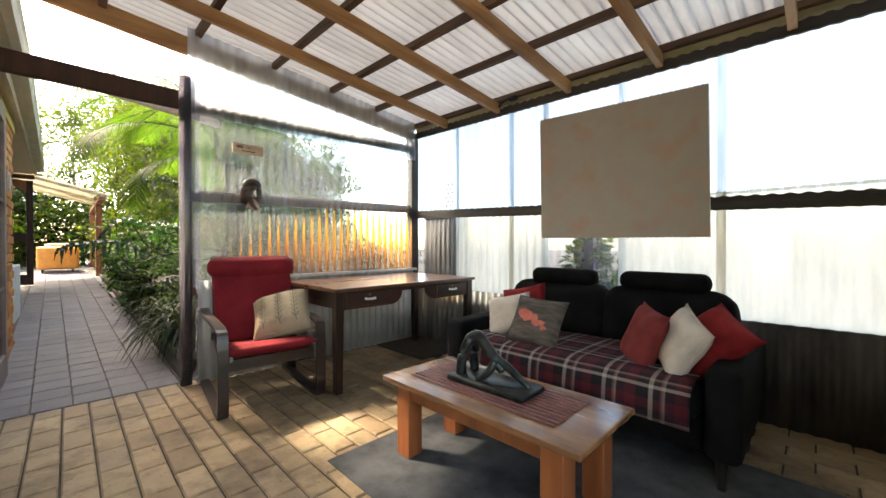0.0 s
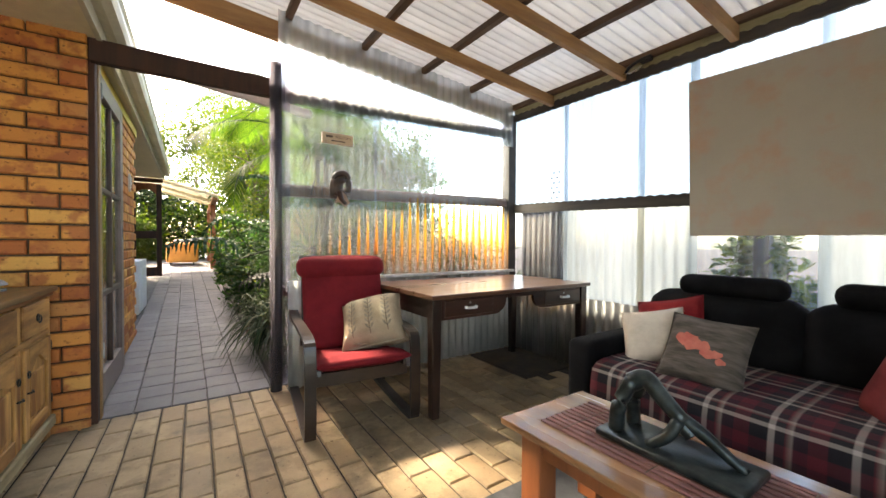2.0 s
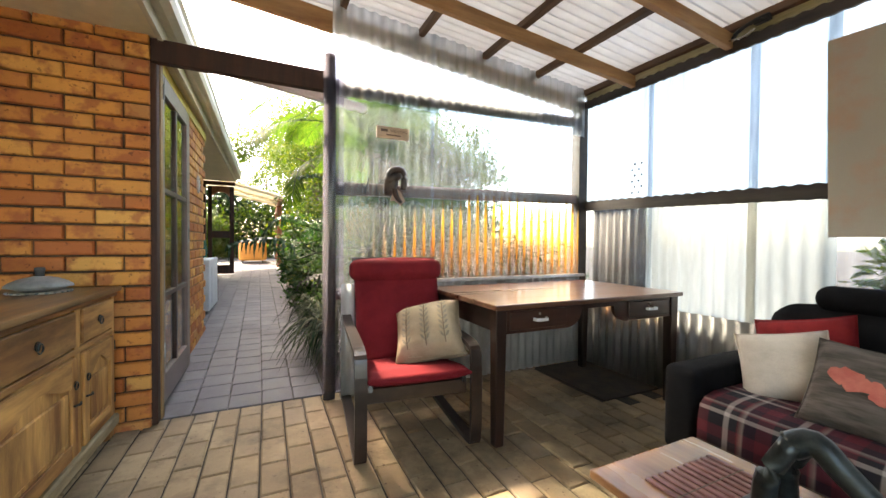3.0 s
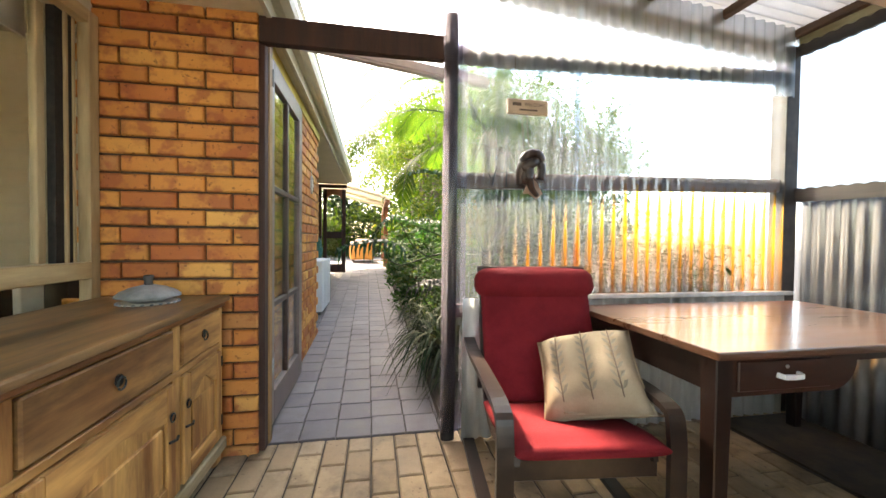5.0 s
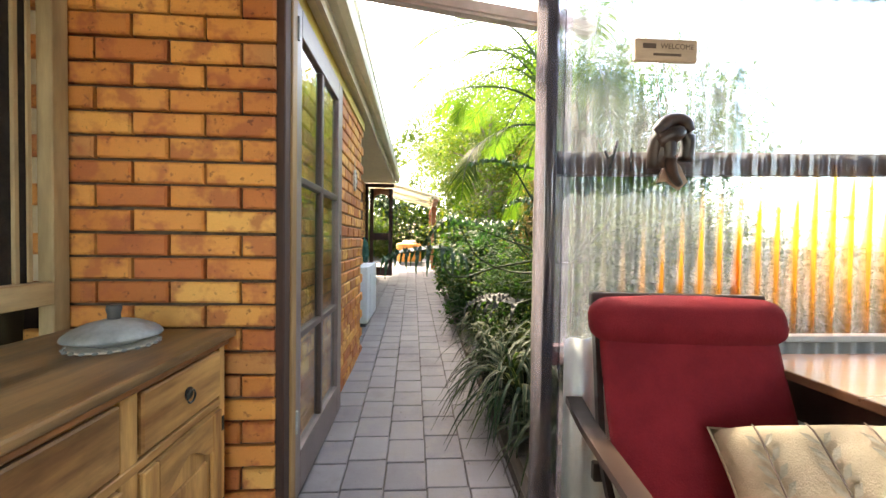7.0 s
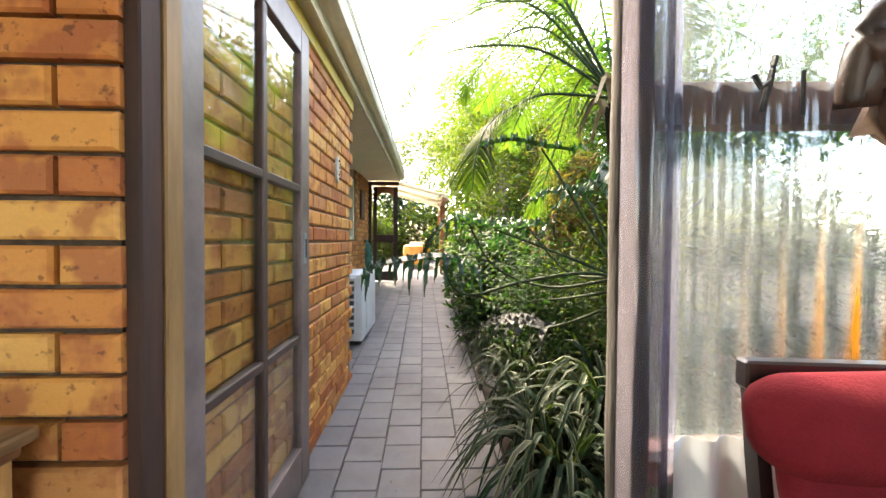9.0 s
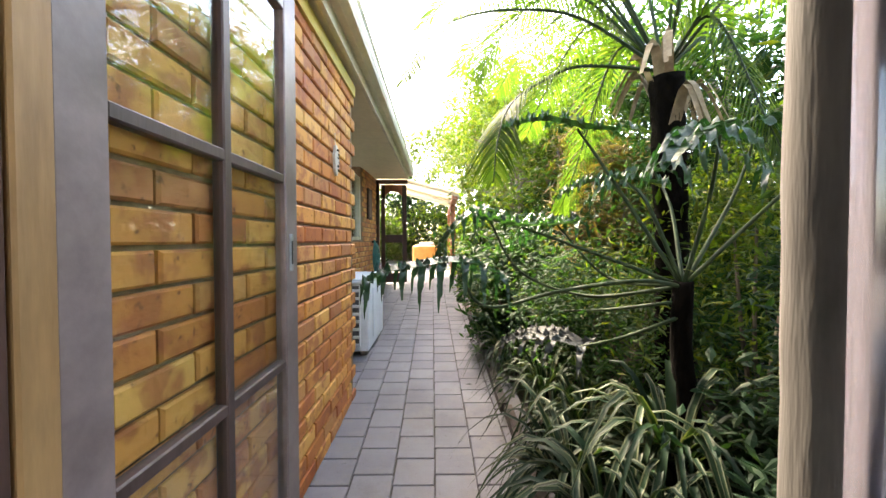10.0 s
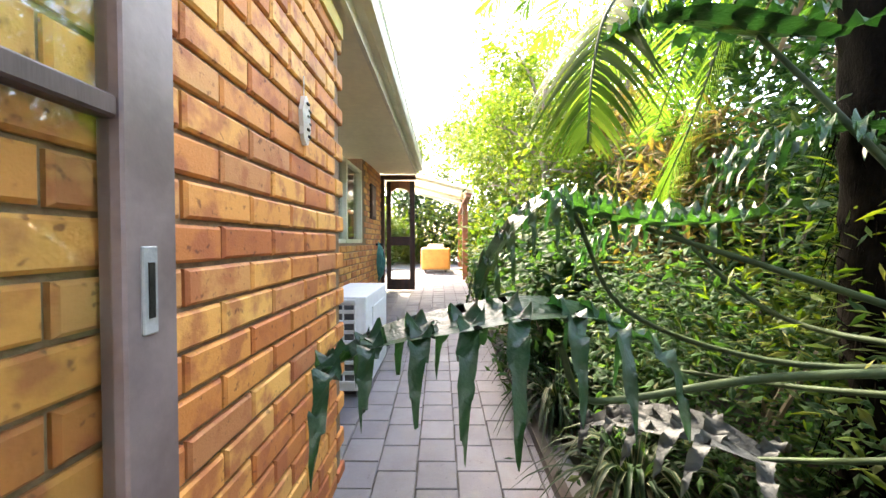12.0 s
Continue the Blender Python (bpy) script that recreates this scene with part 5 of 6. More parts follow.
part("brow", rod(curve_pts([(-3.225, 1.10, 1.49), (-3.20, 1.145, 1.515), (-3.225, 1.18, 1.53)], 5), 0.034, 10, taper=0.7), CARVED, carving, smooth=True)
part("trunk", rod(curve_pts([(-3.21, 1.125, 1.51), (-3.205, 1.13, 1.44), (-3.22, 1.155, 1.38), (-3.24, 1.195, 1.345)], 5), 0.027, 10, taper=0.5), CARVED, carving, smooth=True)
bm = bmesh.new()
rod([(-3.25, 1.135, 1.40), (-3.245, 1.17, 1.385), (-3.245, 1.21, 1.34)], 0, bm=bm, flat=(0.015, 0.105), up=(0, 0, 1), taper=0.45)
part("base_plate", bm, PALEWOOD, carving, "pale wooden plate")
for y in (1.12, 1.15):
    part("string", rod([(-3.245, y, 1.55), (-3.25, y - 0.02, 1.80)], 0.0015, 4), INK, carving)
hook = thing("wall_hook", pose(-3.30, 0.93, 1.44), "small black iron figure hook on the rail", "hook")
part("bar", rod(curve_pts([(-3.255, 0.965, 1.50), (-3.25, 0.95, 1.45), (-3.255, 0.94, 1.395)], 5), 0.006, 6), BLACKIRON, hook)
part("arm", rod([(-3.25, 0.95, 1.45), (-3.24, 0.925, 1.435), (-3.245, 0.915, 1.46)], 0.005, 6), BLACKIRON, hook)
part("arm", rod([(-3.255, 1.02, 1.475), (-3.255, 1.02, 1.39)], 0.004, 6), BLACKIRON, hook)
chime = thing("hanging_beads", pose(-2.72, 2.97, 1.45), "two strings of small dark beads on the wall", "ornament")
for s, x in ((0, -2.76), (1, -2.70)):
    part("string", rod([(x, 2.975, 1.46), (x + 0.01, 2.975, 1.74 - 0.06 * s)], 0.0012, 4), INK, chime)
    for k in range(6):
        part("bead", lathe([(0.003, -0.009), (0.009, 0.0), (0.003, 0.009)], 8, None, (x + (0.012 if k % 2 else -0.012), 2.968, 1.47 + 0.045 * k)), BLACKIRON, chime)
lampbit = thing("cable_bracket", pose(-2.0, 2.95, 2.33), "black metal bracket with loose cable under the roof", "bracket")
part("bracket", rod(curve_pts([(-2.06, 2.95, 2.335), (-2.02, 2.93, 2.36), (-1.93, 2.92, 2.375), (-1.86, 2.94, 2.36)], 5), 0.012, 8), BLACKIRON, lampbit)
part("plate", box(-1.94, -1.86, 2.92, 2.96, 2.355, 2.395, 0.006), BLACKIRON, lampbit)
part("cable", rod(curve_pts([(-2.08, 2.93, 2.33), (-2.0, 2.92, 2.31), (-1.93, 2.93, 2.335)], 5), 0.006, 6), CHROME, lampbit)

# ---- garden ----
rng = np.random.default_rng(7)


def leaves_mesh(name, pts, size, material, long=2.2, droop=0.0, spread=0.35):
    """Many small folded leaves at the given points, each an island of two triangles or more."""
    n = len(pts)
    d = rng.normal(size=(n, 3))
    d[:, 2] = d[:, 2] * 0.6 - droop
    d /= np.linalg.norm(d, axis=1)[:, None]
    up = rng.normal(size=(n, 3)) * spread + np.array([0, 0, 1.0])
    s = np.cross(d, up)
    s /= np.linalg.norm(s, axis=1)[:, None] + 1e-9
    nn = np.cross(s, d)
    L = size * rng.uniform(0.6, 1.4, n)[:, None]
    W = L / long
    p = np.asarray(pts)
    v = np.stack([p, p + d * L * 0.45 + s * W * 0.5 - nn * W * 0.12, p + d * L - nn * L * 0.12, p + d * L * 0.45 - s * W * 0.5 - nn * W * 0.12, p + d * L * 0.5 + nn * W * 0.1], 1).reshape(-1, 3)
    base = np.arange(n)[:, None] * 5
    f = np.concatenate([base + np.array([[0, 1, 4]]), base + np.array([[1, 2, 4]]), base + np.array([[2, 3, 4]]), base + np.array([[3, 0, 4]])])
    me = bpy.data.meshes.new(name)
    me.from_pydata(v.tolist(), [], f.tolist())
    me.materials.append(material)
    return me


def clumped(c, r, clumps, per, tight=0.28):
    """Points in clumps within an ellipsoid, denser towards its skin, with gaps."""
    c, r = np.array(c), np.array(r)
    out = []
    for _ in range(clumps):
        q = rng.normal(size=3)
        q /= np.linalg.norm(q)
        q *= rng.uniform(0.25, 1.0) ** 0.6
        out.append(c + q * r + rng.normal(size=(per, 3)) * r.mean() * tight * rng.uniform(0.5, 1.1))
    out = np.concatenate(out)
    return out


def shrub(c, r, n, size, material, label, long=2.2, clumps=26):
    g = rise(c[0]) - 0.09
    e = thing("shrub", pose(c[0], c[1], g), label, "shrub", "garden shrubs")
    for k in range(4):
        a = rng.uniform(0, 6.28)
        tip = (c[0] + r[0] * 0.5 * math.cos(a), c[1] + r[1] * 0.5 * math.sin(a), c[2] + r[2] * 0.4)
        part("stem", rod(curve_pts([(c[0] + 0.03 * k, c[1], g), ((c[0] + tip[0]) / 2, (c[1] + tip[1]) / 2, (g + tip[2]) / 2), tip], 3), 0.016, 5, taper=0.4), BARK, e)
    pts = clumped(c, r, clumps, n // clumps)
    pts = pts[(pts[:, 2] > g + 0.02) & ((pts[:, 1] > 0.52) | (pts[:, 0] < -11.5))]
    part("foliage", leaves_mesh("foliage", pts, size * 1.2, material, long), material, e)
    return e


def tree(x, y, height, crown, n, size, material, label, long=2.4, lean=0.0):
    g = rise(x) - 0.09
    e = thing("tree", pose(x, y, g), label, "tree", "garden trees")
    top = (x + lean, y + lean * 0.4, height)
    part("trunk", rod(curve_pts([(x, y, g), (x + lean * 0.2, y + 0.05, height * 0.35), (x + lean * 0.6, y - 0.04, height * 0.7), top], 5), 0.075, 9, taper=0.3), BARK, e, smooth=True)
    clouds = []
    for k in range(7):
        a, h = 2 * math.pi * k / 7 + rng.uniform(-0.4, 0.4), height * rng.uniform(0.42, 0.75)
        st = (x + lean * h / height, y, h)
        tip = (x + lean + crown * rng.uniform(0.5, 0.95) * math.cos(a), y + crown * rng.uniform(0.5, 0.95) * math.sin(a), h + height * rng.uniform(0.08, 0.28))
        part("limb", rod(curve_pts([st, ((st[0] + tip[0]) / 2, (st[1] + tip[1]) / 2, (st[2] + tip[2]) / 2 + 0.15), tip], 4), 0.03, 6, taper=0.3), BARK, e)
        clouds.append(clumped(tip, (crown * 0.5, crown * 0.5, crown * 0.42), 9, n // 80))
    clouds.append(clumped(top, (crown * 0.6, crown * 0.6, crown * 0.6), 12, n // 60))
    part("crown", leaves_mesh("crown", np.concatenate(clouds), size, material, long, 0.25), material, e)
    return e


# edging of the bed
edging = thing("garden_edging", pose(-6, 0.70, 0), "dark timber sleeper edging along the planting bed", "edging", kind="structure")
for k in range(5):
    x0 = -3.36 - 1.9 * k
    y0 = 0.70 - 0.02 * k
    bm = bmesh.new()
    vs = [bm.verts.new((x, y, rise(x) + z)) for x in (x0, x0 - 1.88) for y in (y0, y0 + 0.05) for z in (-0.1, 0.055)]
    for f in ((0, 1, 3, 2), (4, 6, 7, 5), (0, 4, 5, 1), (2, 3, 7, 6), (0, 2, 6, 4), (1, 5, 7, 3)):
        bm.faces.new([vs[i] for i in f])
    part("sleeper", bm, EDGING, edging)


def strap_mesh(n, reach, high, width, seed):
    """A tuft of arching strap leaves about the origin."""
    g = np.random.default_rng(seed)
    verts, faces = [], []
    margin = []
    for k in range(n):
        a = g.uniform(0, 2 * math.pi)
        L, H = reach * g.uniform(0.55, 1.1), high * g.uniform(0.5, 1.1)
        end = g.uniform(-0.25, 0.55) * H
        ca, sa = math.cos(a), math.sin(a)
        w = width * g.uniform(0.6, 1.2)
        tw = g.uniform(-0.5, 0.5)
        b = len(verts)
        steps = 7
        for i in range(steps + 1):
            t = i / steps
            rad = L * t ** 1.15
            z = 4 * H * t * (1 - t) * 0.72 + end * t * t + 0.02
            half = w / 2 * min(1, 0.55 + 1.6 * t) * (1 - t ** 3) + 0.0006
            ox, oy = -sa * half, ca * half
            sx = tw * rad * 0.25
            for e, dz in ((1.0, 0.3), (0.62, 0.1), (0.0, -0.1), (-0.62, 0.1), (-1.0, 0.3)):
                verts.append((ca * rad - sa * sx + ox * e, sa * rad + ca * sx + oy * e, z + dz * half))
        pale = g.uniform() < 0.6
        for i in range(steps):
            q = b + 5 * i
            for c in range(4):
                faces.append((q + c, q + c + 1, q + c + 6, q + c + 5))
                margin.append(1 if pale and c in (0, 3) else 0)
    me = bpy.data.meshes.new("straps")
    me.from_pydata(verts, [], faces)
    for material in (STRAP, STRAPEDGE):
        me.materials.append(material)
    me.polygons.foreach_set("material_index", margin)
    me.shade_smooth()
    return me


tufts = [strap_mesh(72, 0.48, 0.46, 0.027, s) for s in (1, 2, 3)]
straps = [strap_mesh(1, 0.50, 0.50, 0.030, 100 + s) for s in range(30)]
for i, (x, y, z, s, rz) in enumerate(((-3.72, 0.95, 0.0, 0.8, 20), (-4.02, 0.86, 0.03, 1.05, 80), (-4.28, 0.80, 0.06, 1.0, 150), (-4.25, 1.15, 0.15, 1.1, 10), (-4.6, 0.98, 0.1, 0.9, 240), (-4.05, 1.3, 0.08, 1.0, 300),
                                      (-5.2, 0.95, 0.05, 0.9, 30), (-5.9, 0.85, 0.08, 0.8, 100), (-6.6, 0.9, 0.1, 0.9, 200))):
    e = thing("strap_plant", pose(x, y, z, 0, 0, rz) @ Matrix.Diagonal((s, s, s, 1)), "arching variegated green and cream strap-leaved plant in the bed", "plant", "strap-leaved plants", True)
    part("foliage", tufts[i % 3], STRAP, e)
    for me in straps[7 * (i % 2):7 * (i % 2) + 23]:
        part("leaf", me, STRAP, e)


def lobed_leaf(keys, width, lobes, hang, seed, n_dir):
    """A big deeply lobed leaf: a midrib through keys, lobes to both sides that droop by hang."""
    g = np.random.default_rng(seed)
    rib = curve_pts(keys, 8)
    bm = bmesh.new()
    up = Vector(n_dir).normalized()
    m = len(rib)
    centre = []
    for i, p in enumerate(rib):
        d = (rib[min(i + 1, m - 1)] - rib[max(i - 1, 0)]).normalized()
        centre.append((p, d, d.cross(up).normalized()))
    for side in (-1, 1):
        row = []
        for i, (p, d, s) in enumerate(centre):
            w = width * 0.29 * math.sin(math.pi * (0.12 + 0.86 * i / (m - 1))) + 0.004
            row.append((bm.verts.new(p), bm.verts.new(p + s * side * w + up * 0.012)))
        for a, b in zip(row, row[1:]):
            bm.faces.new((a[0], b[0], b[1], a[1]))
        for k in range(lobes):
            t = 0.04 + 0.9 * k / (lobes - 1)
            i = min(m - 2, int(t * (m - 1)))
            p, d, s = centre[i]
            L = width * (0.55 + 0.5 * math.sin(math.pi * min(1, t + 0.15))) * g.uniform(0.72, 1.15)
            fw = 0.35 + 0.55 * t
            way = (s * side + d * fw * (0.6 if t > 0.15 else -0.8)).normalized()
            span = (rib[-1] - rib[0]).length / lobes * 0.235
            rings = []
            steps = 18
            for j in range(steps + 1):
                u = j / steps
                q = p + way * L * u * (1 - 0.25 * hang * u) - Vector((0, 0, 1)) * (hang * L * u * u * 0.75) + up * 0.02 * math.sin(math.pi * u)
                hw = span * (1.15 - 0.35 * u) * (1 - u ** 2.6) ** 0.75 * (1 + 0.13 * math.sin(u * 21 + k) + 0.12 * math.sin(u * 43 + 2 * k)) + 0.0015
                cross = (d * 0.9 - way * 0.15).normalized()
                rip = 0.014 * math.sin(u * 16 + k * 1.7) + 0.006 * math.sin(u * 33 + k)
                rings.append((bm.verts.new(q - cross * hw + up * (0.006 + rip)), bm.verts.new(q), bm.verts.new(q + cross * hw + up * (0.006 - rip))))
            for a, b in zip(rings, rings[1:]):
                bm.faces.new((a[0], a[1], b[1], b[0]))
                bm.faces.new((a[1], a[2], b[2], b[1]))
            bm.faces.new((row[i][1], row[i + 1][1], rings[1][1]))
    return mesh_of(bm, "blade", True)


philo = thing("philodendron", pose(-4.32, 1.22, 0), "large philodendron with glossy deeply lobed leaves over the path", "plant")
part("stem", rod(curve_pts([(-4.36, 1.33, -0.02), (-4.34, 1.29, 0.35), (-4.36, 1.25, 0.7), (-4.31, 1.22, 1.0)], 5), 0.045, 12, taper=0.8), PALMTRUNK, philo, "thick scarred stem", True)
HUB = (-4.31, 1.22, 0.98)
blades = [
    # petiole, midrib, width, lobes, drop
    ([HUB, (-4.228, 0.995, 1.01), (-4.35, 0.75, 0.955), (-4.43, 0.55, 0.885), (-4.36, 0.44, 0.92), (-4.276, 0.378, 1.03)], [(-4.33, 0.53, 1.02), (-4.31, 0.44, 1.065), (-4.29, 0.33, 1.075), (-4.27, 0.22, 1.06), (-4.24, 0.11, 1.04), (-4.22, 0.03, 1.0)], 0.18, 8, 1.1),
    ([HUB, (-4.62, 0.98, 0.90), (-4.76, 0.70, 1.0), (-4.65, 0.52, 1.27)], [(-4.65, 0.58, 1.28), (-4.65, 0.49, 1.30), (-4.64, 0.40, 1.25), (-4.63, 0.32, 1.15), (-4.62, 0.28, 1.05)], 0.14, 7, 0.9),
    ([HUB, (-4.42, 1.10, 1.25), (-4.53, 0.98, 1.52), (-4.586, 0.917, 1.652)], [(-4.57, 1.08, 1.64), (-4.583, 0.93, 1.66), (-4.585, 0.76, 1.69), (-4.58, 0.60, 1.66)], 0.2, 7, 0.1),
    ([HUB, (-4.46, 0.95, 1.10), (-4.585, 0.666, 1.215)], [(-4.596, 0.923, 1.238), (-4.59, 0.80, 1.225), (-4.585, 0.666, 1.223), (-4.55, 0.56, 1.235), (-4.518, 0.468, 1.253)], 0.16, 7, -0.3),
    ([HUB, (-4.22, 1.25, 1.3), (-4.13, 1.22, 1.5)], [(-4.2, 1.30, 1.5), (-4.14, 1.20, 1.53), (-4.08, 1.08, 1.48), (-4.04, 0.98, 1.36)], 0.22, 7, 0.9),
    ([HUB, (-4.24, 1.45, 1.25), (-4.18, 1.6, 1.42)], [(-4.26, 1.50, 1.42), (-4.18, 1.62, 1.45), (-4.10, 1.74, 1.40), (-4.05, 1.86, 1.28)], 0.23, 7, 0.8),
    ([HUB, (-4.6, 1.35, 1.3), (-4.82, 1.4, 1.5)], [(-4.78, 1.40, 1.5), (-4.88, 1.36, 1.53), (-5.0, 1.25, 1.48), (-5.1, 1.15, 1.36)], 0.22, 7, 0.7),
    ([HUB, (-4.42, 1.5, 1.35), (-4.46, 1.62, 1.62)], [(-4.5, 1.52, 1.62), (-4.48, 1.66, 1.66), (-4.42, 1.82, 1.62), (-4.38, 1.95, 1.5)], 0.24, 7, 0.7),
    ([HUB, (-4.75, 1.12, 0.98), (-5.0, 0.95, 1.25)], [(-4.95, 1.05, 1.25), (-5.04, 0.93, 1.28), (-5.13, 0.80, 1.22), (-5.2, 0.72, 1.1)], 0.17, 7, 0.9),
    ([HUB, (-4.38, 1.12, 1.3), (-4.50, 1.10, 1.40)], [(-4.44, 1.2, 1.39), (-4.52, 1.08, 1.42), (-4.58, 0.95, 1.41), (-4.62, 0.85, 1.36)], 0.17, 7, 0.3),
]
for k, (pet, rib, w, n_lobes, hang) in enumerate(blades):
    st = part("petiole", rod(curve_pts(pet, 6), 0.009, 7, taper=0.6), STEM, philo, "", True)
    part("blade", lobed_leaf(rib, w, n_lobes, hang, 20 + k, (0.15, 0.0, 1.0)), PHILO, st)
part("petiole", rod(curve_pts([(-4.32, 1.21, 0.92), (-4.6, 1.06, 0.84), (-4.92, 0.948, 0.773)], 6), 0.009, 6, taper=0.6), STEM, philo, "", True)
silver = thing("withered_leaf", pose(-4.7, 0.8, 0.6), "silvery withered lobed leaf hanging among the plants", "leaf")
part("stalk", rod(curve_pts([(-4.32, 1.21, 0.86), (-4.46, 1.07, 0.75), (-4.62, 0.925, 0.66)], 6), 0.009, 6, taper=0.6), STEM, silver, "thin green stalk", True)
part("blade", lobed_leaf([(-4.59, 0.96, 0.67), (-4.67, 0.87, 0.70), (-4.75, 0.79, 0.69), (-4.83, 0.71, 0.66), (-4.90, 0.63, 0.60)], 0.17, 6, 0.55, 77, (0.5, -0.2, 1)), SILVERLEAF, silver)

# palm
palm = thing("palm_tree", pose(-4.88, 1.54, -0.05), "small palm with black fibrous trunk and arching fronds", "palm tree")
bm = bmesh.new()
rod(curve_pts([(-4.88, 1.54, -0.05), (-4.89, 1.54, 0.7), (-4.88, 1.52, 1.3), (-4.85, 1.47, 2.0)], 16), 0.08, 20, bm)
for v in bm.verts:
    v.co += Vector((noise.noise(v.co * 14), noise.noise(v.co * 14 + Vector((5, 0, 0))), 0)) * 0.014
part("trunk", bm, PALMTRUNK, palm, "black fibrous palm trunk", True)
bm = bmesh.new()
for k in range(260):
    a, z = rng.uniform(0, 6.28), rng.uniform(0.2, 1.95)
    p = Vector((-4.88 + 0.075 * math.cos(a), 1.53 + 0.075 * math.sin(a), z))
    o = Vector((math.cos(a), math.sin(a), 0)) * rng.uniform(0.015, 0.05)
    rod([p, p + o + Vector((0, 0, 0.03)), p + o * 1.7 - Vector((0, 0, rng.uniform(0.02, 0.1)))], 0.003, 3, bm, taper=0.3)
part("fibre", bm, PALMTRUNK, palm)["kind"] = "stuff"
for k in range(16):
    a = 2 * math.pi * k / 16 + 0.3 * math.sin(k * 5)
    r0 = 0.06
    p0 = (-4.86 + r0 * math.cos(a), 1.48 + r0 * math.sin(a), 1.72 + 0.018 * k)
    p1 = (-4.86 + 0.16 * math.cos(a), 1.48 + 0.16 * math.sin(a), 1.90 + 0.018 * k)
    p2 = (-4.86 + 0.28 * math.cos(a), 1.48 + 0.28 * math.sin(a), 1.66 + 0.022 * k)
    part("dry_sheath", rod(curve_pts([p0, p1, p2], 4), 0, flat=(0.06, 0.004), up=(math.cos(a), math.sin(a), 0.2), taper=0.3), DEADLEAF, palm)
CROWN = Vector((-4.85, 1.46, 2.03))


def frond(keys, leaflets, length, seed, half=0.0085, droop=0.6):
    g = np.random.default_rng(seed)
    rib = curve_pts(keys, 10)
    m = len(rib)
    verts, faces = [], []
    for k in range(leaflets):
        t = 0.14 + 0.85 * k / (leaflets - 1)
        i = min(m - 2, int(t * (m - 1)))
        p = rib[i].lerp(rib[i + 1], t * (m - 1) - i)
        d = (rib[i + 1] - rib[i]).normalized()
        s = d.cross(Vector((0, 0, 1)))
        s = s.normalized() if s.length > 0.1 else Vector((1, 0, 0))
        for side in (-1, 1):
            L = length * (math.sin(math.pi * min(1, 0.18 + 0.8 * t)) ** 0.7) * g.uniform(0.85, 1.1)
            way = (s * side * 0.85 + d * (0.45 + 0.5 * t) + Vector((0, 0, 0.22 * g.uniform(0.5, 1.4)))).normalized()
            w = d.cross(way).cross(way).normalized() if abs(d.dot(way)) < 0.98 else Vector((0, 0, 1))
            b = len(verts)
            for j in range(5):
                u = j / 4
                q = p + way * L * u - Vector((0, 0, 1)) * (droop * L * u * u)
                h = half * (1 - u ** 2) * (0.5 + min(1, 3 * u) * 0.5) + 0.0006
                verts += [tuple(q + w * h), tuple(q - w * h)]
            faces += [(b + 2 * j, b + 2 * j + 1, b + 2 * j + 3, b + 2 * j + 2) for j in range(4)]
    me = bpy.data.meshes.new("leaflets")
    me.from_pydata(verts, [], faces)
    return me, rib


tips = [(-1.0, -0.35, 0.25, 0.5), (-0.5, -0.75, 0.45, 0.55), (0.75, -0.15, 0.1, 0.5), (0.9, 0.35, 0.0, 0.5), (0.7, 0.75, 0.1, 0.5), (0.1, 1.1, 0.05, 0.5),
        (-0.7, 0.85, 0.1, 0.55), (-1.15, 0.1, 0.1, 0.55), (0.3, 0.3, 0.8, 0.6), (-0.35, -0.2, 0.85, 0.6), (0.5, -0.1, 0.6, 0.55), (-0.3, -0.35, -0.45, 0.5), (0.4, 0.2, -0.4, 0.45)]
arcs = [[tuple(CROWN), (-4.85, 1.04, 2.29), (-4.80, 0.71, 2.31), (-4.65, 0.40, 2.18), (-4.53, 0.235, 2.0), (-4.43, 0.15, 1.79)],
        [tuple(CROWN), (-4.80, 1.02, 2.03), (-4.75, 0.795, 1.93), (-4.70, 0.635, 1.795), (-4.65, 0.57, 1.62), (-4.62, 0.545, 1.42)],
        [tuple(CROWN), (-4.95, 1.15, 2.64), (-4.95, 0.875, 2.665), (-4.90, 0.64, 2.615), (-4.85, 0.48, 2.475)],
        [tuple(CROWN), (-5.15, 1.05, 2.62), (-5.5, 0.60, 2.52), (-5.65, 0.38, 2.34)], [tuple(CROWN), (-5.0, 0.95, 2.68), (-5.12, 0.42, 2.60), (-5.16, 0.16, 2.40)],
        [tuple(CROWN), (-5.35, 1.2, 2.66), (-5.9, 0.92, 2.58), (-6.15, 0.78, 2.40)], [tuple(CROWN), (-4.75, 0.95, 2.72), (-4.72, 0.45, 2.70), (-4.70, 0.18, 2.52)]]
for k, (dx, dy, dz, rise_h) in enumerate(tips):
    end = CROWN + Vector((dx, dy, dz))
    mid = CROWN + Vector((dx * 0.5, dy * 0.5, dz * 0.5 + rise_h * 0.8))
    arcs.append([tuple(CROWN), tuple(mid), tuple(end), tuple(end + Vector((dx * 0.22, dy * 0.22, -0.25)))])
for k, keys in enumerate(arcs):
    me, rib = frond(keys, 60, 0.27 if k < 3 else 0.31, 50 + k, 0.0055, 0.5)
    fr = part("frond", rod(rib, 0.010, 6, taper=0.25), STEM, palm)
    part("blade", me, FROND, fr)

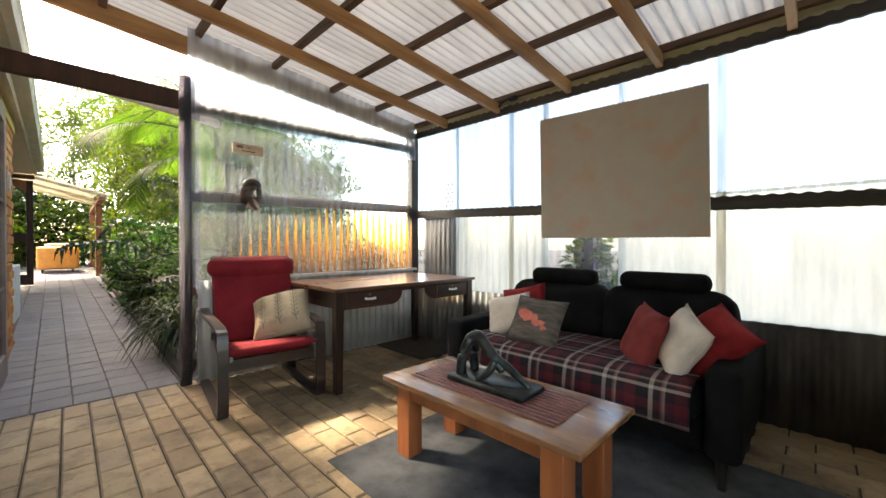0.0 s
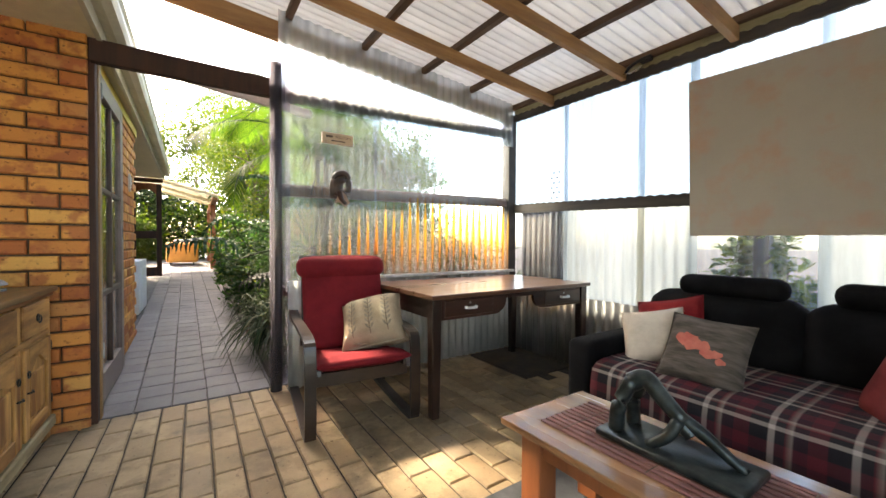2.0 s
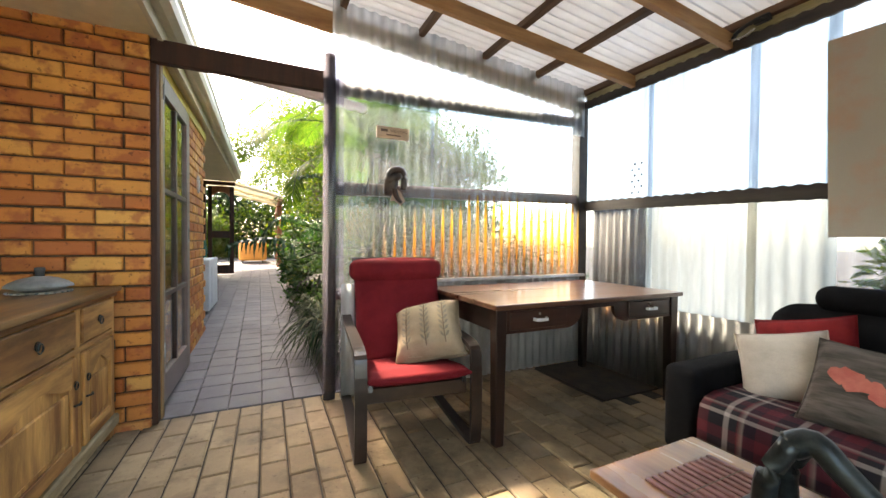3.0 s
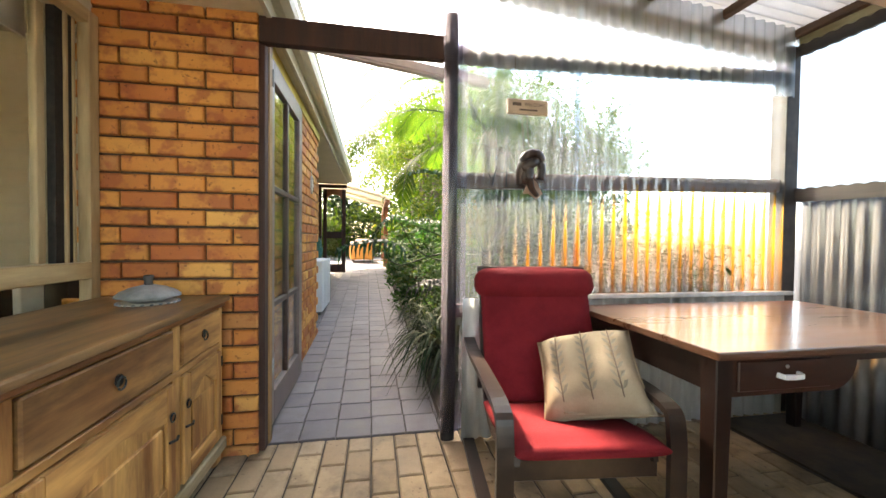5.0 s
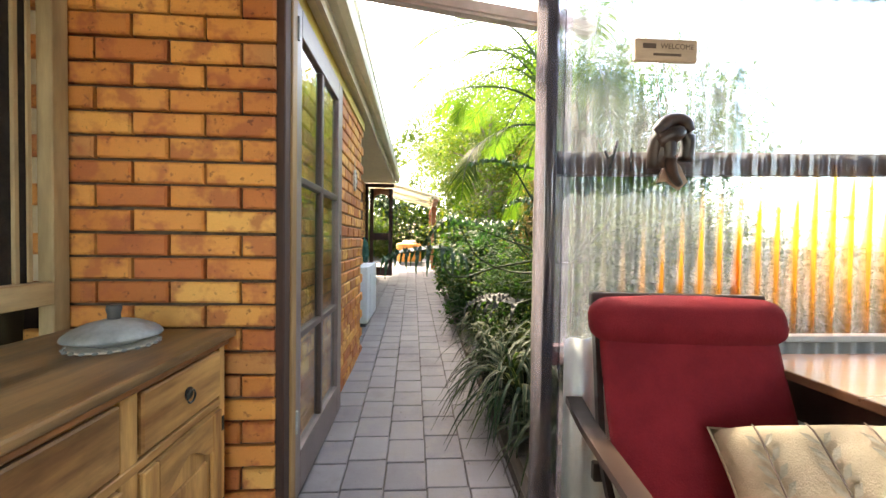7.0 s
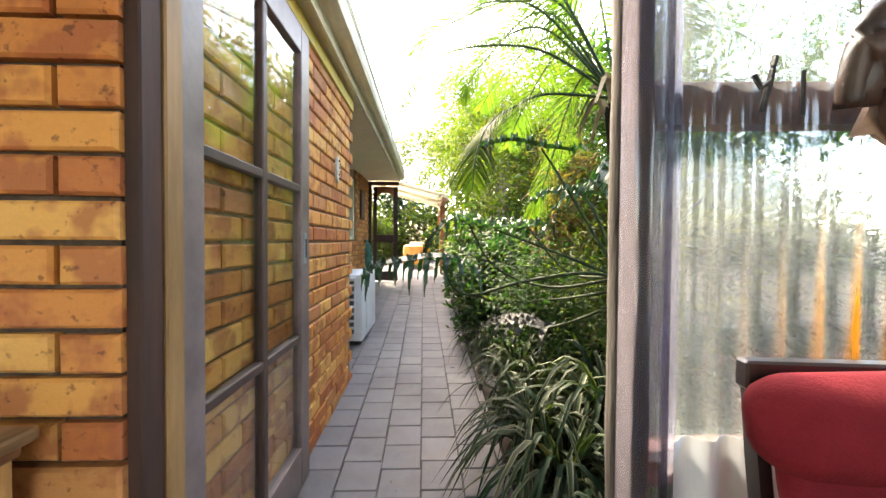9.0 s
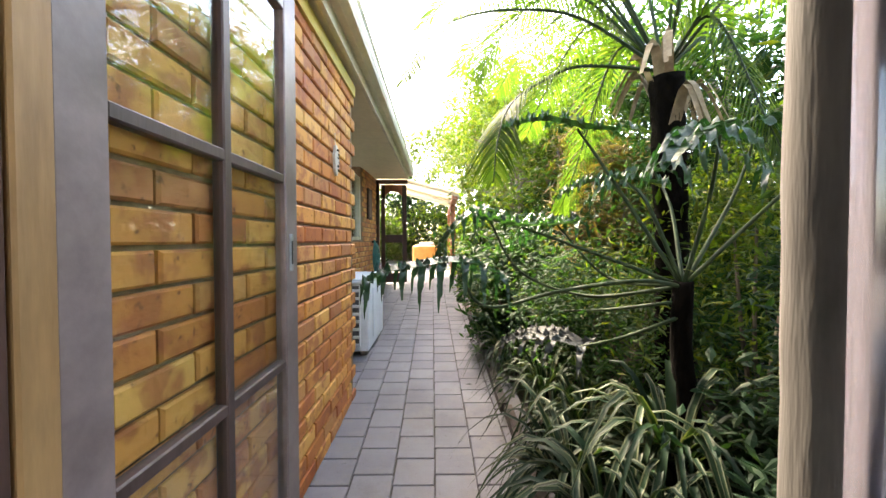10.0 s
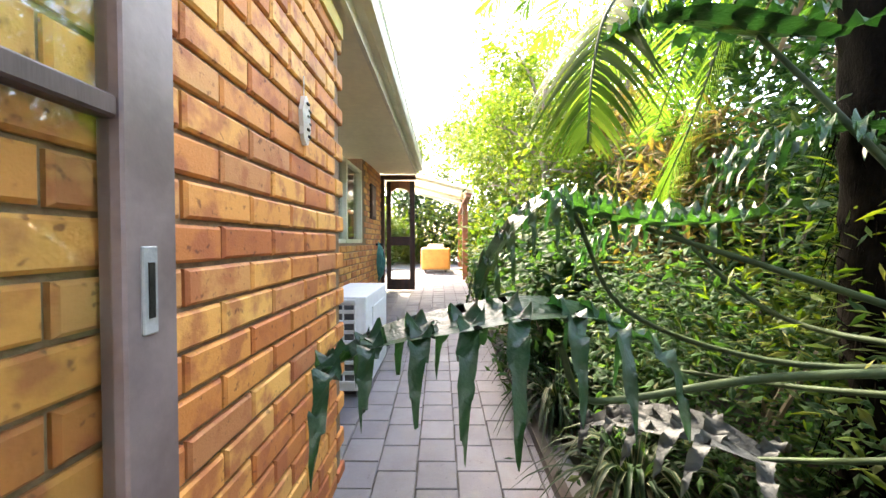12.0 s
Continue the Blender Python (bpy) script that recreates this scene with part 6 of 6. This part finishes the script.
# shrubs of the bed and behind the partition
for c, r, n, size, m, lab, lg, cl in (
    ((-5.3, 1.35, 0.55), (0.6, 0.6, 0.55), 8000, 0.04, LEAFMID, "dense green shrub in the planting bed", 2.4, 30),
    ((-6.2, 1.25, 0.5), (0.7, 0.55, 0.55), 6500, 0.044, LEAFDARK, "dark green shrub along the edging", 2.6, 30),
    ((-7.3, 1.3, 0.6), (0.8, 0.6, 0.6), 5500, 0.052, LEAFMID, "leafy shrub along the path", 2.4, 30),
    ((-8.6, 1.25, 0.75), (0.9, 0.65, 0.7), 2400, 0.10, LEAFMID, "tall leafy shrub along the path", 2.6, 30),
    ((-10.0, 1.2, 0.9), (0.9, 0.7, 0.8), 2200, 0.11, LEAFBRIGHT, "sunlit shrub near the far door", 2.6, 28),
    ((-4.9, 2.0, 0.9), (0.7, 0.7, 0.8), 8000, 0.052, LEAFBRIGHT, "bright bamboo-like shrub behind the palm", 3.6, 34),
    ((-6.0, 2.1, 1.1), (0.9, 0.7, 1.0), 9000, 0.055, LEAFMID, "dense shrub with narrow leaves", 3.6, 36),
    ((-7.4, 2.2, 1.2), (1.0, 0.8, 1.1), 7500, 0.062, LEAFMID, "dense tall shrub beside the path", 3.0, 36),
    ((-9.0, 2.2, 1.3), (1.2, 0.9, 1.2), 3400, 0.10, LEAFBRIGHT, "tall sunlit shrub with broad leaves", 3.0, 34),
    ((-3.95, 2.2, 0.45), (0.45, 0.8, 0.5), 2400, 0.07, LEAFDARK, "low dark shrub behind the partition", 2.6, 26),
    ((-4.4, 2.9, 0.4), (0.8, 0.6, 0.4), 2600, 0.08, LEAFMID, "shrub behind the partition corner", 2.6, 28),
    ((-3.75, 1.25, 0.3), (0.25, 0.35, 0.35), 1300, 0.06, LEAFDARK, "low ferny shrub beside the post", 3.0, 20),
    ((-5.6, 3.6, 0.6), (1.2, 0.8, 0.6), 2600, 0.09, LEAFMID, "hedge shrub at the back of the bed", 2.4, 32),
    ((-7.6, 3.8, 1.4), (1.6, 0.9, 1.4), 3600, 0.11, LEAFMID, "hedge shrub at the back of the bed", 2.4, 36),
    ((-10.6, 3.6, 1.5), (1.8, 1.1, 1.5), 3600, 0.12, LEAFBRIGHT, "hedge shrub at the back of the bed", 2.4, 36),
    ((-1.32, 3.35, 0.75), (0.32, 0.22, 0.4), 1500, 0.075, LEAFBRIGHT, "bright green creeper outside the plastic wall", 2.0, 18),
    ((-14.5, 1.6, 1.2), (1.2, 1.0, 1.0), 2600, 0.14, LEAFBRIGHT, "sunlit shrub beside the patio", 2.4, 30),
    ((-16.9, -0.8, 1.5), (0.8, 2.4, 1.2), 5000, 0.15, LEAFBRIGHT, "sunlit hedge behind the patio", 2.4, 50),
    ((-15.4, -1.9, 1.3), (0.6, 0.8, 0.9), 2200, 0.12, LEAFBRIGHT, "yellow-green shrub behind the glazed door", 2.6, 26),
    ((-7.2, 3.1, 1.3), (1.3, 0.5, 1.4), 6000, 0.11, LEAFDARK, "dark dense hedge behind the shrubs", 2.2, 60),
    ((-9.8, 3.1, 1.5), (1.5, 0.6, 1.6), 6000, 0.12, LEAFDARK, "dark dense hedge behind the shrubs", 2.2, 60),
    ((-6.4, 0.95, 0.75), (0.5, 0.3, 0.5), 2200, 0.075, LEAFMID, "broad-leaved bush leaning over the path", 1.9, 22),
    ((-7.9, 0.9, 0.9), (0.6, 0.32, 0.6), 2200, 0.085, LEAFMID, "broad-leaved bush leaning over the path", 1.9, 22),
    ((-4.0, 1.75, 0.7), (0.32, 0.5, 0.55), 5000, 0.05, LEAFDARK, "dark leafy shrub close behind the partition", 2.6, 28),
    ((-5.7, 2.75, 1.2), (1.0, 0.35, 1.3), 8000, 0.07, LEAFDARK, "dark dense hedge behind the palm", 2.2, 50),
    ((-6.1, 1.75, 1.5), (0.45, 0.35, 0.5), 1500, 0.11, LEAFDRY, "dry brown bamboo foliage hanging in the hedge", 5.0, 18),
    ((-7.0, 1.9, 2.0), (0.5, 0.4, 0.5), 1300, 0.10, LEAFDRY, "dry brown bamboo foliage hanging in the hedge", 5.0, 18),
    ((-12.9, 1.9, 1.6), (0.9, 0.7, 1.3), 3400, 0.12, LEAFBRIGHT, "sunlit hedge beside the patio", 2.4, 36),
    ((-18.6, -0.6, 1.7), (0.8, 3.4, 1.7), 11000, 0.17, LEAFDARK, "dark dense hedge behind the patio", 2.2, 90),
    ((-13.6, 2.5, 1.4), (1.3, 0.6, 1.4), 6000, 0.12, LEAFDARK, "dark dense hedge beside the patio", 2.2, 60),
    ((-11.6, 1.15, 0.9), (0.6, 0.3, 0.55), 2200, 0.10, LEAFMID, "broad-leaved bush at the end of the path", 2.0, 24),
    ((-16.5, 2.6, 1.9), (2.0, 1.5, 1.7), 4000, 0.16, LEAFMID, "hedge beyond the bed", 2.4, 40),
):
    shrub(c, r, n, size, m, lab, lg, cl)
for x, y, h, cr, n, size, m, lab in (
    (-6.0, 2.7, 3.0, 0.95, 5200, 0.085, LEAFMID, "slender tree with small pale green leaves"),
    (-7.6, 2.0, 3.3, 1.0, 5200, 0.085, LEAFBRIGHT, "airy tree with small sunlit leaves"),
    (-9.6, 2.6, 4.0, 1.4, 5600, 0.10, LEAFBRIGHT, "tall airy tree with sunlit leaves"),
    (-12.5, 3.2, 4.6, 1.7, 5200, 0.12, LEAFBRIGHT, "tall tree beyond the bed"),
    (-10.4, 1.5, 3.7, 1.15, 5200, 0.09, LEAFBRIGHT, "airy tree with small leaves beside the path"),
    (-13.6, 1.5, 4.4, 1.4, 7600, 0.11, LEAFBRIGHT, "tree beside the patio roof"),
    (-16.5, 4.6, 5.4, 2.2, 5200, 0.16, LEAFBRIGHT, "tall distant garden tree"),
    (-15.0, 2.7, 4.8, 1.8, 9000, 0.12, LEAFBRIGHT, "broad sunlit tree behind the patio hedge"),
    (-8.6, 1.5, 3.5, 0.95, 6000, 0.08, LEAFBRIGHT, "airy bamboo-like tree with narrow sunlit leaves"),
    (-11.4, 1.9, 4.5, 1.3, 6400, 0.10, LEAFBRIGHT, "tall sunlit tree beside the path"),
    (-20.0, 0.3, 5.8, 2.6, 9000, 0.16, LEAFBRIGHT, "distant tree behind the patio"),
):
    tree(x, y, h, cr, n, size, m, lab)

# patio at the end of the path
pergola = thing("pergola", pose(-13, 0, 0.4), "small timber pergola with sloping roof over the patio", "pergola")
for x, y in ((-12.2, 0.62), (-15.5, 0.62), (-15.5, -2.6)):
    part("post", box(x - 0.06, x + 0.06, y - 0.06, y + 0.06, 0.25, 2.04 if y > 0 else 2.9, 0.005), TABLELEG, pergola)
part("beam", box(-15.6, -10.9, 0.56, 0.68, 2.04, 2.12, 0.004), TABLELEG, pergola)
bm = bmesh.new()
vs = [bm.verts.new((x, y, 2.42 - 0.26 * (y + 0.35) + o)) for x in (-13.6, -10.75) for y in (-1.6, 0.74) for o in (0.0, 0.018)]
for f in ((0, 1, 3, 2), (4, 6, 7, 5), (0, 4, 5, 1), (2, 3, 7, 6), (0, 2, 6, 4), (1, 5, 7, 3)):
    bm.faces.new([vs[i] for i in f])
part("roof_sheet", bm, MILKYLOW, pergola, "pale translucent roof sheet")
for x in (-13.5, -12.2, -10.85):
    part("rafter", rod([(x, -1.6, 2.42 + 0.26 * 1.25 - 0.03), (x, 0.72, 2.42 - 0.26 * 1.07 - 0.03)], 0, flat=(0.04, 0.055)), CREAM, pergola)
far_chair = thing("tub_chair", pose(-13.8, -0.1, 0.395), "orange vinyl tub chair with a pale cushion on the patio", "chair")
bm = bmesh.new()
outer = []
for i in range(25):
    a = math.pi * (-0.15 + 1.3 * i / 24)
    outer.append((math.cos(a), math.sin(a)))
rows = []
for rr, z in ((0.36, 0.08), (0.40, 0.3), (0.41, 0.62), (0.33, 0.64), (0.32, 0.34)):
    rows.append([bm.verts.new((-13.8 + rr * ca * 0.95, -0.1 - rr * sa * 0.9, 0.395 + z)) for ca, sa in outer])
for a, b in zip(rows, rows[1:]):
    for i in range(24):
        bm.faces.new((a[i], a[i + 1], b[i + 1], b[i]))
part("shell", bm, ORANGE, far_chair, smooth=True)
part("front", soft_box(-14.15, -13.44, -0.42, 0.24, 0.46, 0.80, 0.05), ORANGE, far_chair, smooth=True)
part("back", soft_box(-13.5, -13.36, -0.46, 0.3, 0.47, 1.02, 0.06), ORANGE, far_chair, smooth=True)
for y in (-0.36, 0.18):
    for x in (-13.5, -14.05):
        part("foot", rod([(x, y, 0.395), (x, y, 0.49)], 0.02, 8), BLACKIRON, far_chair)
part("cushion", soft_box(-13.75, -13.6, -0.3, 0.14, 0.8, 1.12, 0.06), LINEN, far_chair, "pale cushion", True)

# dark fence behind the clear end of the back wall
fence = thing("fence", pose(-3.04, 3.22, 0), "dark grey metal fence outside the plastic wall", "fence")
part("fence_sheet", corrugated(-3.4, -2.68, lambda u, f, d: (u, 3.22 + d, -0.09 + 1.47 * f), thick=0.001), DARKIRON, fence)
part("cap", box(-3.4, -2.68, 3.2, 3.24, 1.38, 1.41), DARKIRON, fence)

# ---- bricks and pavers, piece by piece ----


def piece(l, w, h, ch, name):
    """A chamfered block, its face at z = 0 and its body below."""
    a, b = l / 2, w / 2
    v = [(x, y, z) for z, s in ((-h, 0), (-ch, 0), (0, ch)) for x, y in ((-a + s, -b + s), (a - s, -b + s), (a - s, b - s), (-a + s, b - s))]
    f = [(i + 4 * k, (i + 1) % 4 + 4 * k, (i + 1) % 4 + 4 * k + 4, i + 4 * k + 4) for k in (0, 1) for i in range(4)] + [(8, 9, 10, 11)]
    me = bpy.data.meshes.new(name)
    me.from_pydata(v, [], f)
    return me


def lay(name, me, m, parent, jitter=0.0015, turn=0.25):
    ob = new(name, me)
    ob.parent = parent
    ob.matrix_parent_inverse = LOCAL.get(parent, Matrix())
    ob.matrix_basis = m @ pose(random.uniform(-jitter, jitter), random.uniform(-jitter, jitter), random.uniform(-jitter, jitter), random.uniform(-turn, turn) * 1.5, random.uniform(-turn, turn) * 1.5, random.uniform(-turn, turn))
    return ob


def joined(name, pieces, material, parent):
    """All the far pieces in one mesh: (mesh, matrix) pairs."""
    verts, faces = [], []
    for me, m in pieces:
        b = len(verts)
        m = m @ pose(0, 0, random.uniform(-0.002, 0.002), random.uniform(-0.4, 0.4), random.uniform(-0.4, 0.4), 0)
        verts += [tuple(m @ v.co) for v in me.vertices]
        faces += [tuple(b + i for i in p.vertices) for p in me.polygons]
    out = bpy.data.meshes.new(name)
    out.from_pydata(verts, [], faces)
    out.materials.append(material)
    ob = new(name, out)
    ob.parent = parent
    ob.matrix_parent_inverse = LOCAL.get(parent, Matrix())
    ob["kind"] = "stuff"
    return ob


BL, BH, JOINT = 0.235, 0.0735, 0.0105
full, half = piece(BL, BH, 0.03, 0.0065, "brick"), piece(0.112, BH, 0.03, 0.0065, "brick")
for me in (full, half):
    me.materials.append(BRICK)
TOWARDS_X = Matrix(((0, 0, 1, 0), (1, 0, 0, 0), (0, 1, 0, 0), (0, 0, 0, 1)))
TOWARDS_Y = Matrix(((-1, 0, 0, 0), (0, 0, 1, 0), (0, 1, 0, 0), (0, 0, 0, 1)))
for k in range(-1, 26):
    z = 0.043 + COURSE * (k + 0.5)
    y = -0.268
    if k % 2 == 0:
        lay("brick", half, Matrix.Translation((-3.291, y - 0.056, z)) @ TOWARDS_X, wall_pier)
        y -= 0.112 + JOINT
    while y > -0.93:
        lay("brick", full, Matrix.Translation((-3.291, y - BL / 2, z)) @ TOWARDS_X, wall_pier)
        y -= BL + JOINT
for k in range(-1, 26):
    z = 0.043 + COURSE * (k + 0.5)
    x = -3.45 - (0.1225 if k % 2 else 0)
    while x - BL > -5.52:
        lay("brick", full, Matrix.Translation((x - BL / 2, -0.29, z)) @ TOWARDS_Y, wall_house)
        x -= BL + JOINT
    if x - 0.112 > -5.53:
        lay("brick", half, Matrix.Translation((x - 0.056, -0.29, z)) @ TOWARDS_Y, wall_house)
far_bricks = []
for k in range(0, 28):
    z = 0.043 + COURSE * (k + 0.5)
    x = -5.52 - (0.1225 if k % 2 else 0)
    while x > -10.5:
        if not (-9.25 < x - BL / 2 < -7.45 and z > 1.17):
            far_bricks.append((full, Matrix.Translation((x - BL / 2, -0.994, z)) @ TOWARDS_Y))
        x -= BL + JOINT
joined("bricks", far_bricks, BRICKFAR, wall_far)

# room floor: running bond, long side away from the house corner
pv = piece(0.237, 0.1145, 0.04, 0.006, "paver")
pv.materials.append(PAVER)
hv = piece(0.129, 0.1145, 0.04, 0.006, "paver")
hv.materials.append(PAVER)
rest = []
for j in range(33):
    y = -0.9865 + 0.1225 * j
    spots = []
    x = -3.372
    if j % 2 == 0:
        spots.append((x + 0.065, hv))
        x += 0.137
    while x < 0.98:
        spots.append((x + 0.1185, pv))
        x += 0.245
    for xc, me in spots:
        m = Matrix.Translation((xc, y, -0.002))
        if xc < -1.45 and -0.4 < y < 1.5:
            lay("paver", me, m, floor_room, 0.001, 0.3)
        elif not (-3.2 < xc < -2.5 and 2.38 < y < 2.95):
            rest.append((me, m))
joined("pavers", rest, PAVERFAR, floor_room)
# path: square grey pavers in lengthwise strips
ppvs = [piece(length - 0.0065, 0.188, 0.035, 0.003, "paver") for length in (0.2, 0.2125)]
for me in ppvs:
    me.materials.append(PATHPAVER)
tilt = Matrix.Rotation(math.atan(0.038), 4, "Y")
far_path = []
for j in range(10):
    pitch = (0.2, 0.2125)[j % 2]
    for i in range(int(10.7 / pitch)):
        x = -3.385 - pitch * (i + 0.5)
        y = -0.217 + 0.194 * (j - 4) + 0.02 * (x + 5.0)
        if y < -0.42 and x > -5.6:
            continue
        m = Matrix.Translation((x, y, rise(x))) @ tilt
        if x > -8.2 and y > -0.42:
            lay("paver", ppvs[j % 2], m, pavement, 0.0008, 0.15)
        else:
            far_path.append((ppvs[j % 2], m))
joined("pavers", far_path, PATHFAR, pavement)
